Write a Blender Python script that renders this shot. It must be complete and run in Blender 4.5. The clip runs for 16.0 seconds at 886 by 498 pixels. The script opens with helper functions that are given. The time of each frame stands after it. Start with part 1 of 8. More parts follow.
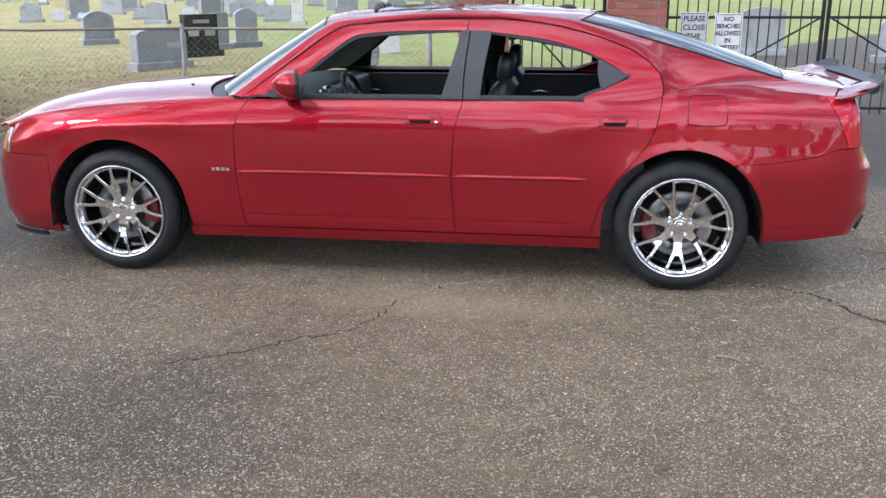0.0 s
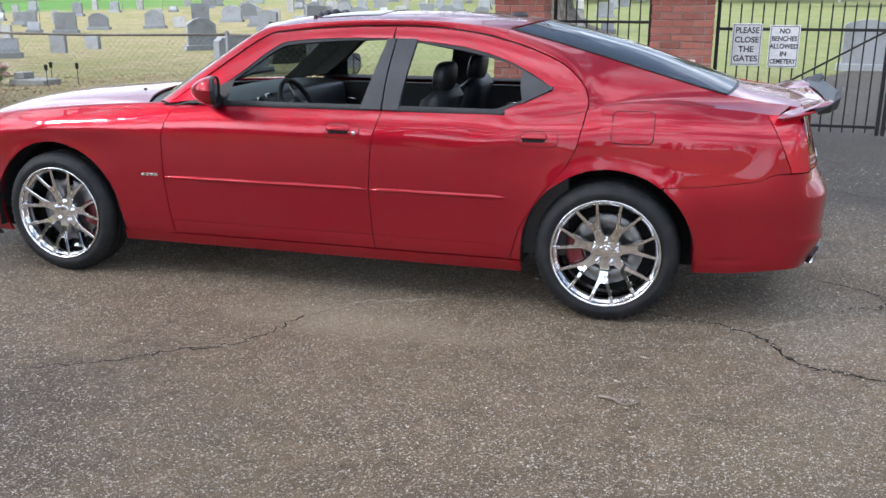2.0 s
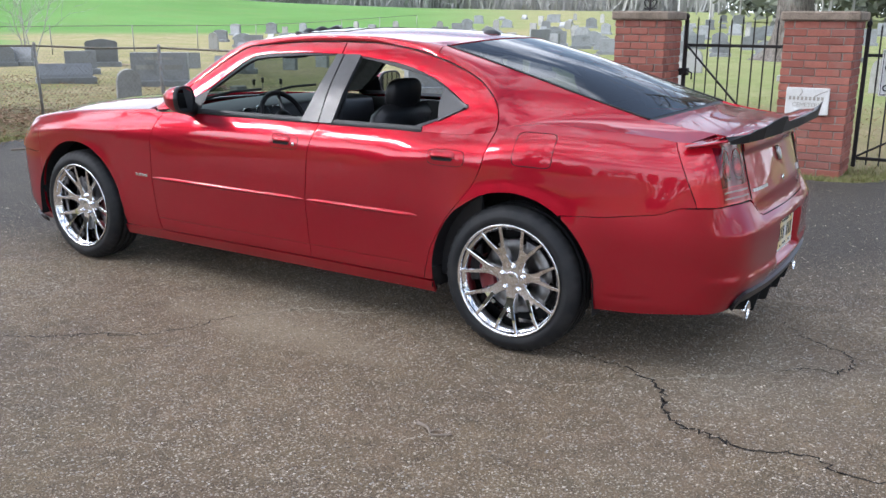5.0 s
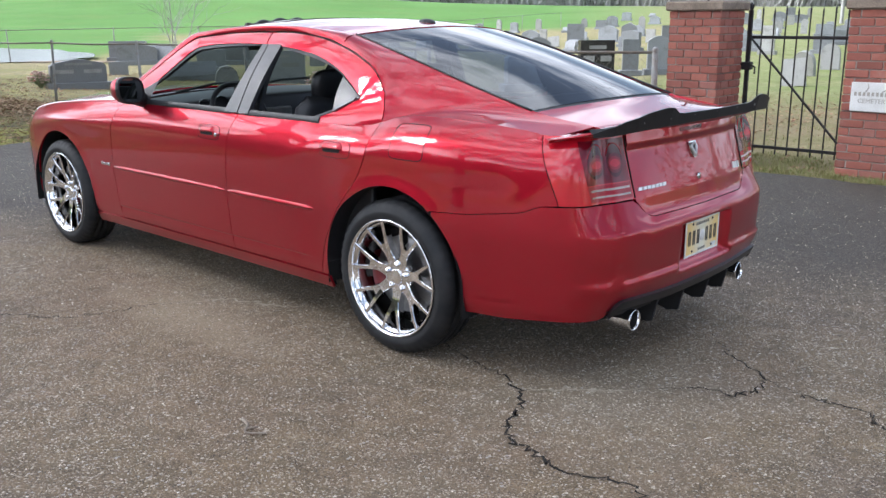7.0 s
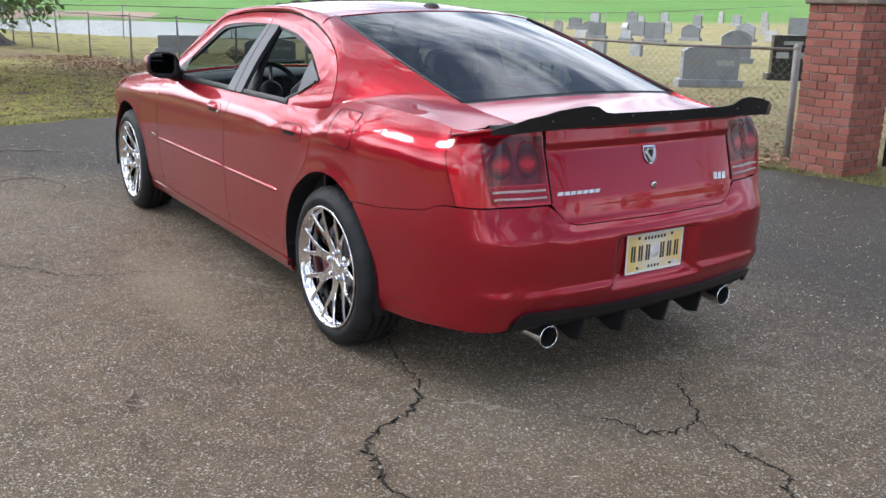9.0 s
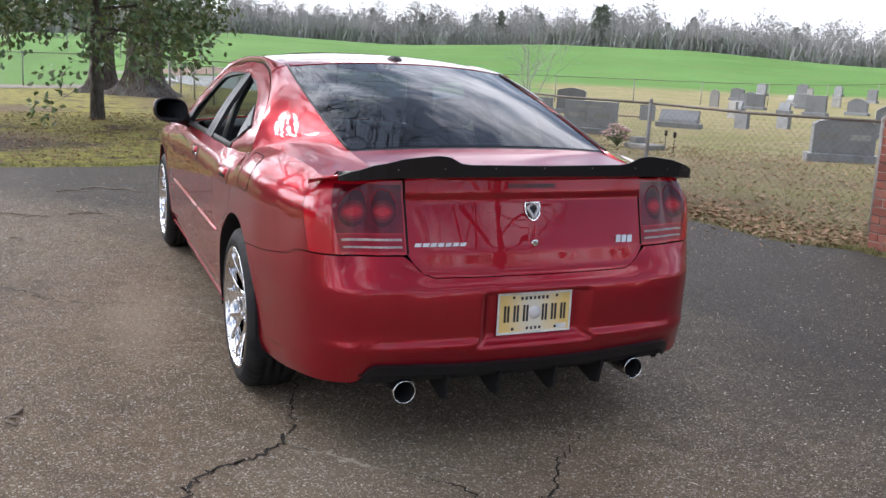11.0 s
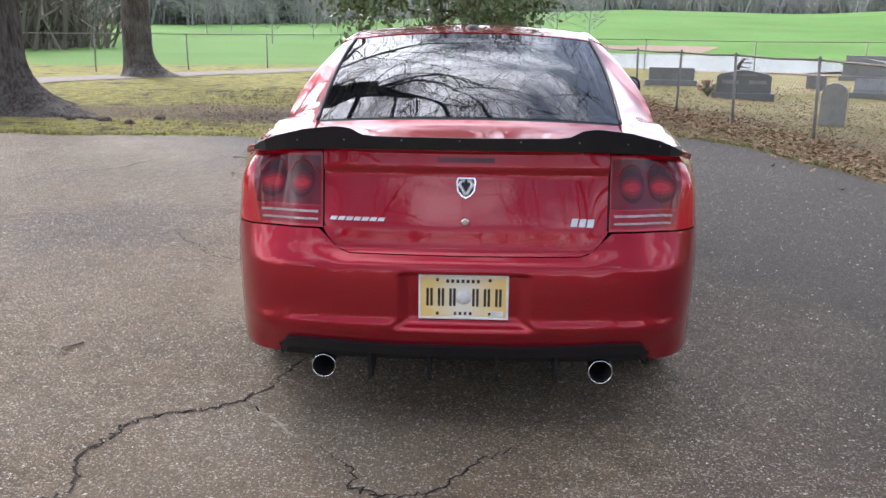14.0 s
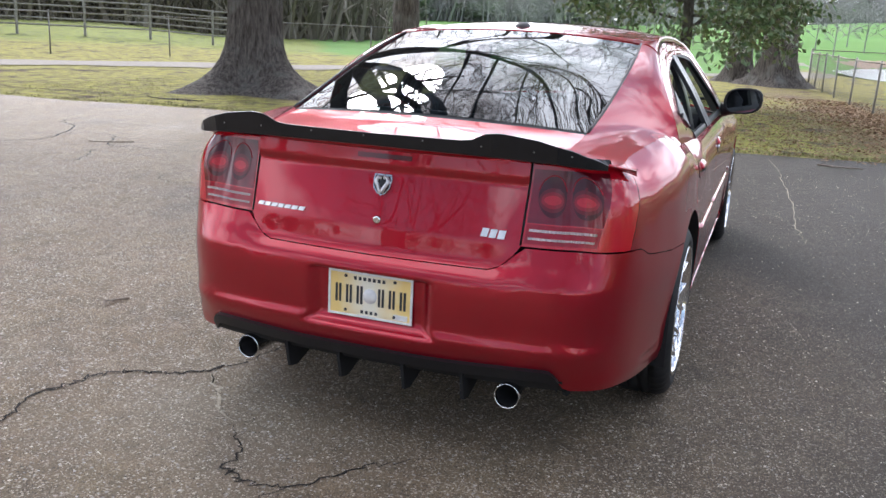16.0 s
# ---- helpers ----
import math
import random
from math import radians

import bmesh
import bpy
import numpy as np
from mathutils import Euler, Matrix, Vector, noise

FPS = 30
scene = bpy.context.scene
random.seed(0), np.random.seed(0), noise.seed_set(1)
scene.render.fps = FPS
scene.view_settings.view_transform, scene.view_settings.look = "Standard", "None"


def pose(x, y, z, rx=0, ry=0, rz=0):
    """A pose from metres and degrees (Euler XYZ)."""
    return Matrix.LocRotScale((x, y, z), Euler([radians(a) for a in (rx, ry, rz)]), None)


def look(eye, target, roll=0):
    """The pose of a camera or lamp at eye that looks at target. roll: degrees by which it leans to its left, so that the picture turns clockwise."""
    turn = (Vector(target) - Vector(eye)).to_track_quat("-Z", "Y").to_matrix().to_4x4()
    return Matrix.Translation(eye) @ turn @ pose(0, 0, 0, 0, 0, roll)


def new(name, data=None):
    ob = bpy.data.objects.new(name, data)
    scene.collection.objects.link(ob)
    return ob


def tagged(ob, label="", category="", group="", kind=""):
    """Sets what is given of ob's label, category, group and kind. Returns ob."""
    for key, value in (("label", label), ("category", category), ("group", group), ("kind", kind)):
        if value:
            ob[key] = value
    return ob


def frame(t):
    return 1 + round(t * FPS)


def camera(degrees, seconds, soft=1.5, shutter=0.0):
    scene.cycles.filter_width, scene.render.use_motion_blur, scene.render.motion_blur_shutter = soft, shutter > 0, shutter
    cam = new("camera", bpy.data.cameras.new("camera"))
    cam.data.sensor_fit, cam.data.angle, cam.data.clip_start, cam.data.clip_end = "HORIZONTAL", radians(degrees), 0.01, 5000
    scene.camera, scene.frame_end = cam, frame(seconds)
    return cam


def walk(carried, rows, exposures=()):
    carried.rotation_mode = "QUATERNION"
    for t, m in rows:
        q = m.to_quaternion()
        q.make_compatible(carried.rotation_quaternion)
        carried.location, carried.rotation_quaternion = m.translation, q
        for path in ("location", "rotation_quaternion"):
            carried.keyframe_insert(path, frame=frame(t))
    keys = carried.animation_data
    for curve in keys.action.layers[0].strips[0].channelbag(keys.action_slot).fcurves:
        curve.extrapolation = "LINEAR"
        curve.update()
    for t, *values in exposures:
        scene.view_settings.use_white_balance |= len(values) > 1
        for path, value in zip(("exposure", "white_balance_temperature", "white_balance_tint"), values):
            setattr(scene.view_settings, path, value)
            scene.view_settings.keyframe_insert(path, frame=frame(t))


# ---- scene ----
cam = camera(53.0, 16.0)
PATH = [
    (0, (0.943, -5.535, 1.575), (0.679, -3.635, 1.007), -0.3),
    (0.5, (1.181, -5.403, 1.579), (0.857, -3.511, 1.016), -0.1),
    (1, (1.457, -5.344, 1.564), (1.069, -3.463, 1.006), 0.3),
    (1.5, (1.708, -5.264, 1.549), (1.249, -3.4, 0.989), 0.5),
    (2, (1.931, -5.113, 1.553), (1.406, -3.262, 1.006), -0.0),
    (2.5, (2.195, -5.013, 1.535), (1.564, -3.188, 1.013), -0.3),
    (3, (2.457, -4.924, 1.534), (1.738, -3.131, 1.015), -0.6),
    (3.5, (2.671, -4.765, 1.528), (1.895, -2.995, 1.014), -0.7),
    (3.7, (2.765, -4.731, 1.532), (1.961, -2.973, 1.019), -0.4),
    (5.8, (3.775, -4.1, 1.484), (2.598, -2.568, 0.966), 0.0),
    (6, (3.856, -4.006, 1.477), (2.649, -2.499, 0.951), -0.1),
    (6.5, (4.032, -3.756, 1.477), (2.79, -2.275, 0.964), -0.4),
    (7, (4.275, -3.562, 1.463), (2.973, -2.129, 0.963), -0.3),
    (7.5, (4.463, -3.329, 1.457), (3.042, -2.013, 0.956), -0.9),
    (8, (4.6, -3.068, 1.473), (3.116, -1.817, 0.988), -1.0),
    (8.5, (4.8, -2.831, 1.466), (3.259, -1.658, 0.965), 0.5),
    (9, (4.898, -2.562, 1.456), (3.297, -1.486, 0.927), 1.2),
    (9.5, (4.968, -2.312, 1.457), (3.342, -1.265, 0.946), 1.4),
    (10, (5.127, -2.076, 1.426), (3.449, -1.09, 0.964), 2.2),
    (10.2, (5.191, -1.994, 1.427), (3.487, -1.043, 0.989), 2.5),
    (12.3, (5.524, -0.865, 1.429), (3.624, -0.439, 0.973), 0.8),
    (12.5, (5.551, -0.774, 1.429), (3.642, -0.403, 0.962), 0.5),
    (13, (5.65, -0.486, 1.432), (3.72, -0.266, 0.956), 0.4),
    (13.5, (5.596, -0.221, 1.418), (3.655, -0.152, 0.94), 0.5),
    (14, (5.505, 0.041, 1.435), (3.564, -0.034, 0.959), 0.6),
    (14.5, (5.49, 0.384, 1.449), (3.562, 0.153, 0.968), 1.0),
    (15, (5.346, 0.64, 1.429), (3.445, 0.272, 0.929), 1.4),
    (15.5, (5.225, 0.893, 1.435), (3.359, 0.371, 0.939), 2.0),
    (16, (5.155, 1.203, 1.438), (3.335, 0.533, 0.949), 2.8),
]
walk(cam, [(t, look(eye, target, roll)) for t, eye, target, roll in PATH],
     [(0.0, 0.27, 6100, 12), (1.0, 0.20, 6100, 12), (3.5, 0.15, 6100, 12), (6.0, 0.15, 6150, 12), (7.0, 0.16, 6150, 12), (8.0, 0.10, 6200, 12), (8.5, -0.12, 6250, 12), (9.0, 0.06, 6300, 12), (9.5, 0.14, 6400, 13), (10.2, 0.04, 6450, 14), (12.3, -0.34, 6550, 17), (12.6, -0.18, 6550, 17), (13.0, 0.12, 6500, 17), (14.0, 0.18, 6450, 16), (16.0, 0.22, 6350, 14)])

# ---- world, sun ----
world = bpy.data.worlds.new("sky")
scene.world = world
world.use_nodes = True
wn = world.node_tree.nodes
wl = world.node_tree.links
wn.clear()
w_out = wn.new("ShaderNodeOutputWorld")
w_bg = wn.new("ShaderNodeBackground")
w_sky = wn.new("ShaderNodeTexSky")
w_sky.sky_type = "NISHITA"
w_sky.sun_disc = False
SUN_EL, SUN_AZ = radians(35), radians(215)      # azimuth measured from +x towards +y
w_sky.sun_elevation = SUN_EL
w_sky.sun_rotation = radians(90) - SUN_AZ
w_sky.air_density, w_sky.dust_density, w_sky.ozone_density = 1.0, 1.5, 1.5
# broken thin cloud over the whole sky
w_co = wn.new("ShaderNodeTexCoord")
w_map = wn.new("ShaderNodeMapping")
w_map.inputs["Scale"].default_value = (1.0, 1.0, 2.6)
w_noise = wn.new("ShaderNodeTexNoise")
w_noise.inputs["Scale"].default_value = 2.6
w_noise.inputs["Detail"].default_value = 9
w_noise.inputs["Roughness"].default_value = 0.6
w_ramp = wn.new("ShaderNodeValToRGB")
w_ramp.color_ramp.elements[0].position = 0.47
w_ramp.color_ramp.elements[1].position = 0.64
w_ramp.color_ramp.elements[0].color = (0.07, 0.07, 0.07, 1)
w_mix = wn.new("ShaderNodeMixRGB")
wl.new(w_co.outputs["Generated"], w_map.inputs["Vector"])
wl.new(w_map.outputs["Vector"], w_noise.inputs["Vector"])
w_sep = wn.new("ShaderNodeSeparateXYZ")
wl.new(w_co.outputs["Generated"], w_sep.inputs["Vector"])
w_haze = wn.new("ShaderNodeMapRange")            # white haze low over the horizon
w_haze.interpolation_type = "SMOOTHSTEP"
for k, val in (("From Min", 0.0), ("From Max", 0.24), ("To Min", 0.85), ("To Max", 0.0)):
    w_haze.inputs[k].default_value = val
wl.new(w_sep.outputs["Z"], w_haze.inputs["Value"])
w_most = wn.new("ShaderNodeMath")
w_most.operation = "MAXIMUM"
wl.new(w_ramp.outputs["Color"], w_most.inputs[0])
wl.new(w_haze.outputs["Result"], w_most.inputs[1])
wl.new(w_most.outputs[0], w_mix.inputs["Fac"])
w_dot = wn.new("ShaderNodeVectorMath")           # thin cloud glows round the sun
w_dot.operation = "DOT_PRODUCT"
wl.new(w_co.outputs["Generated"], w_dot.inputs[0])
w_dot.inputs[1].default_value = (math.cos(SUN_EL) * math.cos(SUN_AZ), math.cos(SUN_EL) * math.sin(SUN_AZ), math.sin(SUN_EL))
w_glow = wn.new("ShaderNodeMapRange")
w_glow.interpolation_type = "SMOOTHSTEP"
for k, val in (("From Min", 0.50), ("From Max", 1.02), ("To Min", 0.95), ("To Max", 2.15)):
    w_glow.inputs[k].default_value = val
wl.new(w_dot.outputs["Value"], w_glow.inputs["Value"])
w_more = wn.new("ShaderNodeMath")                # cloud thickens towards the sun
w_more.operation = "MULTIPLY_ADD"
wl.new(w_dot.outputs["Value"], w_more.inputs[0])
w_more.inputs[1].default_value = 0.085
wl.new(w_noise.outputs["Fac"], w_more.inputs[2])
wl.new(w_more.outputs[0], w_ramp.inputs["Fac"])
w_cloud = wn.new("ShaderNodeVectorMath")
w_cloud.operation = "SCALE"
w_cloud.inputs[0].default_value = (15.6, 16.4, 17.8)
wl.new(w_glow.outputs["Result"], w_cloud.inputs["Scale"])
wl.new(w_cloud.outputs["Vector"], w_mix.inputs["Color2"])
wl.new(w_sky.outputs["Color"], w_mix.inputs["Color1"])
wl.new(w_mix.outputs["Color"], w_bg.inputs["Color"])
wl.new(w_bg.outputs["Background"], w_out.inputs["Surface"])
w_bg.inputs["Strength"].default_value = 0.165

sun = new("sun", bpy.data.lights.new("sun", "SUN"))
sun.data.energy = 3.4
sun.data.angle = radians(13)
sun.data.color = (1.0, 0.98, 0.955)
sun_way = Vector((math.cos(SUN_EL) * math.cos(SUN_AZ), math.cos(SUN_EL) * math.sin(SUN_AZ), math.sin(SUN_EL)))
sun.matrix_world = look(sun_way * 60, (0, 0, 0))


# ---- materials ----
class Mat:
    """A small builder of node materials."""

    def __init__(self, name):
        self.m = bpy.data.materials.new(name)
        self.m.use_nodes = True
        self.t = self.m.node_tree
        self.t.nodes.clear()
        self.out = self.t.nodes.new("ShaderNodeOutputMaterial")
        self.b = self.t.nodes.new("ShaderNodeBsdfPrincipled")
        self.t.links.new(self.b.outputs[0], self.out.inputs[0])
        self.co = None

    def node(self, kind, **ins):
        n = self.t.nodes.new(kind)
        for k, v in ins.items():
            self.put(n.inputs[k.replace("_", " ")], v)
        return n

    def put(self, sock, v):
        if isinstance(v, bpy.types.NodeSocket):
            self.t.links.new(v, sock)
        else:
            if isinstance(v, tuple) and len(v) == 3 and sock.type == "RGBA":
                v = (*v, 1)
            sock.default_value = v

    def set(self, **ins):
        for k, v in ins.items():
            self.put(self.b.inputs[k.replace("_", " ")], v)
        return self

    def coord(self):
        if self.co is None:
            self.co = self.t.nodes.new("ShaderNodeNewGeometry").outputs["Position"]
        return self.co

    def objco(self):
        return self.t.nodes.new("ShaderNodeTexCoord").outputs["Object"]

    def noise(self, scale, detail=4.0, rough=0.55, vec=None):
        n = self.node("ShaderNodeTexNoise", Scale=scale, Detail=detail, Roughness=rough)
        self.put(n.inputs["Vector"], vec or self.coord())
        return n.outputs["Fac"]

    def voronoi(self, scale, out="Distance", vec=None):
        n = self.node("ShaderNodeTexVoronoi", Scale=scale)
        self.put(n.inputs["Vector"], vec or self.coord())
        return n.outputs[out]

    def ramp(self, fac, *stops):
        n = self.t.nodes.new("ShaderNodeValToRGB")
        e = n.color_ramp.elements
        while len(e) < len(stops):
            e.new(0.5)
        for el, (p, c) in zip(e, stops):
            el.position = p
            el.color = (c, c, c, 1) if not isinstance(c, tuple) else (*c, 1)
        self.put(n.inputs["Fac"], fac)
        return n.outputs["Color"]

    def mix(self, fac, a, b, mode="MIX"):
        n = self.t.nodes.new("ShaderNodeMixRGB")
        n.blend_type = mode
        self.put(n.inputs["Fac"], fac)
        self.put(n.inputs["Color1"], a)
        self.put(n.inputs["Color2"], b)
        return n.outputs["Color"]

    def math(self, op, a, b=0.0):
        n = self.t.nodes.new("ShaderNodeMath")
        n.operation = op
        self.put(n.inputs[0], a)
        self.put(n.inputs[1], b)
        return n.outputs[0]

    def bump(self, h, strength=0.3, dist=0.01):
        n = self.node("ShaderNodeBump", Strength=strength, Distance=dist, Height=h)
        self.put(self.b.inputs["Normal"], n.outputs["Normal"])
        return self

    def island(self):
        return self.t.nodes.new("ShaderNodeNewGeometry").outputs["Random Per Island"]

    def obrandom(self):
        return self.t.nodes.new("ShaderNodeObjectInfo").outputs["Random"]

    def attr(self, name):
        n = self.t.nodes.new("ShaderNodeAttribute")
        n.attribute_name = name
        return n.outputs["Color"]


def plain(name, color, rough=0.5, metal=0.0, **more):
    """A nearly plain surface with slight wear in colour and gloss."""
    a = Mat(name)
    n = a.noise(35, 5)
    c = a.mix(a.ramp(n, (0.3, 0.0), (0.7, 1.0)), tuple(v * 0.85 for v in color), tuple(min(1, v * 1.12) for v in color))
    a.set(Base_Color=c, Roughness=rough, Metallic=metal, **more)
    return a.m


def paint():
    a = Mat("red_car_paint")
    dust = a.noise(3.0, 6, 0.65)
    base = a.mix(a.math("MULTIPLY", a.ramp(dust, (0.5, 0.0), (0.85, 1.0)), 0.012), (0.37, 0.008, 0.021), (0.45, 0.36, 0.30))
    a.set(Base_Color=base, Metallic=0.72, Roughness=a.math("ADD", a.math("MULTIPLY", dust, 0.05), 0.30), Specular_IOR_Level=0.0,
          Coat_Weight=1.0, Coat_Roughness=0.004, Coat_IOR=1.51)
    return a.m


def asphalt():
    a = Mat("worn_asphalt")
    big = a.noise(0.35, 5, 0.6)
    mid = a.noise(1.7, 7, 0.65)
    grit = a.noise(95, 6, 0.85)
    base = a.mix(a.ramp(big, (0.35, 0.0), (0.68, 1.0)), (0.152, 0.107, 0.066), (0.214, 0.154, 0.096))
    base = a.mix(a.math("MULTIPLY", a.ramp(mid, (0.40, 0.0), (0.68, 1.0)), 0.7), base, (0.214, 0.160, 0.092))
    base = a.mix(a.math("MULTIPLY", a.ramp(a.noise(0.8, 6, 0.7), (0.52, 0.0), (0.70, 1.0)), 0.45), base, (0.070, 0.063, 0.060))
    base = a.mix(1.0, base, a.ramp(grit, (0.27, 0.06), (0.5, 0.50), (0.73, 0.95)), "OVERLAY")
    fine = a.noise(210, 3, 0.8)
    base = a.mix(0.75, base, a.ramp(fine, (0.36, 0.05), (0.5, 0.5), (0.64, 0.95)), "OVERLAY")
    mott = a.noise(6.5, 7, 0.75)
    base = a.mix(0.8, base, a.ramp(mott, (0.32, 0.28), (0.5, 0.5), (0.68, 0.74)), "OVERLAY")
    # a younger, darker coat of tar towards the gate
    # behind the tail this dark mask also stands in for the car's shadow
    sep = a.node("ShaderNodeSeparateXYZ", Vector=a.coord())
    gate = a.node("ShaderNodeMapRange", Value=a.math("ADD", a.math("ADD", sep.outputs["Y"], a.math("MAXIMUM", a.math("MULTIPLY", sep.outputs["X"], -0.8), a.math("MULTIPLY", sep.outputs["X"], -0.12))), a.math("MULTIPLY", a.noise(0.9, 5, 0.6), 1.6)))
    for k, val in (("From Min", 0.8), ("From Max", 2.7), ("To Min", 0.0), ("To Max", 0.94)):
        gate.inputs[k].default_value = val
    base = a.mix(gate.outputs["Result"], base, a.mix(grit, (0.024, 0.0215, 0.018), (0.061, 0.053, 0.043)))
    # a broad, ragged darker area off the driver's side
    dark_area = a.node("ShaderNodeVectorMath")
    dark_area.operation = "MULTIPLY_ADD"
    a.put(dark_area.inputs[0], a.coord())
    dark_area.inputs[1].default_value, dark_area.inputs[2].default_value = (0.42, 0.62, 0.0), (0.38, 1.66, 0.0)
    reach = a.t.nodes.new("ShaderNodeVectorMath")
    reach.operation = "LENGTH"
    a.put(reach.inputs[0], dark_area.outputs["Vector"])
    dark_mask = a.ramp(a.math("ADD", reach.outputs["Value"], a.math("MULTIPLY", a.noise(1.3, 6, 0.65), 0.9)), (0.65, 1.0), (1.35, 0.0))
    base = a.mix(a.math("MULTIPLY", dark_mask, 0.62), base, (0.066, 0.054, 0.046))
    # sand washed into shallow hollows
    bound = a.math("SUBTRACT", 1.0, gate.outputs["Result"])
    base = a.mix(a.math("MULTIPLY", a.math("MULTIPLY", a.ramp(a.noise(0.55, 5, 0.55), (0.56, 0.0), (0.70, 1.0)), 0.55), bound), base, (0.245, 0.200, 0.142))
    # a pale tongue beside the sill: dried silt and sunlight painted together
    sunlit_silt = a.node("ShaderNodeVectorMath", )
    sunlit_silt.operation = "MULTIPLY_ADD"
    a.put(sunlit_silt.inputs[0], a.coord())
    sunlit_silt.inputs[1].default_value, sunlit_silt.inputs[2].default_value = (0.55, 1.7, 0.0), (-0.22, 2.1, 0.0)
    far = a.t.nodes.new("ShaderNodeVectorMath")
    far.operation = "LENGTH"
    a.put(far.inputs[0], sunlit_silt.outputs["Vector"])
    rim = a.math("ADD", far.outputs["Value"], a.math("MULTIPLY", a.noise(2.4, 6, 0.65), 0.9))
    base = a.mix(a.math("MULTIPLY", a.ramp(rim, (0.55, 1.0), (1.05, 0.0)), 0.85), base, (0.33, 0.265, 0.175))
    pool = a.node("ShaderNodeVectorMath")
    pool.operation = "MULTIPLY_ADD"
    a.put(pool.inputs[0], a.coord())
    pool.inputs[1].default_value, pool.inputs[2].default_value = (0.85, 1.1, 0.0), (-2.25, 0.88, 0.0)
    span = a.t.nodes.new("ShaderNodeVectorMath")
    span.operation = "LENGTH"
    a.put(span.inputs[0], pool.outputs["Vector"])
    dry = a.math("ADD", span.outputs["Value"], a.math("MULTIPLY", a.noise(2.1, 6, 0.65), 0.9))
    base = a.mix(a.math("MULTIPLY", a.ramp(dry, (0.55, 1.0), (1.25, 0.0)), 0.5), base, (0.26, 0.210, 0.150))
    # pale chips worn free of the binder, of broken outline, and dark pits between
    wob = a.node("ShaderNodeTexNoise", Scale=150.0, Detail=3.0)
    a.put(wob.inputs["Vector"], a.coord())
    jig = a.t.nodes.new("ShaderNodeVectorMath")
    jig.operation = "MULTIPLY_ADD"
    a.put(jig.inputs[0], wob.outputs["Color"])
    jig.inputs[1].default_value = (0.007, 0.007, 0.007)
    a.put(jig.inputs[2], a.coord())
    where = jig.outputs["Vector"]

    def stones(scale, size, share):
        d = a.voronoi(scale, "Distance", where)
        c = a.node("ShaderNodeSeparateColor", Color=a.voronoi(scale, "Color", where))
        lim = a.math("MULTIPLY", c.outputs["Green"], size)
        soft = a.node("ShaderNodeMapRange", Value=a.math("SUBTRACT", lim, d))
        soft.inputs["From Min"].default_value, soft.inputs["From Max"].default_value = 0.0, 0.035
        return a.math("MULTIPLY", soft.outputs["Result"], a.math("GREATER_THAN", c.outputs["Red"], share)), c.outputs["Blue"]
    pits, _ = stones(85, 0.45, 0.42)
    base = a.mix(a.math("MULTIPLY", pits, 0.6), base, (0.036, 0.031, 0.029))
    thick = a.math("MULTIPLY", a.ramp(a.noise(1.1, 4, 0.6), (0.35, 0.62), (0.65, 1.0)), a.math("SUBTRACT", 1.0, a.math("MULTIPLY", gate.outputs["Result"], 0.76)))
    for scale, size, share, lo, hi in ((180, 0.66, 0.50, (0.21, 0.165, 0.118), (0.56, 0.47, 0.37)), (115, 0.62, 0.57, (0.32, 0.26, 0.195), (0.90, 0.80, 0.66)), (68, 0.46, 0.77, (0.32, 0.29, 0.26), (0.84, 0.80, 0.74))):
        st, tone = stones(scale, size, share)
        base = a.mix(a.math("MULTIPLY", a.math("MULTIPLY", st, thick), 0.95), base, a.mix(tone, lo, hi))
    a.set(Base_Color=base, Roughness=a.math("ADD", a.math("MULTIPLY", mid, 0.2), 0.58), Specular_IOR_Level=0.30)
    a.bump(grit, 1.0, 0.010)
    return a.m


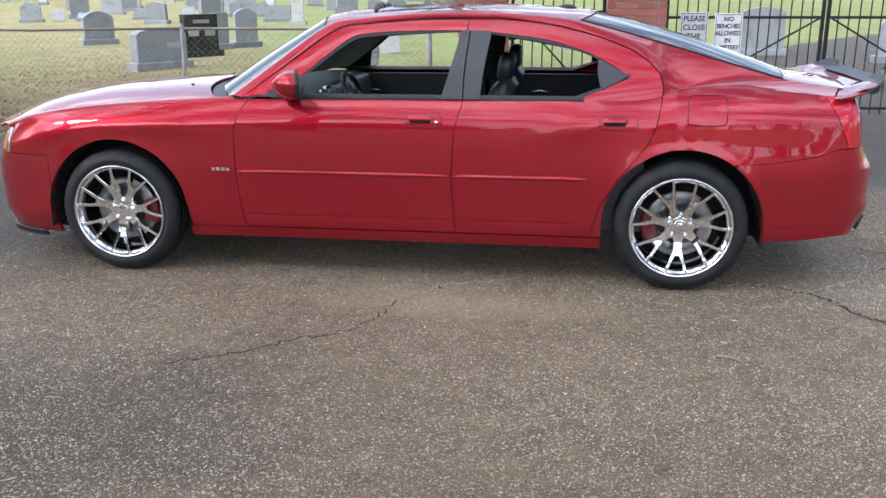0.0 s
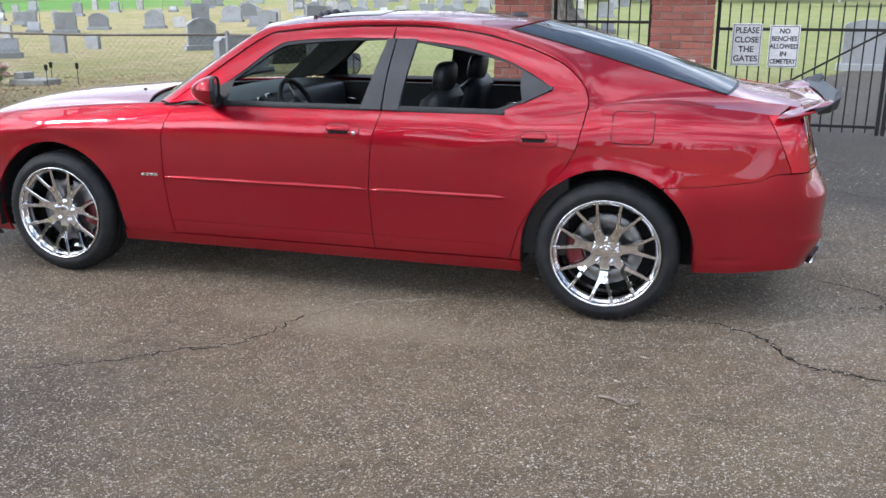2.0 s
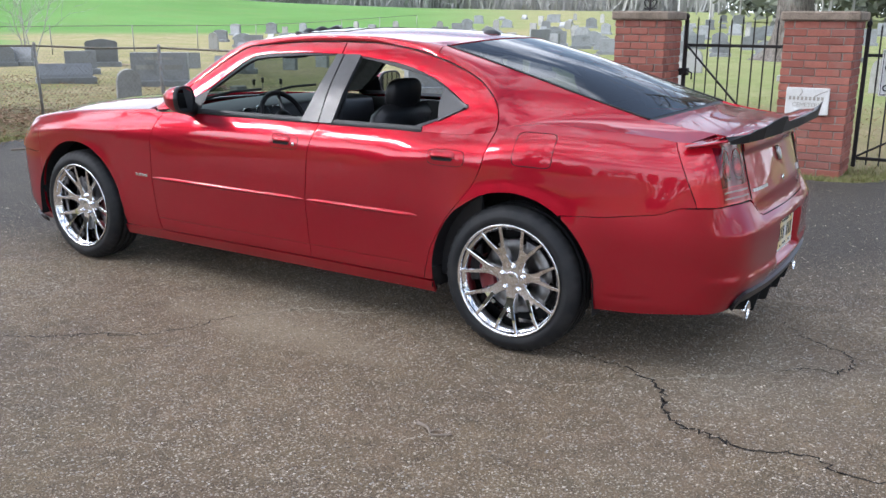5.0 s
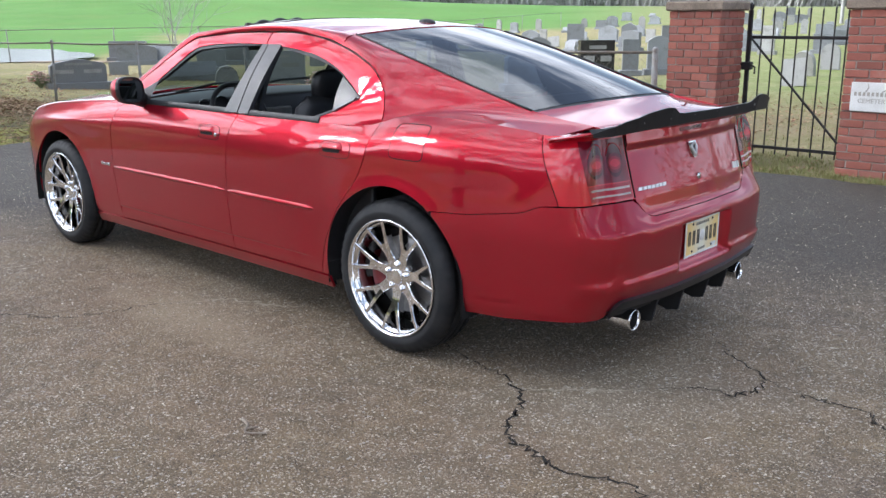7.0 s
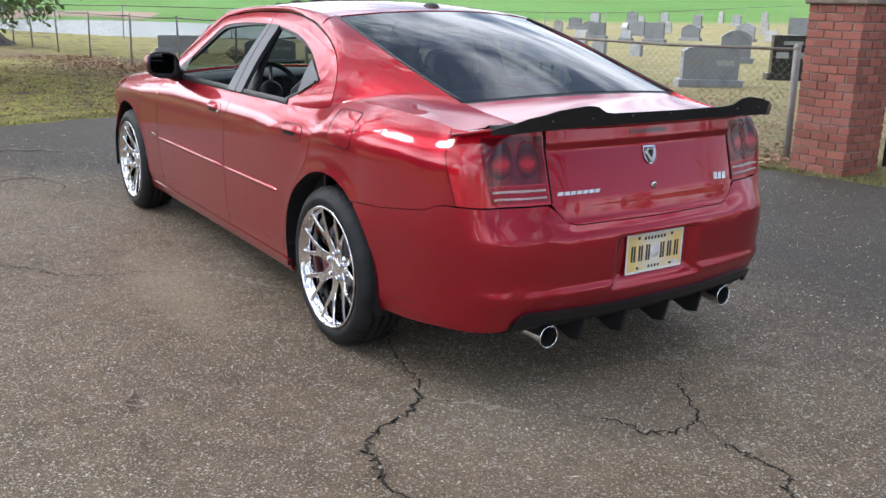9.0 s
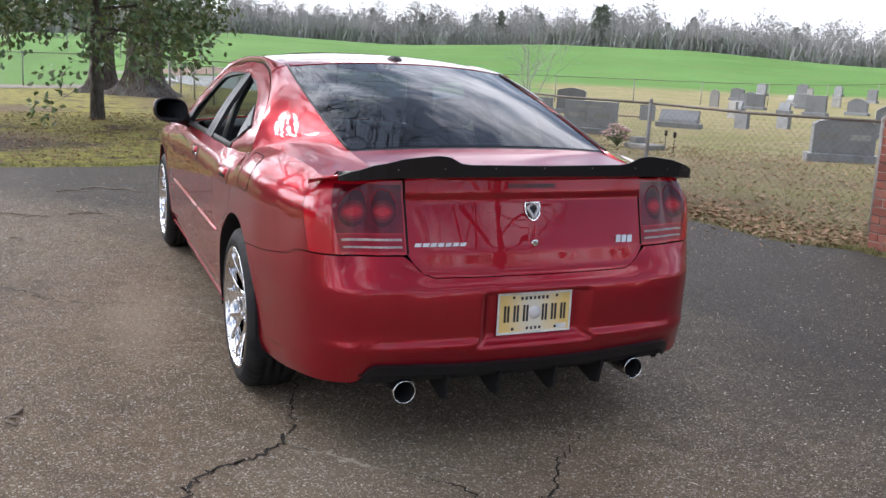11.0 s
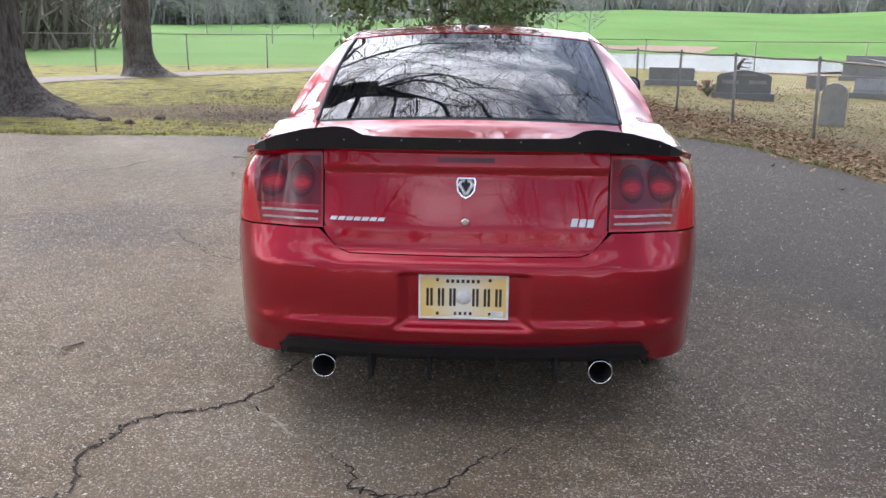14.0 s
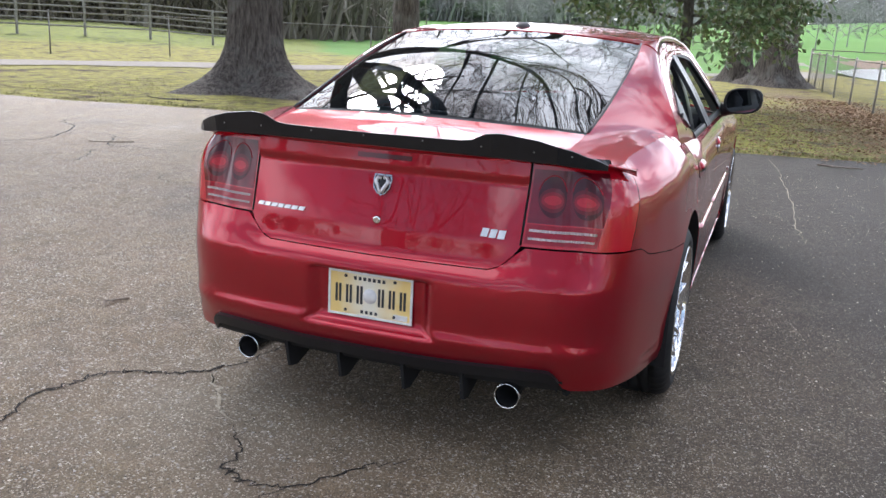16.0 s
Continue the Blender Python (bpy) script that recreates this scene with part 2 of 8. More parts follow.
def ground_mat():
    a = Mat("winter_grass_ground")
    zone = a.node("ShaderNodeSeparateColor", Color=a.attr("zone"))
    field, moss, leafy = zone.outputs["Red"], zone.outputs["Green"], zone.outputs["Blue"]
    n1, n2, n3 = a.noise(0.5, 6, 0.6), a.noise(4.0, 6, 0.65), a.noise(45, 4, 0.7)
    straw = a.mix(a.ramp(n2, (0.35, 0.0), (0.65, 1.0)), (0.195, 0.165, 0.082), (0.37, 0.315, 0.180))
    straw = a.mix(a.math("MULTIPLY", a.ramp(n1, (0.42, 0.0), (0.62, 1.0)), 0.6), straw, (0.185, 0.195, 0.062))
    mossy = a.mix(a.ramp(n2, (0.38, 0.0), (0.62, 1.0)), (0.150, 0.125, 0.058), (0.315, 0.300, 0.070))
    mossy = a.mix(a.ramp(a.noise(0.9, 6, 0.7), (0.54, 0.0), (0.62, 1.0)), mossy, (0.075, 0.055, 0.042))
    brown = a.mix(a.ramp(a.noise(22, 5, 0.7), (0.35, 0.0), (0.65, 1.0)), (0.070, 0.050, 0.036), (0.25, 0.175, 0.115))
    green = a.mix(a.ramp(a.noise(0.06, 6, 0.6), (0.35, 0.0), (0.65, 1.0)), (0.082, 0.185, 0.040), (0.116, 0.242, 0.062))
    green = a.mix(a.math("MULTIPLY", a.ramp(a.noise(0.22, 6, 0.7), (0.46, 0.0), (0.66, 1.0)), 0.5), green, (0.135, 0.200, 0.058))
    c = a.mix(moss, straw, mossy)
    c = a.mix(a.math("MULTIPLY", leafy, a.ramp(n2, (0.2, 0.4), (0.6, 1.0))), c, brown)
    # trodden earth among the roots
    tread = a.node("ShaderNodeVectorMath")
    tread.operation = "MULTIPLY_ADD"
    a.put(tread.inputs[0], a.coord())
    tread.inputs[1].default_value, tread.inputs[2].default_value = (0.85, 0.48, 0.0), (8.1, 1.55, 0.0)
    worn = a.t.nodes.new("ShaderNodeVectorMath")
    worn.operation = "LENGTH"
    a.put(worn.inputs[0], tread.outputs["Vector"])
    bare = a.ramp(a.math("ADD", a.math("MULTIPLY", worn.outputs["Value"], 0.4), a.math("MULTIPLY", a.noise(1.6, 6, 0.7), 0.5)), (0.50, 1.0), (0.68, 0.0))
    c = a.mix(a.math("MULTIPLY", bare, 0.9), c, a.mix(n2, (0.050, 0.040, 0.033), (0.105, 0.082, 0.066)))
    c = a.mix(field, c, green)
    c = a.mix(0.35, c, a.ramp(n3, (0.25, 0.15), (0.75, 0.85)), "OVERLAY")
    a.set(Base_Color=c, Roughness=0.95, Specular_IOR_Level=0.15)
    a.bump(a.math("ADD", n3, a.math("MULTIPLY", n2, 1.5)), 0.7, 0.03)
    return a.m


def bark():
    a = Mat("oak_bark")
    m = a.t.nodes.new("ShaderNodeMapping")
    m.inputs["Scale"].default_value = (1, 1, 0.16)
    a.put(m.inputs["Vector"], a.coord())
    v = a.noise(16, 8, 0.7, m.outputs["Vector"])
    r = a.ramp(v, (0.36, 0.0), (0.62, 1.0))
    c = a.mix(r, (0.05, 0.042, 0.036), (0.20, 0.175, 0.155))
    c = a.mix(a.math("MULTIPLY", a.ramp(a.noise(2.2, 5), (0.52, 0.0), (0.7, 1.0)), 0.5), c, (0.27, 0.27, 0.25))
    a.set(Base_Color=c, Roughness=0.92, Specular_IOR_Level=0.2)
    a.bump(r, 0.9, 0.04)
    return a.m


def granite(name, lo, hi, gloss=0.45):
    a = Mat(name)
    g = a.noise(190, 4, 0.75)
    s = a.noise(3.2, 6, 0.65)
    rnd = a.obrandom()
    c = a.mix(a.ramp(g, (0.32, 0.0), (0.68, 1.0)), lo, hi)
    c = a.mix(a.math("MULTIPLY", rnd, 0.6), c, tuple(v * 0.55 for v in lo))
    c = a.mix(a.math("MULTIPLY", a.ramp(s, (0.5, 0.0), (0.75, 1.0)), 0.55), c, (0.075, 0.075, 0.062))
    a.set(Base_Color=c, Roughness=gloss)
    a.bump(g, 0.15, 0.003)
    return a.m


def brick_mat():
    a = Mat("red_brick")
    rnd = a.obrandom()
    c = a.ramp(rnd, (0.0, (0.25, 0.085, 0.062)), (0.45, (0.34, 0.112, 0.080)), (0.8, (0.41, 0.145, 0.102)), (1.0, (0.29, 0.118, 0.094)))
    n = a.noise(38, 6, 0.7)
    c = a.mix(a.math("MULTIPLY", a.ramp(n, (0.45, 0.0), (0.75, 1.0)), 0.5), c, (0.20, 0.085, 0.068))
    c = a.mix(a.math("MULTIPLY", a.ramp(a.noise(5, 5), (0.55, 0.0), (0.75, 1.0)), 0.35), c, (0.36, 0.29, 0.25))
    a.set(Base_Color=c, Roughness=0.88)
    a.bump(n, 0.5, 0.004)
    return a.m


def glassy(name, tint, clear, film):
    """Tinted safety glass: mirror by the Fresnel share, the rest lets a tinted part through."""
    a = Mat(name)
    t = a.t
    t.nodes.remove(a.b)
    see = a.node("ShaderNodeBsdfTransparent", Color=tuple(clear))
    dark = a.node("ShaderNodeBsdfDiffuse", Color=tuple(tint))
    gl = a.node("ShaderNodeBsdfGlossy", Roughness=0.012)
    gl.inputs["Color"].default_value = (1, 1, 1, 1)
    lw = a.node("ShaderNodeLayerWeight", Blend=0.5)
    fr = a.math("ADD", a.math("MULTIPLY", a.math("POWER", lw.outputs["Facing"], 5.0), 0.88), 0.045)
    m1 = a.node("ShaderNodeMixShader", Fac=film)
    t.links.new(see.outputs[0], m1.inputs[1])
    t.links.new(dark.outputs[0], m1.inputs[2])
    m2 = t.nodes.new("ShaderNodeMixShader")
    t.links.new(fr, m2.inputs[0])
    t.links.new(m1.outputs[0], m2.inputs[1])
    t.links.new(gl.outputs[0], m2.inputs[2])
    t.links.new(m2.outputs[0], a.out.inputs[0])
    return a.m


def leaf_mat(name, *colors, gloss=0.5):
    a = Mat(name)
    n = len(colors) - 1
    c = a.ramp(a.island(), *[(k / n, col) for k, col in enumerate(colors)])
    c = a.mix(0.25, c, a.ramp(a.noise(60, 3), (0.3, 0.2), (0.7, 0.8)), "OVERLAY")
    a.set(Base_Color=c, Roughness=gloss)
    return a.m


def rusty(name, color, rust, amount=0.5):
    a = Mat(name)
    n = a.noise(14, 6, 0.7)
    c = a.mix(a.math("MULTIPLY", a.ramp(n, (0.45, 0.0), (0.7, 1.0)), amount), color, rust)
    a.set(Base_Color=c, Roughness=0.7, Metallic=0.25)
    a.bump(n, 0.3, 0.003)
    return a.m


def stone_mat(name, lo, hi):
    a = Mat(name)
    n, f = a.noise(6, 7, 0.7), a.noise(90, 4, 0.7)
    c = a.mix(a.ramp(n, (0.35, 0.0), (0.7, 1.0)), lo, hi)
    c = a.mix(0.4, c, a.ramp(f, (0.3, 0.2), (0.7, 0.85)), "OVERLAY")
    a.set(Base_Color=c, Roughness=0.9)
    a.bump(f, 0.5, 0.006)
    return a.m


PAINT = paint()
ASPHALT = asphalt()
GROUND = ground_mat()
BARK = bark()
GRANITE = granite("grey_granite", (0.165, 0.175, 0.185), (0.37, 0.385, 0.395))
MARBLE = granite("pale_weathered_stone", (0.27, 0.27, 0.255), (0.46, 0.455, 0.435), 0.8)
BLACK_GRANITE = granite("black_granite", (0.012, 0.012, 0.014), (0.04, 0.04, 0.045), 0.12)
BRICK = brick_mat()
MORTAR = stone_mat("mortar", (0.25, 0.22, 0.19), (0.40, 0.36, 0.32))
CAPSTONE = stone_mat("weathered_cap_stone", (0.15, 0.115, 0.085), (0.34, 0.27, 0.21))
IRON = rusty("black_iron", (0.014, 0.014, 0.016), (0.05, 0.028, 0.018), 0.5)
GALV = rusty("dull_galvanised_steel", (0.30, 0.30, 0.29), (0.21, 0.13, 0.08), 0.55)
WIRE = rusty("fence_wire", (0.22, 0.21, 0.19), (0.15, 0.10, 0.07), 0.6)
WHITE = plain("white_paint", (0.74, 0.74, 0.73), 0.5)
INK = plain("black_lettering", (0.03, 0.03, 0.035), 0.6)
CHROME = plain("chrome", (0.78, 0.78, 0.79), 0.03, 1.0)
MIRROR = plain("tinted_mirror", (0.30, 0.32, 0.34), 0.02, 1.0)
RUBBER = Mat("tyre_rubber")
RUBBER.set(Base_Color=RUBBER.mix(RUBBER.ramp(RUBBER.noise(9, 5), (0.4, 0.0), (0.7, 1.0)), (0.009, 0.010, 0.012), (0.022, 0.022, 0.023)), Roughness=0.62, Specular_IOR_Level=0.35)
RUBBER.bump(RUBBER.noise(160, 3), 0.2, 0.002)
RUBBER = RUBBER.m
BLACK = plain("black_plastic", (0.016, 0.016, 0.018), 0.45)
FLAP = plain("satin_black_plastic", (0.012, 0.012, 0.014), 0.30, 0.0, Specular_IOR_Level=0.35)
GLOSSBLACK = plain("gloss_black_trim", (0.010, 0.010, 0.012), 0.14, 0.0, Coat_Weight=0.6)
SATIN = plain("satin_grey_pillar_trim", (0.036, 0.038, 0.042), 0.34, 0.0, Specular_IOR_Level=0.45, Coat_Weight=0.2, Coat_Roughness=0.12)
UNDER = plain("underbody_black", (0.008, 0.008, 0.009), 0.9)
LEATHER = plain("black_leather", (0.018, 0.018, 0.020), 0.42)
DISC = plain("worn_steel_disc", (0.24, 0.235, 0.23), 0.38, 0.9)
CALIPER = plain("red_caliper", (0.14, 0.010, 0.014), 0.4)
LAMP_RED = Mat("red_lamp_lens")
LAMP_RED.set(Base_Color=(0.50, 0.007, 0.020), Roughness=0.10, Coat_Weight=0.4, Coat_Roughness=0.02, Specular_IOR_Level=0.6)
LAMP_RED = LAMP_RED.m
LAMP_DARK = Mat("smoked_red_lamp_lens")
LAMP_DARK.set(Base_Color=LAMP_DARK.ramp(LAMP_DARK.noise(9, 2.0, 0.5), (0.36, (0.10, 0.004, 0.010)), (0.64, (0.22, 0.006, 0.017))), Roughness=0.08, Specular_IOR_Level=0.6)
LAMP_DARK = LAMP_DARK.m
LAMP_DEEP = plain("deep_red_lamp_bowl", (0.075, 0.004, 0.009), 0.12, 0.0, Specular_IOR_Level=0.5)
SILVER = plain("satin_silver_badge", (0.72, 0.72, 0.72), 0.32, 0.75)
LAMP_BRIGHT = plain("bright_red_reflector", (0.52, 0.012, 0.028), 0.18)
LAMP_DIM = plain("dim_red_reflector", (0.15, 0.005, 0.012), 0.15)
LAMP_MID = plain("red_reflector", (0.29, 0.007, 0.018), 0.15)
LAMP_CLEAR = plain("clear_lamp_lens", (0.46, 0.30, 0.30), 0.2, 0.5, Coat_Weight=1.0)
AMBER = plain("amber_lens", (0.62, 0.20, 0.03), 0.15, 0.0, Coat_Weight=1.0)
REAR_GLASS = glassy("dark_tinted_glass", (0.006, 0.010, 0.016), (0.20, 0.25, 0.29), 0.25)
FRONT_GLASS = glassy("windscreen_glass", (0.01, 0.015, 0.018), (0.40, 0.46, 0.44), 0.06)
HEADCLOTH = plain("grey_headlining", (0.20, 0.20, 0.185), 0.9)
PALE = stone_mat("white_marble", (0.68, 0.67, 0.63), (0.82, 0.81, 0.78))
WORN = stone_mat("worn_carving", (0.34, 0.31, 0.26), (0.50, 0.47, 0.42))
PLATE = Mat("plate_face")
plate_y = PLATE.node("ShaderNodeSeparateXYZ", Vector=PLATE.coord())
plate_side = PLATE.math("ADD", PLATE.math("MULTIPLY", PLATE.math("ABSOLUTE", plate_y.outputs["Y"]), 6.0), PLATE.math("MULTIPLY", PLATE.noise(22, 3), 0.5))
PLATE.set(Base_Color=PLATE.ramp(plate_side, (0.35, (0.80, 0.76, 0.62)), (0.95, (0.82, 0.60, 0.22))), Roughness=0.35)
PLATE = PLATE.m
CRACK = plain("open_crack", (0.026, 0.022, 0.018), 0.98)
CHIPS = leaf_mat("loose_chips", (0.30, 0.245, 0.18), (0.64, 0.56, 0.45), (0.45, 0.375, 0.29), (0.82, 0.75, 0.63), gloss=0.8)
DUSTY = stone_mat("sand_in_crack", (0.34, 0.285, 0.21), (0.52, 0.455, 0.36))
TWIG = stone_mat("dead_twig", (0.16, 0.125, 0.095), (0.38, 0.32, 0.26))
LEAVES = leaf_mat("dead_leaves", (0.16, 0.085, 0.045), (0.33, 0.20, 0.11), (0.42, 0.29, 0.18), (0.22, 0.115, 0.06), gloss=0.75)
MAGNOLIA = leaf_mat("evergreen_leaves", (0.085, 0.14, 0.055), (0.13, 0.20, 0.08), (0.19, 0.26, 0.115), (0.25, 0.25, 0.13), gloss=0.32)
STRAW = leaf_mat("grass_blades", (0.24, 0.215, 0.09), (0.19, 0.20, 0.055), (0.31, 0.27, 0.13), (0.13, 0.19, 0.04), gloss=0.8)
# the pale greys carry the haze of distance in the base colour
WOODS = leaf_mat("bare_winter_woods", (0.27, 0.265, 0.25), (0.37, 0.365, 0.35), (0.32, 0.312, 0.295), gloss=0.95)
THICKET = leaf_mat("brown_winter_thicket", (0.12, 0.105, 0.078), (0.20, 0.18, 0.145), (0.15, 0.14, 0.10), gloss=0.95)
# pine greens lightened and greyed to paint in the haze
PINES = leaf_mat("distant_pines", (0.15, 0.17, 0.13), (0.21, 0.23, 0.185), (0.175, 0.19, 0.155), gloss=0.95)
ROAD = stone_mat("pale_gravel_road", (0.140, 0.122, 0.098), (0.225, 0.195, 0.16))
DIRT = stone_mat("bare_clay", (0.20, 0.135, 0.09), (0.31, 0.225, 0.16))
WATER = Mat("pond_water")
WATER.set(Base_Color=(0.06, 0.07, 0.06), Roughness=0.22, Specular_IOR_Level=0.8)
WATER.bump(WATER.noise(1.2, 3), 0.12, 0.02)
WATER = WATER.m
RAILPAINT = stone_mat("weathered_pipe_rail", (0.20, 0.195, 0.18), (0.34, 0.33, 0.31))
PETAL = leaf_mat("silk_flowers", (0.75, 0.72, 0.70), (0.70, 0.42, 0.40), (0.75, 0.70, 0.62), (0.55, 0.12, 0.12), gloss=0.7)


# ---- geometry helpers ----
def mesh(name, verts, faces, mat, smooth=True):
    me = bpy.data.meshes.new(name)
    me.from_pydata([tuple(v) for v in verts], [], faces)
    me.materials.append(mat)
    if smooth:
        me.polygons.foreach_set("use_smooth", [True] * len(me.polygons))
    me.update()
    return me


def part(name, vf, mat, parent=None, label="", smooth=True):
    ob = new(name, mesh(name, vf[0], vf[1], mat, smooth))
    if parent is not None:
        ob.parent = parent
    return tagged(ob, label) if label else ob


def empty(name, m=None):
    ob = new(name)
    ob.empty_display_size = 0.2
    if m is not None:
        ob.matrix_world = m
    return ob


class Bag:
    """Gathers vertices and faces of one mesh."""

    def __init__(self):
        self.v, self.f = [], []

    def add(self, v, f, m=None):
        k = len(self.v)
        self.v += [m @ Vector(p) for p in v] if m is not None else [Vector(p) for p in v]
        self.f += [tuple(i + k for i in q) for q in f]
        return self

    @property
    def vf(self):
        return self.v, self.f


def box(x0, x1, y0, y1, z0, z1, b=0.0):
    """A box with chamfered edges of width b."""
    if b <= 0:
        v = [(x, y, z) for x in (x0, x1) for y in (y0, y1) for z in (z0, z1)]
        return v, [(0, 1, 3, 2), (4, 6, 7, 5), (0, 4, 5, 1), (2, 3, 7, 6), (0, 2, 6, 4), (1, 5, 7, 3)]
    bm = bmesh.new()
    bmesh.ops.create_cube(bm, size=1)
    for v in bm.verts:
        v.co = Vector(((x0 + x1) / 2 + v.co.x * (x1 - x0), (y0 + y1) / 2 + v.co.y * (y1 - y0), (z0 + z1) / 2 + v.co.z * (z1 - z0)))
    bmesh.ops.bevel(bm, geom=bm.edges[:], offset=b, segments=1, affect="EDGES", profile=0.5)
    bm.verts.index_update()
    out = [v.co.copy() for v in bm.verts], [tuple(w.index for w in f.verts) for f in bm.faces]
    bm.free()
    return out


def tube(pts, radii, n=6, cap=True):
    """A tapered tube along points."""
    pts = [Vector(p) for p in pts]
    if not hasattr(radii, "__len__"):
        radii = [radii] * len(pts)
    v, f = [], []
    side = None
    for i, p in enumerate(pts):
        d = (pts[min(i + 1, len(pts) - 1)] - pts[max(i - 1, 0)])
        d = d.normalized() if d.length > 1e-9 else Vector((0, 0, 1))
        if side is None:
            side = d.cross(Vector((0, 0, 1)) if abs(d.z) < 0.9 else Vector((1, 0, 0))).normalized()
        side = (side - d * side.dot(d)).normalized()
        up = d.cross(side)
        for k in range(n):
            a = 2 * math.pi * k / n
            v.append(p + (side * math.cos(a) + up * math.sin(a)) * radii[i])
    for i in range(len(pts) - 1):
        for k in range(n):
            a, b = i * n + k, i * n + (k + 1) % n
            f.append((a, b, b + n, a + n))
    if cap:
        f.append(tuple(range(n - 1, -1, -1)))
        f.append(tuple(range(len(v) - n, len(v))))
    return v, f


def lathe(profile, n=32, m=None):
    """Turns (radius, height) pairs about z."""
    v, f = [], []
    for r, h in profile:
        for k in range(n):
            a = 2 * math.pi * k / n
            v.append(Vector((r * math.cos(a), r * math.sin(a), h)))
    for i in range(len(profile) - 1):
        for k in range(n):
            a, b = i * n + k, i * n + (k + 1) % n
            f.append((a, b, b + n, a + n))
    if m is not None:
        v = [m @ p for p in v]
    return v, f


def table(x, pts):
    """Linear look-up in a list of pairs."""
    return float(np.interp(x, [p[0] for p in pts], [p[1] for p in pts]))


def smooth01(x, a, b):
    t = min(1.0, max(0.0, (x - a) / (b - a)))
    return t * t * (3 - 2 * t)


def spline(pts, per=6):
    """Catmull-Rom through points."""
    p = [Vector(q) for q in pts]
    p = [p[0] * 2 - p[1]] + p + [p[-1] * 2 - p[-2]]
    out = []
    for i in range(1, len(p) - 2):
        for k in range(per):
            t = k / per
            a, b, c, d = p[i - 1], p[i], p[i + 1], p[i + 2]
            out.append(0.5 * (2 * b + (c - a) * t + (2 * a - 5 * b + 4 * c - d) * t * t + (3 * b - a - 3 * c + d) * t ** 3))
    out.append(p[-2])
    return out


def grid(rows, lip=0.0, toward=None):
    """Faces over a grid of points; a lip turns the rim inwards, away from the outside."""
    nr, nc = len(rows), len(rows[0])
    v = [Vector(p) for r in rows for p in r]
    f = [(i * nc + j, i * nc + j + 1, (i + 1) * nc + j + 1, (i + 1) * nc + j) for i in range(nr - 1) for j in range(nc - 1)]
    c = sum(v, Vector()) / len(v)
    out = c - Vector(toward if toward is not None else (c.x * 0.8, 0, 0.55))
    mid = f[len(f) // 2]
    n = (v[mid[1]] - v[mid[0]]).cross(v[mid[3]] - v[mid[0]])
    flip = n.dot(out) < 0
    if flip:
        f = [q[::-1] for q in f]
    if lip:
        def normal(i, j):
            a, b = v[min(i + 1, nr - 1) * nc + j] - v[max(i - 1, 0) * nc + j], v[i * nc + min(j + 1, nc - 1)] - v[i * nc + max(j - 1, 0)]
            m = b.cross(a)
            return (-m if flip else m).normalized() if m.length > 1e-12 else Vector()
        ring = [(0, j) for j in range(nc)] + [(i, nc - 1) for i in range(1, nr)] + [(nr - 1, j) for j in range(nc - 2, -1, -1)] + [(i, 0) for i in range(nr - 2, 0, -1)]
        k, m = len(v), len(ring)
        for i, j in ring:
            v.append(v[i * nc + j].copy())
        for i, j in ring:
            v.append(v[i * nc + j] - normal(i, j) * lip)
        f += [(k + a, k + (a + 1) % m, k + m + (a + 1) % m, k + m + a) for a in range(m)]
    return v, f


def weld(vf, tol=1e-4):
    """Joins vertices that lie in one place."""
    seen, v, ids = {}, [], []
    for p in vf[0]:
        k = (round(p[0] / tol), round(p[1] / tol), round(p[2] / tol))
        if k not in seen:
            seen[k] = len(v)
            v.append(p)
        ids.append(seen[k])
    f = []
    for q in vf[1]:
        r = []
        for i in q:
            if ids[i] not in r:
                r.append(ids[i])
        if len(r) > 2:
            f.append(tuple(r))
    return v, f


# ---- ground ----
HILL = [(-180, 0.9), (-165, 0.4), (-140, 0.2), (-100, 0.2), (0, 0.2), (60, 0.4), (90, 0.5), (110, 0.62), (124, 0.78), (133, 1.05), (141, 1.55), (150, 1.6), (160, 1.15), (170, 1.4), (176, 1.2), (180, 0.9)]
POND = (-52.0, 12.5, 18.0, 8.5)


def pond_in(x, y):
    return ((x - POND[0]) / POND[2]) ** 2 + ((y - POND[1]) / POND[3]) ** 2


def height(x, y):
    """The lie of the land: level round the car, rising into the burial ground and the far field."""
    r = math.hypot(x, y)
    az = math.degrees(math.atan2(y, x))
    near = 14 + 34 * smooth01(abs(az - 85), 25, 55)
    top = 1.45 + 175 * math.tan(radians(table(az, HILL)))
    z = top * smooth01(r, near, 175) ** 1.05
    bank = smooth01(az, -146, -136) * (1 - smooth01(az, -110, -90)) if az < 0 else 0.0
    z += 0.5 * bank * smooth01(r, 26, 48)
    z -= 0.21 * math.exp(-((x + 13.0) ** 2 + (y - 10.7) ** 2) / 15)
    z -= 0.55 * (1 - smooth01(pond_in(x, y), 0.75, 1.5))
    z += 0.035 * (noise.noise(Vector((x * 0.25, y * 0.25, 0))) + 0.4 * noise.noise(Vector((x, y, 5)))) * smooth01(r, 8, 14)
    return z


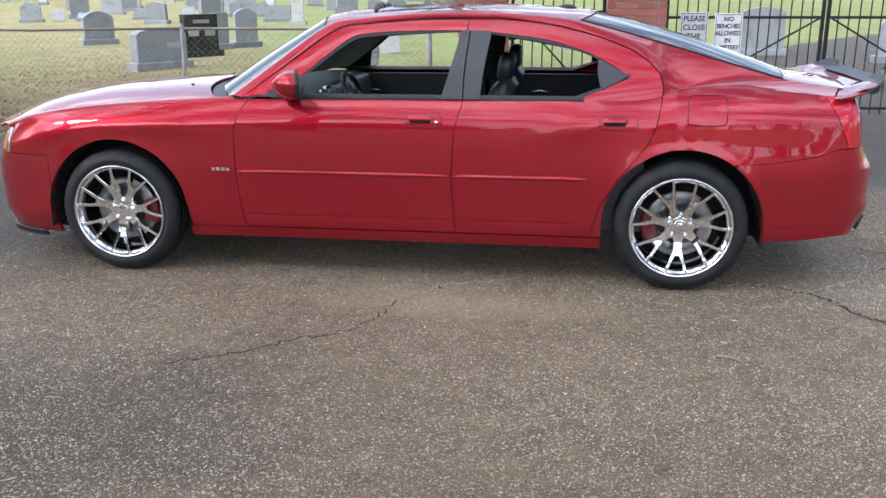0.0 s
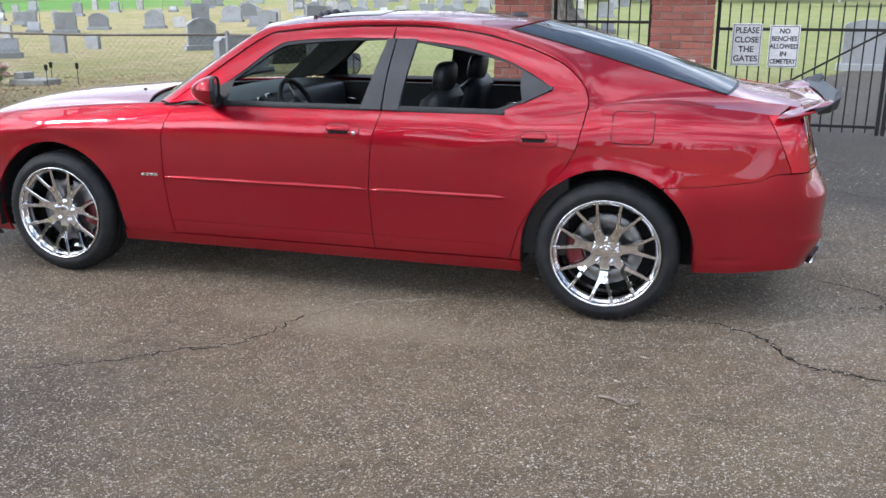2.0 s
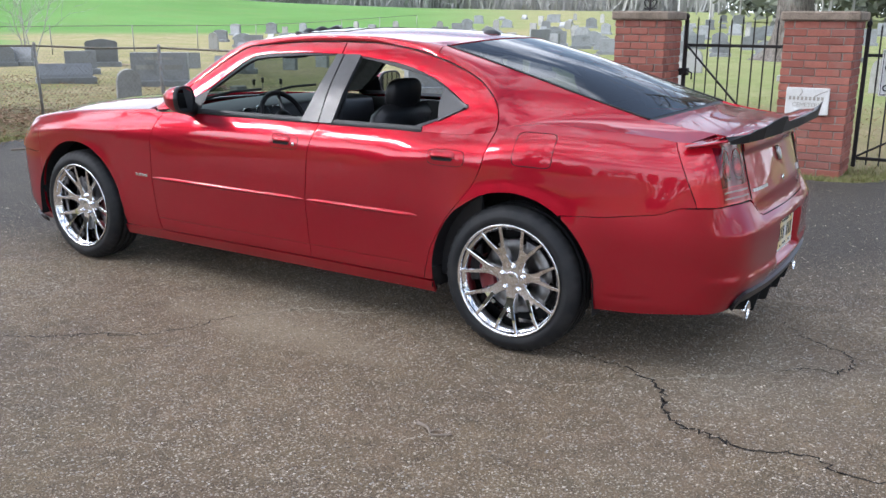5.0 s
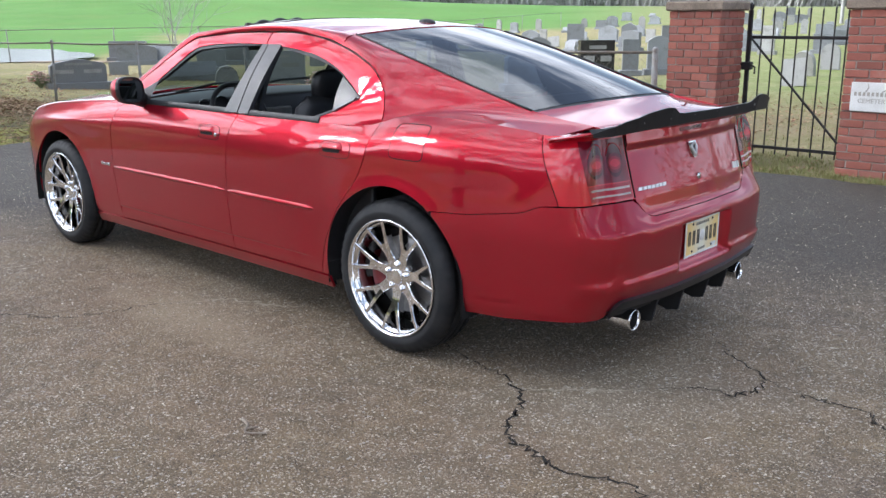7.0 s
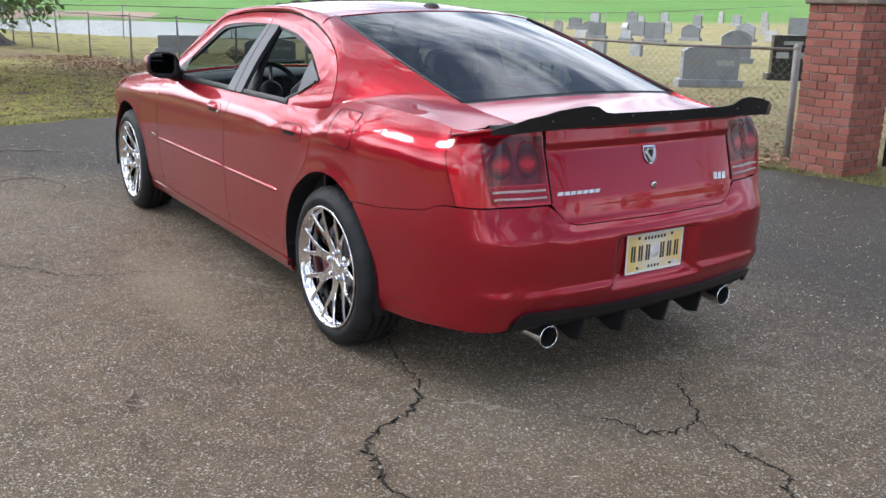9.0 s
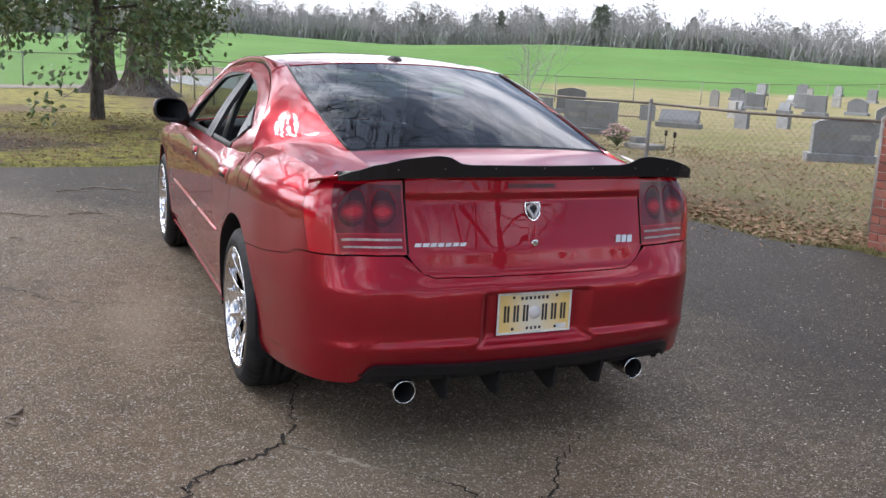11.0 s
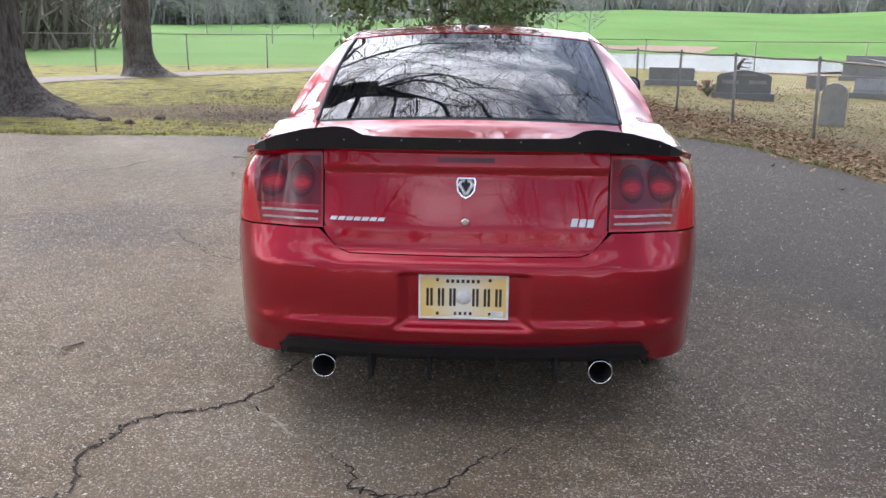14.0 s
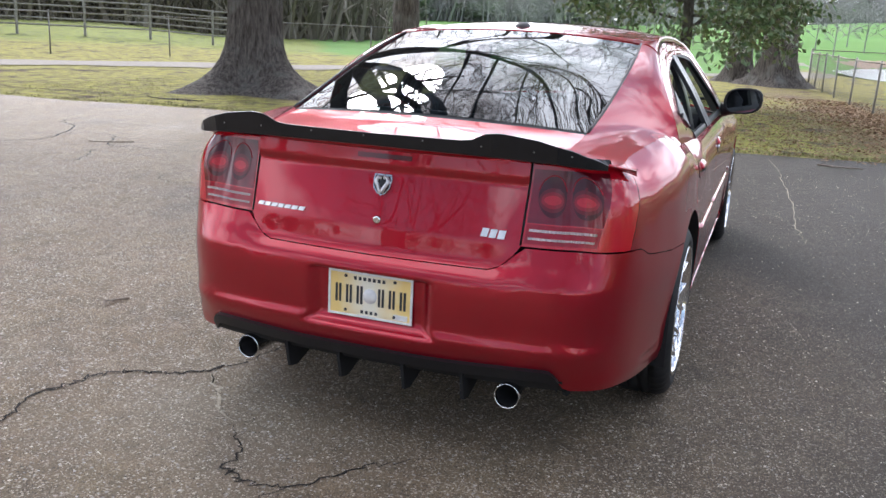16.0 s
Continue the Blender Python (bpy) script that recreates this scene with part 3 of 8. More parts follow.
EDGE = spline([(-5.6, -34, 0), (-5.9, -22, 0), (-6.0, -10.7, 0), (-6.55, -7.2, 0), (-6.45, -5.5, 0), (-6.6, -3.6, 0), (-6.5, -1.3, 0), (-6.95, 0.6, 0), (-7.3, 2.3, 0), (-7.25, 3.0, 0),
               (-6.3, 3.45, 0), (-4.0, 4.0, 0), (-1.04, 4.37, 0), (-0.15, 4.74, 0), (0.76, 4.88, 0), (1.6, 4.95, 0), (2.3, 5.0, 0), (2.45, 5.6, 0), (2.5, 6.6, 0), (2.9, 9.0, 0), (4.2, 14, 0), (7, 20, 0), (13, 27, 0), (24, 33, 0)], 14)
EDGE2 = spline([(24.5, 29.8, 0), (15, 24, 0), (9.6, 18, 0), (7.0, 13, 0), (5.9, 9.0, 0), (5.5, 6.6, 0), (5.5, 5.6, 0), (5.8, 5.1, 0), (9, 5.0, 0), (34, 5.0, 0)], 8)
for e in (EDGE, EDGE2):
    for p in e:
        p.x += 0.10 * noise.noise(p * 1.9) + 0.05 * noise.noise(p * 6)
        p.y += 0.10 * noise.noise(p * 1.7 + Vector((9, 0, 0))) + 0.05 * noise.noise(p * 5)
OUTLINE = [(p.x, p.y) for p in EDGE] + [(p.x, p.y) for p in EDGE2] + [(34, -34)]


def pave_dist(x, y):
    """How far a place lies from the pavement's mossy rim."""
    return min((x - p.x) ** 2 + (y - p.y) ** 2 for p in EDGE[::4]) ** 0.5


def on_pave(x, y):
    inside = False
    j = len(OUTLINE) - 1
    for i in range(len(OUTLINE)):
        xi, yi = OUTLINE[i]
        xj, yj = OUTLINE[j]
        if (yi > y) != (yj > y) and x < (xj - xi) * (y - yi) / (yj - yi) + xi:
            inside = not inside
        j = i
    return inside


FENCE = [(-0.74, 5.5), (-3.7, 4.95), (-7.45, 4.84), (-9.7, 4.3), (-12.0, 3.85), (-14.2, 3.45), (-16.6, 3.08), (-19.2, 2.75), (-21.8, 2.5), (-24.4, 2.28), (-26.6, 2.1), (-28.6, 1.95)]


def fence_y(x):
    return table(-x, [(-p[0], p[1]) for p in FENCE])


def ground():
    def axis(far):
        a = [0.0]
        while a[-1] < far:
            a.append(a[-1] + 0.42 + 0.052 * a[-1] * smooth01(a[-1], 6, 30))
        return a
    ax = axis(900)
    xs = [-v for v in ax[:0:-1]] + ax
    v, col, f = [], [], []
    for y in xs:
        for x in xs:
            cx = x - 3.0
            z = height(cx, y)
            r, az = math.hypot(cx, y), math.degrees(math.atan2(y, cx))
            if r < 60 and on_pave(cx, y):
                z -= 0.06
            v.append((cx, y, z - 0.012))
            # bright pasture beyond the fences
            wob = 5 * noise.noise(Vector((cx * 0.06, y * 0.06, 3)))
            pasture = smooth01(r, 44 + wob, 52 + wob) if 112 < az <= 180 else (smooth01(r, 31, 36) if (az < -128 or az > 150) else smooth01(r, 120, 150) * 0.5)
            if 112 < az <= 150:
                pasture = smooth01(r, 66, 74) * smooth01(az, 112, 126)
            if -150 < az < -90:
                pasture *= 0.35
            if 50 < az < 118:
                pasture = max(pasture, 0.34 * smooth01(r, 9, 16) * (1 - smooth01(az, 108, 118)))
            moss = smooth01(-y - 0.2 * cx, -4, 1.5) * smooth01(-cx, 5.5, 6.5)
            strip = 1.0 - smooth01(abs(y - (fence_y(cx) - 0.9)), 0.5, 2.2) if cx < -0.5 else 0.0
            litter = max(strip * smooth01(-cx, 0.5, 2), 0.75 * smooth01(y, 3.5, 5) * (1 - smooth01(r, 11, 17)))
            litter *= 0.55 + 0.7 * noise.noise(Vector((cx * 0.5, y * 0.5, 1)))
            # bare trodden earth between the roots
            bare = (1 - smooth01(abs(cx + 10.4 + 0.9 * noise.noise(Vector((y * 0.35, 2, 0)))), 0.7, 1.7)) * smooth01(-y, 1.0, 2.6) * (1 - smooth01(-y, 7.5, 9.5))
            bare = max(bare, (1 - smooth01(math.hypot((cx + 18.2) / 1.4, (y + 2.9) / 1.6), 0.5, 1.0)))
            litter = max(litter, 1.1 * bare)
            moss *= 1 - 0.6 * bare
            col.append((max(0, min(1, pasture)), max(0, min(1, moss)), max(0, min(1, litter)), 1))
    n = len(xs)
    f = [(i * n + j, i * n + j + 1, (i + 1) * n + j + 1, (i + 1) * n + j) for i in range(n - 1) for j in range(n - 1)]
    me = mesh("ground", v, f, GROUND)
    at = me.color_attributes.new("zone", "FLOAT_COLOR", "POINT")
    at.data.foreach_set("color", [c for q in col for c in q])
    return tagged(new("ground", me), "winter grass with moss, dead leaves and bright green pasture", "ground", kind="structure")


def draped(name, outline, mat, lift, label, category, cell=1.0):
    """A flat sheet with an irregular outline, laid over the land."""
    bm = bmesh.new()
    face = bm.faces.new([bm.verts.new((x, y, 0)) for x, y in outline])
    bmesh.ops.triangulate(bm, faces=[face])
    x0, x1 = min(p[0] for p in outline), max(p[0] for p in outline)
    y0, y1 = min(p[1] for p in outline), max(p[1] for p in outline)
    for k in range(int((x1 - x0) / cell)):
        bmesh.ops.bisect_plane(bm, geom=bm.verts[:] + bm.edges[:] + bm.faces[:], plane_co=(x0 + (k + 0.5) * cell, 0, 0), plane_no=(1, 0, 0))
    for k in range(int((y1 - y0) / cell)):
        bmesh.ops.bisect_plane(bm, geom=bm.verts[:] + bm.edges[:] + bm.faces[:], plane_co=(0, y0 + (k + 0.5) * cell, 0), plane_no=(0, 1, 0))
    for v in bm.verts:
        v.co.z = height(v.co.x, v.co.y) + lift
    rim = [e for e in bm.edges if e.is_boundary]
    up = bmesh.ops.extrude_edge_only(bm, edges=rim)
    for g in up["geom"]:
        if isinstance(g, bmesh.types.BMVert):
            g.co.z -= 0.06
    bmesh.ops.recalc_face_normals(bm, faces=bm.faces[:])
    me = bpy.data.meshes.new(name)
    bm.to_mesh(me)
    bm.free()
    me.materials.append(mat)
    return tagged(new(name, me), label, category, kind="structure")


def ribbon(pts, width, lift=0.0, rough=0.0):
    """A strip of varying width along points on the land."""
    v, f = [], []
    pts = [Vector((p[0], p[1], 0)) for p in pts]
    for i, p in enumerate(pts):
        d = pts[min(i + 1, len(pts) - 1)] - pts[max(0, i - 1)]
        d = Vector((-d.y, d.x, 0)).normalized()
        w = (width[i] if hasattr(width, "__len__") else width) * (1 + rough * random.uniform(-1, 1))
        for s in (-0.5, 0.5):
            q = p + d * w * s
            v.append((q.x, q.y, height(q.x, q.y) + lift))
        if i:
            f.append((2 * i - 2, 2 * i - 1, 2 * i + 1, 2 * i))
    return v, f


ground()
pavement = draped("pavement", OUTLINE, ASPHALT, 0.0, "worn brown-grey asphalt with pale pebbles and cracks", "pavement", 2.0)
road = tagged(part("road", ribbon(spline([(-2, -27, 0), (-8, -21.2, 0), (-13.4, -16.6, 0), (-20, -11.8, 0), (-26.7, -7.2, 0), (-31, -3.6, 0), (-38, 2, 0), (-60, 1, 0)], 12), 2.3, 0.008, 0.12), ROAD), "pale gravel lane beyond the lawn", "road", kind="structure")
water = tagged(part("water", (lambda n: ([(POND[0] + POND[2] * 1.0 * math.cos(6.2832 * k / n) * (1 + 0.06 * noise.noise(Vector((k * 0.4, 0, 0)))), POND[1] + POND[3] * math.sin(6.2832 * k / n) * (1 + 0.1 * noise.noise(Vector((0, k * 0.4, 0)))), -0.16) for k in range(n)], [tuple(range(n))]))(60), WATER), "still grey farm pond reflecting the sky", "pond", kind="structure")
bank = tagged(part("bank", ribbon([(POND[0] + POND[2] * 1.06 * math.cos(a), POND[1] + POND[3] * 1.12 * math.sin(a)) for a in np.linspace(2.5, 4.0, 30)], 2.2, 0.05, 0.3), DIRT), "bare clay bank of the pond", "bank", kind="structure")
path = tagged(part("clay_track", ribbon(spline([(-34, 10, 0), (-26, 13.5, 0), (-20.5, 17.0, 0)], 10), 0.9, 0.02, 0.25), DIRT), "bare clay track along the graves", "track", kind="structure")


# ---- cracks in the asphalt, parts of the pavement ----
def crack(pts, wide, mat, label=""):
    line = spline([(x, y, 0) for x, y in pts], 9)
    out = []
    for i, p in enumerate(line):
        k = 0.022 * min(1, i / 3, (len(line) - 1 - i) / 3)
        out.append((p.x + k * random.uniform(-1, 1), p.y + k * random.uniform(-1, 1)))
    n = len(out)
    w = [wide * (0.25 + min(1, 4 * i / n, 4 * (n - 1 - i) / n)) * random.uniform(0.55, 1.35) for i in range(n)]
    part("crack", ribbon(out, w, 0.003), mat, pavement, label)


MAIN = [(1.45, -0.62), (1.82, -0.73), (2.04, -0.78), (2.23, -0.86), (2.33, -0.98), (2.41, -1.15), (2.5, -1.24), (2.62, -1.27), (2.75, -1.30), (2.96, -1.25), (3.2, -1.32), (3.6, -1.2), (4.1, -1.35)]
crack(MAIN, 0.0095, CRACK)
crack([(2.24, -0.86), (2.35, -0.78), (2.44, -0.70), (2.52, -0.64), (2.62, -0.5)], 0.012, DUSTY, "sand-filled pale crack")
crack([(2.63, -0.5), (2.78, -0.37), (2.92, -0.33), (2.97, -0.23), (2.94, -0.1), (2.79, 0.01), (2.66, 0.12), (2.52, 0.28)], 0.007, CRACK)
crack([(2.94, -0.1), (3.14, -0.17), (3.25, -0.16), (3.38, -0.18), (3.47, -0.28), (3.8, -0.34)], 0.007, CRACK)
crack([(-0.95, -2.22), (-0.67, -2.11), (-0.46, -1.99), (-0.24, -1.81), (-0.05, -1.67), (0.04, -1.47), (0.11, -1.25), (0.2, -1.12)], 0.007, CRACK)
crack([(0.11, -1.25), (0.25, -1.05), (0.36, -0.93), (0.56, -0.86), (0.75, -0.74)], 0.013, DUSTY, "sand-filled pale crack")
crack([(-2.6, -4.46), (-3.31, -4.31), (-3.56, -3.77), (-4.0, -3.66), (-4.50, -3.5)], 0.017, CRACK)
crack([(-1.6, -6.9), (-2.1, -6.6), (-2.56, -6.43), (-3.53, -6.93), (-3.88, -7.43), (-4.6, -7.6)], 0.018, CRACK)
crack([(-3.12, -6.55), (-3.22, -6.06), (-2.6, -5.6), (-2.6, -5.18), (-2.69, -4.71), (-2.81, -4.44)], 0.016, CRACK)
crack([(-1.48, -5.05), (-1.78, -5.2), (-2.34, -5.51)], 0.011, CRACK)
crack([(-3.9, -2.8), (-4.0, -2.71), (-4.13, -2.55), (-4.67, -2.64), (-5.11, -2.79)], 0.009, CRACK)
crack([(-6.76, 1.13), (-4.51, 1.35), (-2.42, 1.44), (-1.71, 1.51)], 0.006, DUSTY, "pale worn seam")
crack([(-4.3, -1.0), (-3.2, -1.35), (-2.6, -1.2), (-1.9, -1.45)], 0.006, CRACK)
crack([(-1.1, -2.9), (-1.3, -3.3), (-1.15, -3.7), (-1.5, -4.1)], 0.010, CRACK)
crack([(3.9, 2.2), (3.2, 2.6), (2.9, 3.2), (3.3, 3.9), (3.0, 4.6)], 0.010, CRACK)


# ---- gate, brick piers and signs ----
STRETCHER = {}


def brick_mesh(lx, ly, lz, seed):
    key = (round(lx, 3), round(ly, 3), round(lz, 3), seed)
    if key not in STRETCHER:
        rng = random.Random(seed)
        v, f = box(-lx / 2, lx / 2, -ly / 2, ly / 2, -lz / 2, lz / 2, 0.004)
        v = [p + Vector([rng.uniform(-0.0015, 0.0015) for _ in range(3)]) for p in v]
        STRETCHER[key] = mesh("brick", v, f, BRICK, False)
    return STRETCHER[key]


def pier(x0, x1, y0, y1, label):
    ob = empty("gate_pier", pose((x0 + x1) / 2, (y0 + y1) / 2, 0))
    w, d = x1 - x0, y1 - y0
    course, joint, courses = 0.077, 0.010, 20
    part("core", box(-w / 2 + 0.012, w / 2 - 0.012, -d / 2 + 0.012, d / 2 - 0.012, -0.05, courses * course), MORTAR, ob, "recessed grey mortar", False)
    rng = random.Random(int(x0 * 100))
    for k in range(courses):
        z = k * course + course / 2 - 0.004
        # ring of bricks: along the fronts and between them along the flanks, turned course by course
        for axis in (0, 1):
            full = (axis == 0) == (k % 2 == 0)
            span = (w if axis == 0 else d) - (0 if full else 2 * 0.1)
            cnt = max(1, round(span / 0.215))
            length = span / cnt
            for side in (-1, 1):
                for j in range(cnt):
                    c = -span / 2 + (j + 0.5) * length
                    b = new("brick", brick_mesh(length - joint, 0.092, course - joint, rng.randrange(3)))
                    b.parent = ob
                    off = ((d if axis == 0 else w) / 2 - 0.046) * side + rng.uniform(-0.0025, 0.0025)
                    b.matrix_basis = pose(c, off, z, 0, 0, 180 * (j % 2)) if axis == 0 else pose(off, c, z, 0, 0, 90)
    h = courses * course
    part("cap", box(-w / 2 - 0.035, w / 2 + 0.035, -d / 2 - 0.035, d / 2 + 0.035, h - 0.004, h + 0.088, 0.014), CAPSTONE, ob, "rough weathered cap stone", False)
    return tagged(ob, label, "gate pier", "gate piers")


pier_a = pier(-0.33, 0.23, 4.98, 5.54, "red brick gate pier with weathered stone cap")
pier_b = pier(1.38, 2.05, 5.2, 5.78, "red brick gate pier with a marble name plaque")

plaque = tagged(part("wall_plaque", box(1.47, 1.88, 5.168, 5.20, 0.62, 0.885, 0.004), PALE, None, smooth=False), "pale marble plaque with worn lettering on the brick pier", "plaque")
for k in range(9):                               # the upper line can no longer be read
    q = 1.50 + 0.345 * k / 9
    part("lettering", box(q, q + 0.024, 5.1655, 5.17, 0.762, 0.797), WORN, plaque, "worn carved letter, unreadable", False)
cu = bpy.data.curves.new("lettering", "FONT")
cu.body, cu.align_x, cu.align_y, cu.size, cu.extrude = "CEMETERY", "CENTER", "CENTER", 0.058, 0.001
cu.materials.append(WORN)
word = new("lettering", cu)
word.parent = plaque
word.matrix_basis = pose(1.675, 5.167, 0.715, 90)
part("carving", tube([(1.60, 5.168, 0.80), (1.625, 5.168, 0.84), (1.615, 5.168, 0.875)], 0.005, 5), WORN, plaque, "worn carved stroke")
part("carving", tube([(1.74, 5.168, 0.80), (1.80, 5.168, 0.835), (1.86, 5.168, 0.86)], 0.005, 5), WORN, plaque, "worn carved stroke")


def finial(r, z):
    return [(r, z), (r * 1.5, z + 0.012), (r * 0.9, z + 0.022), (r * 1.3, z + 0.04), (0.001, z + 0.085)]


def gate(width, n, top, label, brace):
    """An iron gate leaf, hung at its local origin and running along x."""
    ob = empty("iron_gate")
    for x in (0.0, width):
        bag = Bag().add(*box(x - 0.02, x + 0.02, -0.02, 0.02, 0.06, top + 0.27, 0.004))
        bag.add(*lathe([(0.001, top + 0.35), (0.024, top + 0.325), (0.026, top + 0.30), (0.016, top + 0.275), (0.024, top + 0.27)], 10), pose(x, 0, 0))
        part("post", bag.vf, IRON, ob, "", False)
    for z in (0.15, top):
        part("rail", box(0.02, width - 0.02, -0.012, 0.012, z - 0.016, z + 0.016, 0.003), IRON, ob, "", False)
    for k in range(1, n + 1):
        x = width * k / (n + 1)
        t = top + 0.21 + 0.02 * (k % 2)
        bag = Bag().add(*lathe([(0.008, 0.08), (0.008, t)] + finial(0.008, t), 6), pose(x, 0.016, 0))
        part("bar", bag.vf, IRON, ob, "", False)
    a, b = ((0.02, top), (width - 0.02, 0.17)) if brace < 0 else ((0.02, 0.17), (width - 0.02, top))
    part("brace", tube([(a[0], -0.02, a[1]), (b[0], -0.02, b[1])], 0.012, 6), IRON, ob, "", False)
    return tagged(ob, label, "gate", "iron gates")


g1 = gate(1.09, 8, 1.27, "narrow black iron gate with pointed bars and diagonal brace", -1)
g1.matrix_world = pose(0.265, 5.60, 0)
part("latch", Bag().add(*box(-0.06, 0.05, -0.05, 0.03, 0.94, 1.02, 0.006)).add(*tube([(0.03, -0.03, 1.0), (0.10, -0.04, 0.97), (0.10, -0.04, 0.90)], 0.009, 6)).vf, IRON, g1, "rusty chain latch", False)
g2 = gate(1.78, 14, 1.20, "black iron drive gate leaf with pointed bars", 1)
g2.matrix_world = pose(2.10, 5.70, 0)
g3 = gate(1.78, 14, 1.20, "black iron drive gate leaf beside the other leaf", -1)
g3.matrix_world = pose(3.94, 5.70, 0)


def sign(x0, x1, z0, z1, y, words, label):
    ob = tagged(part("gate_sign", box(x0, x1, y - 0.004, y, z0, z1, 0.002), WHITE, None, "", False), label, "sign", "signs on the gate")
    b = 0.006
    for q in ((x0 + .012, x1 - .012, z0 + .012, z0 + .012 + b), (x0 + .012, x1 - .012, z1 - .012 - b, z1 - .012), (x0 + .012, x0 + .012 + b, z0 + .018, z1 - .018), (x1 - .012 - b, x1 - .012, z0 + .018, z1 - .018)):
        part("border", box(q[0], q[1], y - 0.0062, y - 0.0042, q[2], q[3]), INK, ob, "", False)
    step = (z1 - z0 - 0.05) / len(words)
    for k, w in enumerate(words):
        cu = bpy.data.curves.new("lettering", "FONT")
        cu.body, cu.align_x, cu.align_y = w, "CENTER", "CENTER"
        cu.size, cu.extrude, cu.offset = step * 0.86, 0.0008, 0.0022
        cu.materials.append(INK)
        t = new("lettering", cu)
        t.parent = ob
        wide = {"PLEASE": 0.92, "CLOSE": 0.98, "BENCHES": 0.9, "ALLOWED": 0.88, "CEMETERY": 0.8, "GATES": 1.0}.get(w, 1.0)
        t.matrix_basis = pose((x0 + x1) / 2, y - 0.0055, z1 - 0.025 - step * (k + 0.5), 90) @ Matrix.Diagonal((wide, 1, 1, 1))
    return ob


sign(2.258, 2.578, 0.80, 1.262, 5.672, ["PLEASE", "CLOSE", "THE", "GATES"], "white metal sign reading please close the gates")
sign(2.655, 2.975, 0.785, 1.247, 5.672, ["NO", "BENCHES", "ALLOWED", "IN", "CEMETERY"], "white metal sign reading no benches allowed in cemetery")

# scrolled iron finial standing on the brick pier
scroll = Bag().add(*tube([(0, 0, 1.62), (0, 0, 1.95)], 0.012, 6)).add(*lathe([(0.03, 1.86), (0.035, 1.90), (0.001, 1.97)], 8))
for s in (-1, 1):
    scroll.add(*tube([(s * (0.01 + 0.05 * math.sin(a * 0.5)) + s * 0.05 * math.cos(a), 0, 1.70 + 0.05 * math.sin(a)) for a in np.linspace(-2.2, 2.6, 14)], 0.008, 5))
tagged(part("iron_scroll", [[v + Vector((-0.05, 5.26, 0)) for v in scroll.v], scroll.f], IRON, None, "", False), "black wrought iron scroll on the pier cap", "ornament")


# ---- fences ----
def chain_fence(pts, top, label, mesh_on=True, rail_mat=GALV, sag=0.0):
    ob = empty("chain_link_fence", pose(pts[0][0], pts[0][1], 0))
    o = Vector((pts[0][0], pts[0][1], 0))
    P = [Vector((x, y, height(x, y))) - o for x, y in pts]
    for i, p in enumerate(P):
        lean = Vector((random.uniform(-0.03, 0.03), random.uniform(-0.03, 0.03), 0))
        r = 0.036 if i == 0 else 0.024
        part("post", Bag().add(*tube([p - Vector((0, 0, 0.1)), p + lean + Vector((0, 0, top + 0.02))], r, 8)).add(*lathe([(r * 1.1, 0), (r * 1.1, 0.03), (r * 0.6, 0.055), (0.001, 0.06)], 8), Matrix.Translation(p + lean + Vector((0, 0, top)))).vf, GALV, ob, "rust-stained steel post")
    for a, b in zip(P, P[1:]):
        m = (a + b) / 2 - Vector((0, 0, sag))
        part("rail", tube([a + Vector((0, 0, top)), m + Vector((0, 0, top)), b + Vector((0, 0, top))], 0.018, 6), rail_mat, ob, "rusty top rail")
        if mesh_on:
            bag = Bag()
            L = (b - a).length
            d = (b - a) / L
            gap = 0.085
            for k in range(int((L + top) / gap)):
                for s in (1, -1):
                    u0 = k * gap - (top if s == 1 else 0)
                    u1 = u0 + s * top if s == 1 else u0 - top
                    z0, z1 = 0.03, top
                    if s == -1:
                        u0, u1 = k * gap, k * gap - top
                    pts2 = []
                    for u, z in ((u0, z0), (u1, z1)):
                        pts2.append([u, z])
                    (ua, za), (ub, zb) = pts2
                    if ua > ub:
                        ua, za, ub, zb = ub, zb, ua, za
                    if ub <= 0 or ua >= L:
                        continue
                    if ua < 0:
                        za += (zb - za) * (-ua) / (ub - ua)
                        ua = 0
                    if ub > L:
                        zb = za + (zb - za) * (L - ua) / (ub - ua)
                        ub = L
                    bag.add(*tube([a + d * ua + Vector((0, 0, za)), a + d * ub + Vector((0, 0, zb))], 0.0014, 3, False))
            tagged(part("wire_mesh", bag.vf, WIRE, ob, "thin woven wire", False), kind="stuff")
    return tagged(ob, label, "fence")


chain_fence(FENCE, 1.10, "low rusty chain-link fence along the burial ground", True, rusty("rusty_rail", (0.24, 0.22, 0.19), (0.20, 0.12, 0.07), 0.7), 0.02)
chain_fence([(-28.6, 1.95), (-30.5, 6.5), (-31.2, 11.0), (-31.6, 15.5), (-32.2, 20), (-33, 25), (-34, 30), (-35.5, 36), (-37, 42), (-38.5, 48), (-39.5, 54), (-40, 60)], 1.2, "far wire fence between graves and pasture", False, WIRE)
chain_fence([(-11.5, -25), (-14.2, -22.6), (-16.9, -20.2), (-19.6, -17.8), (-22.2, -15.4), (-24.8, -13.0), (-27.2, -10.6), (-29.4, -8.2), (-31.0, -5.6), (-32.2, -3.0), (-33.2, 0.0)], 1.25, "chain-link fence beyond the gravel lane", True)


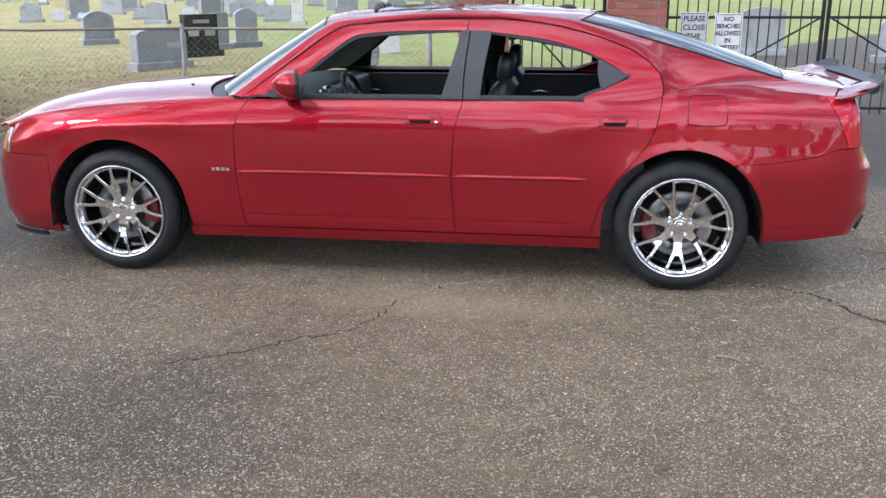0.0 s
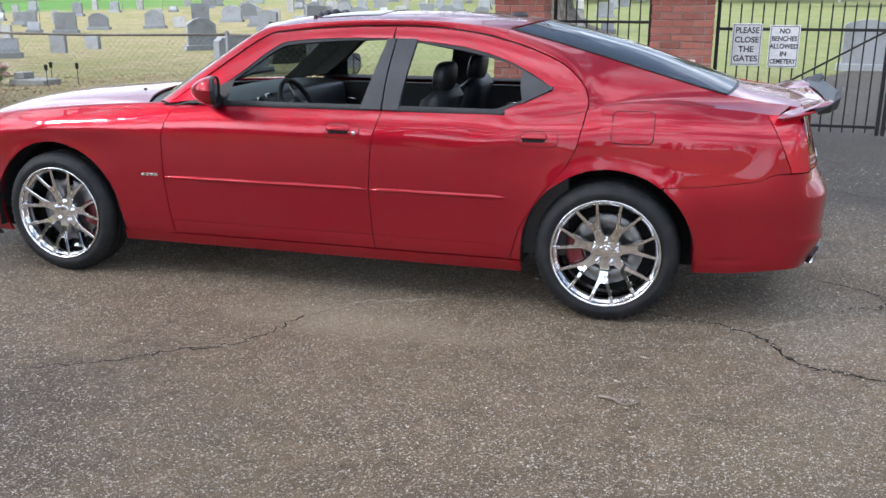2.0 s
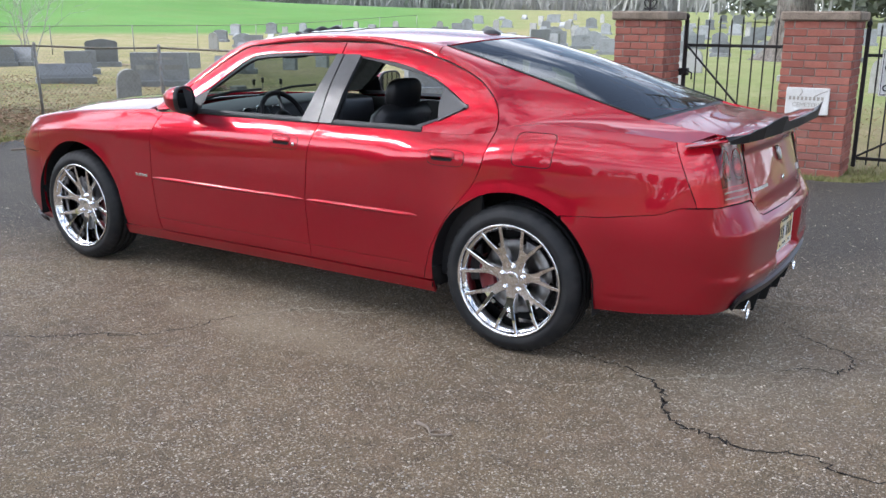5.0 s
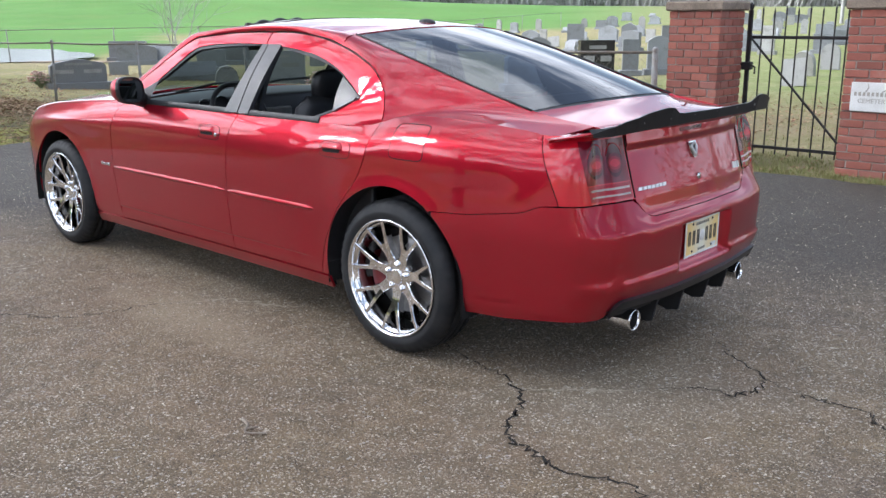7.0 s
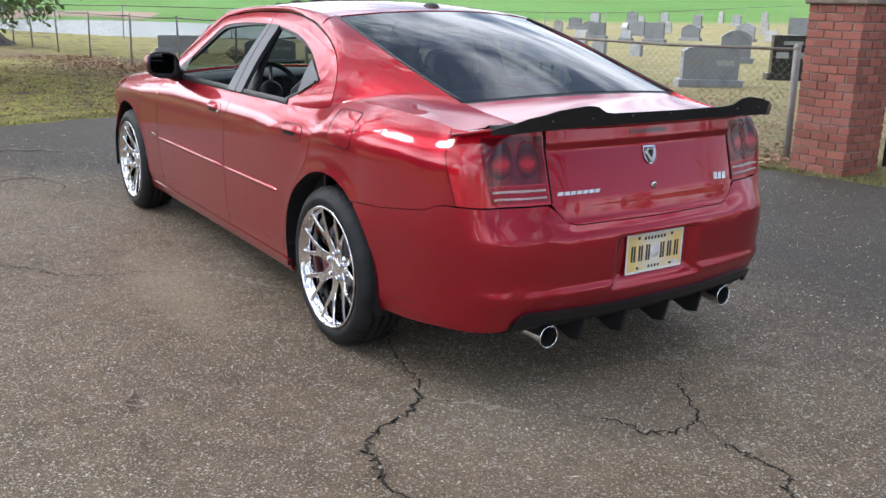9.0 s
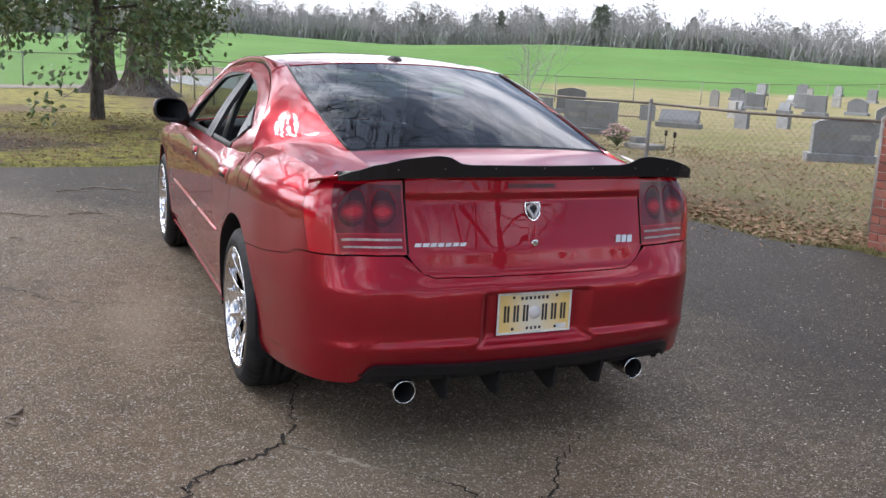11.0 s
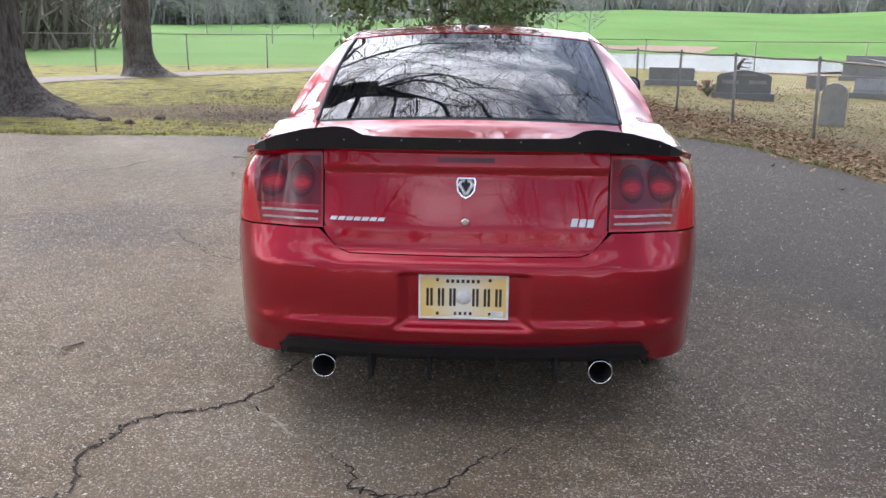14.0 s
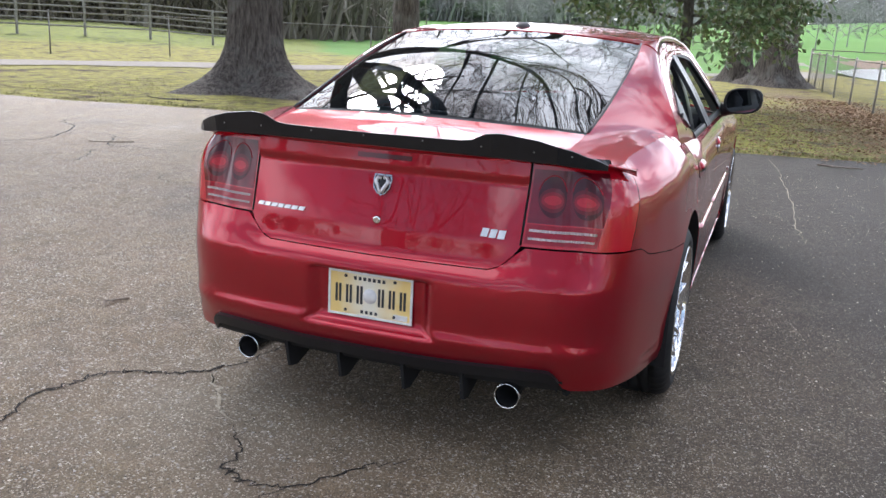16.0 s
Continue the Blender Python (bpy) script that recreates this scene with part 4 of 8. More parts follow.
def rail_fence():
    ob = empty("rail_fence", pose(-22.3, -30.8, 0))
    a, b = Vector((-22.3, -30.8, 0)), Vector((-30.7, -20.7, 0))
    n = 5
    for k in range(n + 1):
        p = a.lerp(b, k / n)
        p.z = height(p.x, p.y)
        q = p - a
        part("post", tube([q - Vector((0, 0, 0.2)), q + Vector((0, 0, 1.5))], 0.06, 6), RAILPAINT, ob, "", False)
        if k:
            for h in (0.40, 0.68, 0.94, 1.20, 1.44):
                part("rail", tube([last + Vector((0, 0, h)), q + Vector((0, 0, h))], 0.035, 5), RAILPAINT, ob, "", False)
        last = q
    tagged(ob, "pale pipe rail fence beside the woods", "fence")


rail_fence()


# ---- headstones ----
def slab_profile(w, h, d, top):
    """A headstone's tablet: flat, arched, serpentine or slanted top."""
    if top == "slant":
        v = [(-w / 2, -d * 0.9, 0), (w / 2, -d * 0.9, 0), (w / 2, d * 0.7, 0), (-w / 2, d * 0.7, 0),
             (-w / 2, -d * 0.75, h * 0.22), (w / 2, -d * 0.75, h * 0.22), (w / 2, d * 0.15, h), (-w / 2, d * 0.15, h), (w / 2, d * 0.6, h * 0.96), (-w / 2, d * 0.6, h * 0.96)]
        f = [(0, 1, 5, 4), (4, 5, 6, 7), (7, 6, 8, 9), (9, 8, 2, 3), (1, 2, 8, 6, 5), (0, 4, 7, 9, 3), (3, 2, 1, 0)]
        return v, f
    n = 14
    line = []
    for k in range(n + 1):
        u = -1 + 2 * k / n
        if top == "arch":
            z = h - 0.22 * w * u * u
        elif top == "serp":
            z = h - 0.07 * w * (1 - math.cos(math.pi * u)) * 0.5 - (0.05 * w if abs(u) > 0.93 else 0)
        elif top == "round":
            z = h - 0.5 * w * (1 - math.sqrt(max(0, 1 - u * u)))
        else:
            z = h
        line.append((u * w / 2, z))
    bag = Bag()
    v = []
    for y in (-d / 2, d / 2):
        v += [(x, y, 0) for x, z in line] + [(x, y, z) for x, z in line]
    m = n + 1
    f = [(k, k + 1, m + k + 1, m + k) for k in range(n)] + [(2 * m + k + 1, 2 * m + k, 3 * m + k, 3 * m + k + 1) for k in range(n)]
    f += [(m + k, m + k + 1, 3 * m + k + 1, 3 * m + k) for k in range(n)] + [(0, m, 3 * m, 2 * m), (n, 2 * m + n, 3 * m + n, m + n)]
    return v, f


STONES = {}


def headstone(x, y, w, h, top="serp", mat=None, base=True, turn=0.0, lean=0.0, label="", panels=False, d=None):
    """One headstone on its base; alike ones share their meshes."""
    mat = mat or GRANITE
    d = d or (0.2 if w > 0.7 else 0.13)
    b = 0.16 if base else 0.0
    ob = empty("headstone", pose(x, y, height(x, y) - 0.02, lean, 0.4 * lean, turn))
    key = (round(w, 1), round(h, 1), top, mat.name, base, d)
    if key not in STONES:
        v, f = slab_profile(w, h - b, d, top)
        v = [(p[0], p[1], p[2] + b) for p in v]
        STONES[key] = mesh("tablet", v, f, mat, False), mesh("base", *box(-w / 2 - 0.09, w / 2 + 0.09, -d / 2 - 0.09, d / 2 + 0.09, -0.06, b, 0.012), mat, False) if base else None
    for me in STONES[key]:
        if me is not None:
            new(me.name.split(".")[0], me).parent = ob
    if panels:
        for cx, cz, pw, ph in ((0, 0.80, 0.5, 0.10), (-0.25, 0.48, 0.32, 0.16), (0.25, 0.48, 0.32, 0.16)):
            part("inscription", box(cx * w - pw * w / 2, cx * w + pw * w / 2, -d / 2 - 0.003, -d / 2 + 0.004, b + (cz - ph / 2) * (h - b), b + (cz + ph / 2) * (h - b), 0.001), MARBLE if mat is not MARBLE else GRANITE, ob, "carved panel, unreadable", False)
    return tagged(ob, label or "grey granite headstone on a low base", "headstone", "headstones")


S = "serp"
headstone(-7.3, 12.0, 1.12, 0.84, S, panels=True, turn=56, d=0.26, label="large grey granite headstone with carved panels")
headstone(-15.1, 11.3, 1.40, 0.86, "flat", panels=True, turn=40, d=0.28, label="broad grey granite family headstone")
headstone(-7.8, 15.3, 0.85, 1.0, "flat", BLACK_GRANITE, turn=50, d=0.24, panels=True, label="polished black granite headstone with pale carving")
headstone(-8.15, 17.5, 0.42, 0.95, "flat", turn=40, label="narrow grey headstone with arched top")
headstone(-7.7, 18.2, 0.62, 1.02, "arch", turn=40, label="tall grey block headstone")
headstone(-12.6, 28.0, 0.75, 1.15, "flat", turn=35, label="tall grey block headstone")
headstone(-23.0, 37.0, 0.9, 1.1, "flat", turn=30, label="tall grey block headstone")
headstone(-23.0, 35.0, 0.6, 0.55, "flat", MARBLE, False, 20, -16, label="leaning pale old headstone")
headstone(-16.3, 15.1, 1.15, 0.53, "slant", turn=34, label="slanted grey granite marker")
headstone(-15.8, 17.0, 0.48, 0.5, "flat", base=False, turn=5, label="small square grey marker")
headstone(-16.0, 18.8, 0.52, 0.38, "flat", base=False, turn=-6, label="small square grey marker")
headstone(-21.5, 21.5, 0.4, 0.62, "flat", MARBLE, False, 4, label="small pale upright marker")
headstone(-9.6, 5.9, 0.40, 0.72, "round", MARBLE, False, 62, 3, label="small old rounded headstone beside the fence")
headstone(-17.0, 9.9, 1.25, 0.50, "slant", turn=60, label="slanted grey granite marker")
headstone(-19.4, 12.1, 0.85, 0.66, "flat", turn=55, d=0.26)
headstone(-20.0, 9.4, 0.5, 0.4, "flat", base=False, turn=60, label="low dark square marker")
headstone(-18.8, 15.75, 0.5, 0.45, "flat", base=False, turn=40, label="low dark square marker")
headstone(-22.0, 14.8, 1.0, 0.9, S, turn=50)
headstone(-24.4, 13.2, 1.25, 0.65, "slant", turn=35, label="slanted grey granite marker")
headstone(-20.5, 5.5, 1.25, 0.5, "flat", turn=75, label="low broad grey headstone")
headstone(-16.0, 6.25, 1.22, 0.68, S, turn=74, d=0.26, panels=True, label="broad grey headstone with flowers beside it")
headstone(-24.6, 12.6, 1.3, 0.72, S, turn=55, d=0.26)
headstone(-27.4, 13.8, 1.35, 0.75, "flat", turn=50, d=0.26)
headstone(-12.6, 19.4, 0.85, 0.95, "arch", turn=45, d=0.24)
headstone(-3.4, 16.5, 0.5, 0.62, "flat", MARBLE, False, 10, -14, label="leaning pale old headstone")
headstone(-4.5, 20.0, 0.56, 0.66, "round", MARBLE, False, -8, 16, label="leaning old rounded headstone")
headstone(-4.9, 23.0, 0.52, 0.74, "round", MARBLE, False, 6, -10, label="leaning old rounded headstone")
headstone(-1.6, 21.0, 0.6, 0.9, "arch", MARBLE, turn=4)
headstone(0.9, 18.0, 0.5, 0.8, "round", MARBLE, False, -6, 5, label="small old rounded headstone")
headstone(5.4, 16.5, 0.95, 1.1, S, turn=-4)
headstone(7.8, 14.5, 0.9, 1.0, "arch", turn=-8)
headstone(8.6, 12.2, 1.2, 0.8, S, turn=-6)
headstone(-10.1, 31.0, 0.5, 1.1, "flat", MARBLE, True, 6, label="tall pale obelisk-like marker")
rows = random.Random(5)
for k in range(15):
    r0 = 33 + 4.0 * k
    for j in range(15):
        az = radians(93 + 3.1 * j + rows.uniform(-0.9, 0.9) + 0.9 * (k % 3))
        r = r0 * (1 + 0.012 * j) + rows.uniform(-0.9, 0.9)
        x, y = r * math.cos(az), r * math.sin(az)
        if rows.random() < 0.34 or (x > -0.06 * y + 1 and x < 16 and y < 34) or r > 72 and az > radians(120):
            continue
        kind = rows.random()
        if kind < 0.5:
            headstone(x, y, rows.choice([0.7, 0.9, 1.1]), rows.choice([0.7, 0.8, 0.9]), rows.choice([S, "flat", "arch"]), turn=rows.uniform(-4, 30))
        elif kind < 0.78:
            headstone(x, y, rows.choice([0.4, 0.5]), rows.choice([0.7, 0.9]), rows.choice(["round", "flat"]), MARBLE, False, rows.uniform(-8, 24), rows.uniform(-5, 5), label="small pale upright headstone")
        else:
            headstone(x, y, rows.choice([0.5, 0.6]), rows.choice([0.4, 0.5]), "slant", turn=rows.uniform(-6, 24), label="low slanted grey marker")


def bouquet(x, y, s, label):
    ob = empty("grave_flowers", pose(x, y, height(x, y)))
    rng = random.Random(int(x * 31))
    bag, stem = Bag(), Bag()
    for k in range(95):
        a, e = rng.uniform(0, 6.28), rng.uniform(-0.1, 1.4)
        p = Vector((math.cos(a) * math.cos(e), math.sin(a) * math.cos(e), 0.6 + math.sin(e) * 0.9)) * s * rng.uniform(0.75, 1.05)
        r = s * 0.17
        for q in range(5):
            b = q * 1.2566 + a
            u = Vector((math.cos(b), math.sin(b), 0.4)) * r
            w = Vector((-math.sin(b), math.cos(b), 0)) * r * 0.5
            bag.add([p, p + u + w, p + u * 1.25, p + u - w], [(0, 1, 2, 3)])
        stem.add(*tube([(0, 0, 0), p * 0.5 + Vector((0, 0, 0.05)), p], 0.006, 3, False))
    part("blossoms", bag.vf, PETAL, ob, "white and pink silk flowers", False)
    part("stems", stem.vf, MAGNOLIA, ob, "green stems", False)
    tagged(ob, label, "flowers")


bouquet(-11.7, 9.9, 0.33, "white and pink silk flower bouquet on a grave")
bouquet(-16.3, 5.5, 0.26, "faded flowers against a headstone")
bouquet(-2.9, 9.3, 0.06, "tiny white flower in the grass")
tagged(part("grave_slab", Bag().add(*box(-11.35, -10.5, 9.85, 10.35, -0.20, -0.04, 0.02)).add(*box(-11.3, -11.05, 9.95, 10.25, -0.04, 0.09, 0.015)).vf, MARBLE, None, "", False), "white marble ledger slab with a small block", "grave slab")
for x, y in ((-10.3, 9.7), (-11.0, 10.7), (-9.9, 10.1)):
    g = height(x, y)
    lamp = Bag().add(*tube([(x, y, g - 0.03), (x, y, g + 0.30)], 0.008, 5)).add(*lathe([(0.012, 0.29), (0.035, 0.31), (0.03, 0.38), (0.05, 0.385), (0.001, 0.42)], 8), pose(x, y, g))
    tagged(part("grave_light", lamp.vf, BLACK), "small black solar stake light by a grave", "stake light", "stake lights")
tagged(part("grave_vase", lathe([(0.09, 0), (0.09, 0.05), (0.04, 0.07), (0.035, 0.2), (0.06, 0.3), (0.05, 0.3), (0.03, 0.2)], 12, pose(-11.4, 8.2, height(-11.4, 8.2))), CAPSTONE), "dark bronze vase set in the grass", "vase")


# ---- the car ----
# x runs from the nose (-) to the tail (+); the driver's side is -y.
PLAN = spline([(-2.56, 0, 0), (-2.548, 0.30, 0), (-2.505, 0.52, 0), (-2.42, 0.68, 0), (-2.30, 0.79, 0), (-2.12, 0.865, 0), (-1.9, 0.905, 0), (-1.56, 0.925, 0), (-1.0, 0.922, 0), (0, 0.925, 0), (0.9, 0.93, 0), (1.3, 0.935, 0),
               (1.56, 0.937, 0), (1.85, 0.927, 0), (2.05, 0.900, 0), (2.2, 0.872, 0), (2.33, 0.838, 0), (2.43, 0.792, 0), (2.51, 0.721, 0), (2.56, 0.615, 0), (2.585, 0.42, 0), (2.598, 0.20, 0), (2.602, 0, 0)], 16)
PX = np.array([p.x for p in PLAN])
PY = np.array([p.y for p in PLAN])
PS = np.concatenate([[0], np.cumsum(np.hypot(np.diff(PX), np.diff(PY)))])
SMAX = float(PS[-1])
tx, ty = np.gradient(PX, PS), np.gradient(PY, PS)
NX, NY = -ty, tx
ln = np.hypot(NX, NY)
NX, NY = NX / ln, NY / ln
HUB_F, HUB_R, HUB_Z, ARCH = -1.557, 1.557, 0.352, 0.415
ZT = [(-2.5, 0.72), (-2.4, 0.755), (-2.2, 0.83), (-2.0, 0.878), (-1.6, 0.93), (-1.2, 0.962), (-0.85, 0.985), (-0.5, 1.0), (0.95, 1.0), (1.25, 1.0), (1.38, 1.012), (1.50, 1.048), (1.62, 1.064), (1.8, 1.066), (2.0, 1.056), (2.2, 1.038), (2.35, 1.018), (2.6, 1.018)]
REAR = [(0.25, -0.08), (0.32, -0.045), (0.38, -0.02), (0.425, -0.002), (0.450, 0.006), (0.466, -0.009), (0.50, -0.006), (0.56, -0.002), (0.61, -0.001), (0.645, -0.004), (0.668, -0.014), (0.685, -0.030), (0.705, -0.047), (0.74, -0.054), (0.776, -0.059), (0.962, -0.117), (1.05, -0.132)]
rz = np.linspace(0.25, 1.05, 401)
rq = np.interp(rz, [p[0] for p in REAR], [p[1] for p in REAR])
rk = np.exp(-0.5 * (np.arange(-12, 13) / 4.0) ** 2)
rq = np.convolve(np.pad(rq, 12, mode="edge"), rk / rk.sum(), mode="valid")
SHOULDER = [(p[0], float(np.interp(p[0], rz, rq))) for p in REAR if p[0] < 0.62] + [(0.652, -0.004), (0.69, -0.024), (0.72, -0.041), (0.768, -0.066), (0.962, -0.117), (1.05, -0.132)]
FRONT = [(0.2, -0.06), (0.3, -0.01), (0.5, 0.0), (0.6, -0.01), (0.66, -0.05), (0.85, -0.10)]


def s_of_x(x):
    return float(np.interp(x, PX, PS))


def s_rear(y):
    """Arc length on the tail at half-width y."""
    k = int(np.argmin(np.abs(PX - 2.2)))
    return float(np.interp(-abs(y), -PY[k:], PS[k:]))


def x_of_s(s):
    return float(np.interp(s, PS, PX))


def skin(s, z, side, push=0.0):
    """A point of the body's side and tail: arc length s round the plan, height z."""
    if s > SMAX:
        s, side = 2 * SMAX - s, -side
    if s < 0:
        s, side = -s, -side
    x, y, nx, ny = (float(np.interp(s, PS, a)) for a in (PX, PY, NX, NY))
    zt = table(x, ZT)
    d = -0.052 * max(0.0, min(1.3, (z - (zt - 0.13)) / 0.13)) ** 2.0
    d -= 0.045 * max(0.0, (0.34 - z) / 0.14) ** 1.6
    d += -0.010 * max(0.0, (0.60 - z) / 0.25) if z < 0.60 else -0.010 * ((z - 0.60) / 0.3) ** 2
    # haunch over the rear wheel and the rising crease in the rear door
    d += 0.012 * smooth01(x - 2.4 * (z - 0.84), 0.70, 0.95) * math.exp(-((z - 0.93) / 0.10) ** 2) * (1 - smooth01(x, 2.1, 2.4))
    d += 0.012 * (1 - smooth01(x, -1.3, -0.6)) * math.exp(-((z - 0.86) / 0.06) ** 2)
    d -= 0.020 * smooth01(x, 1.42, 1.66) * (1 - smooth01(x, 2.15, 2.33)) * max(0.0, min(1.2, (z - (zt - 0.10)) / 0.10)) ** 2.4
    d -= 0.036 * smooth01(x, 0.92, 1.45) * (1 - smooth01(x, 2.2, 2.45)) * max(0.0, (z - 0.62) / 0.38) ** 1.5
    for hx in (HUB_F, HUB_R):
        r = math.hypot(x - hx, z - HUB_Z)
        d += 0.0035 * math.exp(-((r - ARCH) / 0.035) ** 2)
    run = max(smooth01(x, -1.1, -0.95) * (1 - smooth01(x, 0.92, 1.06)), smooth01(x, 2.02, 2.06) * (1 - smooth01(x, 2.17, 2.22)))
    d -= 0.006 * run * (1 - smooth01(z, 0.358, 0.363)) * math.exp(-max(0.0, 0.360 - z) / 0.045)
    w = nx * nx
    w = smooth01(w, 0.12, 0.85)
    if nx > 0:
        q = float(np.interp(z, rz, rq))
        # under the lamps the bumper's shoulder rises in one even slope
        q += (table(z, SHOULDER) - q) * smooth01(abs(y), 0.42, 0.54)
        # pocket for the plate
        if abs(y) < 0.32:
            pocket = (1 - smooth01(abs(y), 0.185 + 0.10 * max(0, 0.47 - z) / 0.05 * 0.4, 0.235 + 0.03 * smooth01(z, 0.47, 0.43))) * smooth01(z, 0.425, 0.452) * (1 - smooth01(z, 0.625, 0.632))
            q = q - 0.034 * pocket
    else:
        q = table(z, FRONT)
    d = d * (1 - w) + q * w + push
    return Vector((x + nx * d, side * (y + ny * d), z))


def panel(sl, sr, zb, zt, side, nu=24, nv=14, lip=0.012, us=None, push=0.0, vs=None):
    """A body panel between two upright edges (arc length by height) and two level ones (height by arc length)."""
    rows = []
    for v in (vs or [k / nv for k in range(nv + 1)]):
        row = []
        for u in (us or [k / nu for k in range(nu + 1)]):
            z = 0.3 + 0.7 * v
            s = sl(z) + (sr(z) - sl(z)) * u
            for _ in range(14):
                z = 0.5 * z + 0.5 * (zb(s) + (zt(s) - zb(s)) * v)
                s = 0.5 * s + 0.5 * (sl(z) + (sr(z) - sl(z)) * u)
            row.append(skin(s, z, side, push))
        rows.append(row)
    return grid(rows, lip, (rows[0][0].x * 0.3 + rows[0][-1].x * 0.3, 0, 0.6))


def arch_z(x, hx, low):
    q = ARCH ** 2 - (x - hx) ** 2
    return HUB_Z + math.sqrt(q) if q > 0 else low


def side_top(s):
    return table(x_of_s(s), ZT)


DOOR_VS = sorted([k / 20 for k in range(21) if k != 2] + [(z - 0.289) / 0.711 for z in (0.348, 0.354, 0.358, 0.362, 0.366, 0.370, 0.376)])
GAP = 0.0022
DOOR_F = [(0.28, -0.812), (0.45, -0.838), (0.61, -0.85), (0.83, -0.85), (0.93, -0.815), (1.0, -0.762)]
DOOR_M = [(0.28, 0.366), (0.60, 0.345), (0.85, 0.362), (1.0, 0.405)]
DOOR_R = [(0.28, 1.085), (0.45, 1.13), (0.60, 1.215), (0.66, 1.262), (0.72, 1.315), (0.78, 1.36), (0.86, 1.397), (1.01, 1.428)]
SILL = 0.285


def edge(tab, off):
    return lambda z: s_of_x(table(z, tab) + off)


car = empty("car")
tagged(car, "dark red four-door saloon with chrome wheels and black rear flap", "car")


def yt(z):
    """Half-width of the cabin's side above the belt."""
    return 0.868 - 0.50 * (z - 1.0) - 0.30 * (z - 1.0) ** 2


def flank(x, z):
    """Half-width of the cabin's side where it runs out into the shoulder."""
    zt = table(x, ZT)
    base = abs(skin(s_of_x(x), zt, 1).y) - yt(zt)
    return yt(z) + base * math.exp(-max(0.0, z - zt) / 0.06)


def strip(A, B, across=6, bulge=(0, 0, 0), per=5, lip=0.0, toward=None):
    """A panel ruled between two curves, with a bulge across."""
    a, b = spline(A, per), spline(B, per)
    rows = []
    for p, q in zip(a, b):
        rows.append([p.lerp(q, k / across) + Vector(bulge) * (4 * (k / across) * (1 - k / across)) for k in range(across + 1)])
    return grid(rows, lip, toward)


def crossed(E, n=24, lip=0.010, per=5):
    """A panel from one flank to the other: stations (x, half-width, z, forward bow, upward bow)."""
    st = spline([(x, y, z) for x, y, z, _, _ in E], per)
    bows = spline([(k, b, 0) for *_, k, b in E], per)
    rows = []
    for p, w in zip(st, bows):
        rows.append([Vector((p.x + w.x * (1 - t * t), p.y * t, p.z + w.y * (1 - abs(t) ** 2.2))) for t in [-1 + 2 * k / n for k in range(n + 1)]])
    return grid(rows, lip, (rows[0][0].x, 0, 0.3))


def flip(vf, side):
    """Mirrors a mesh made for the +y flank on to the other flank."""
    if side > 0:
        return vf
    return [Vector((p[0], -p[1], p[2])) for p in vf[0]], [q[::-1] for q in vf[1]]


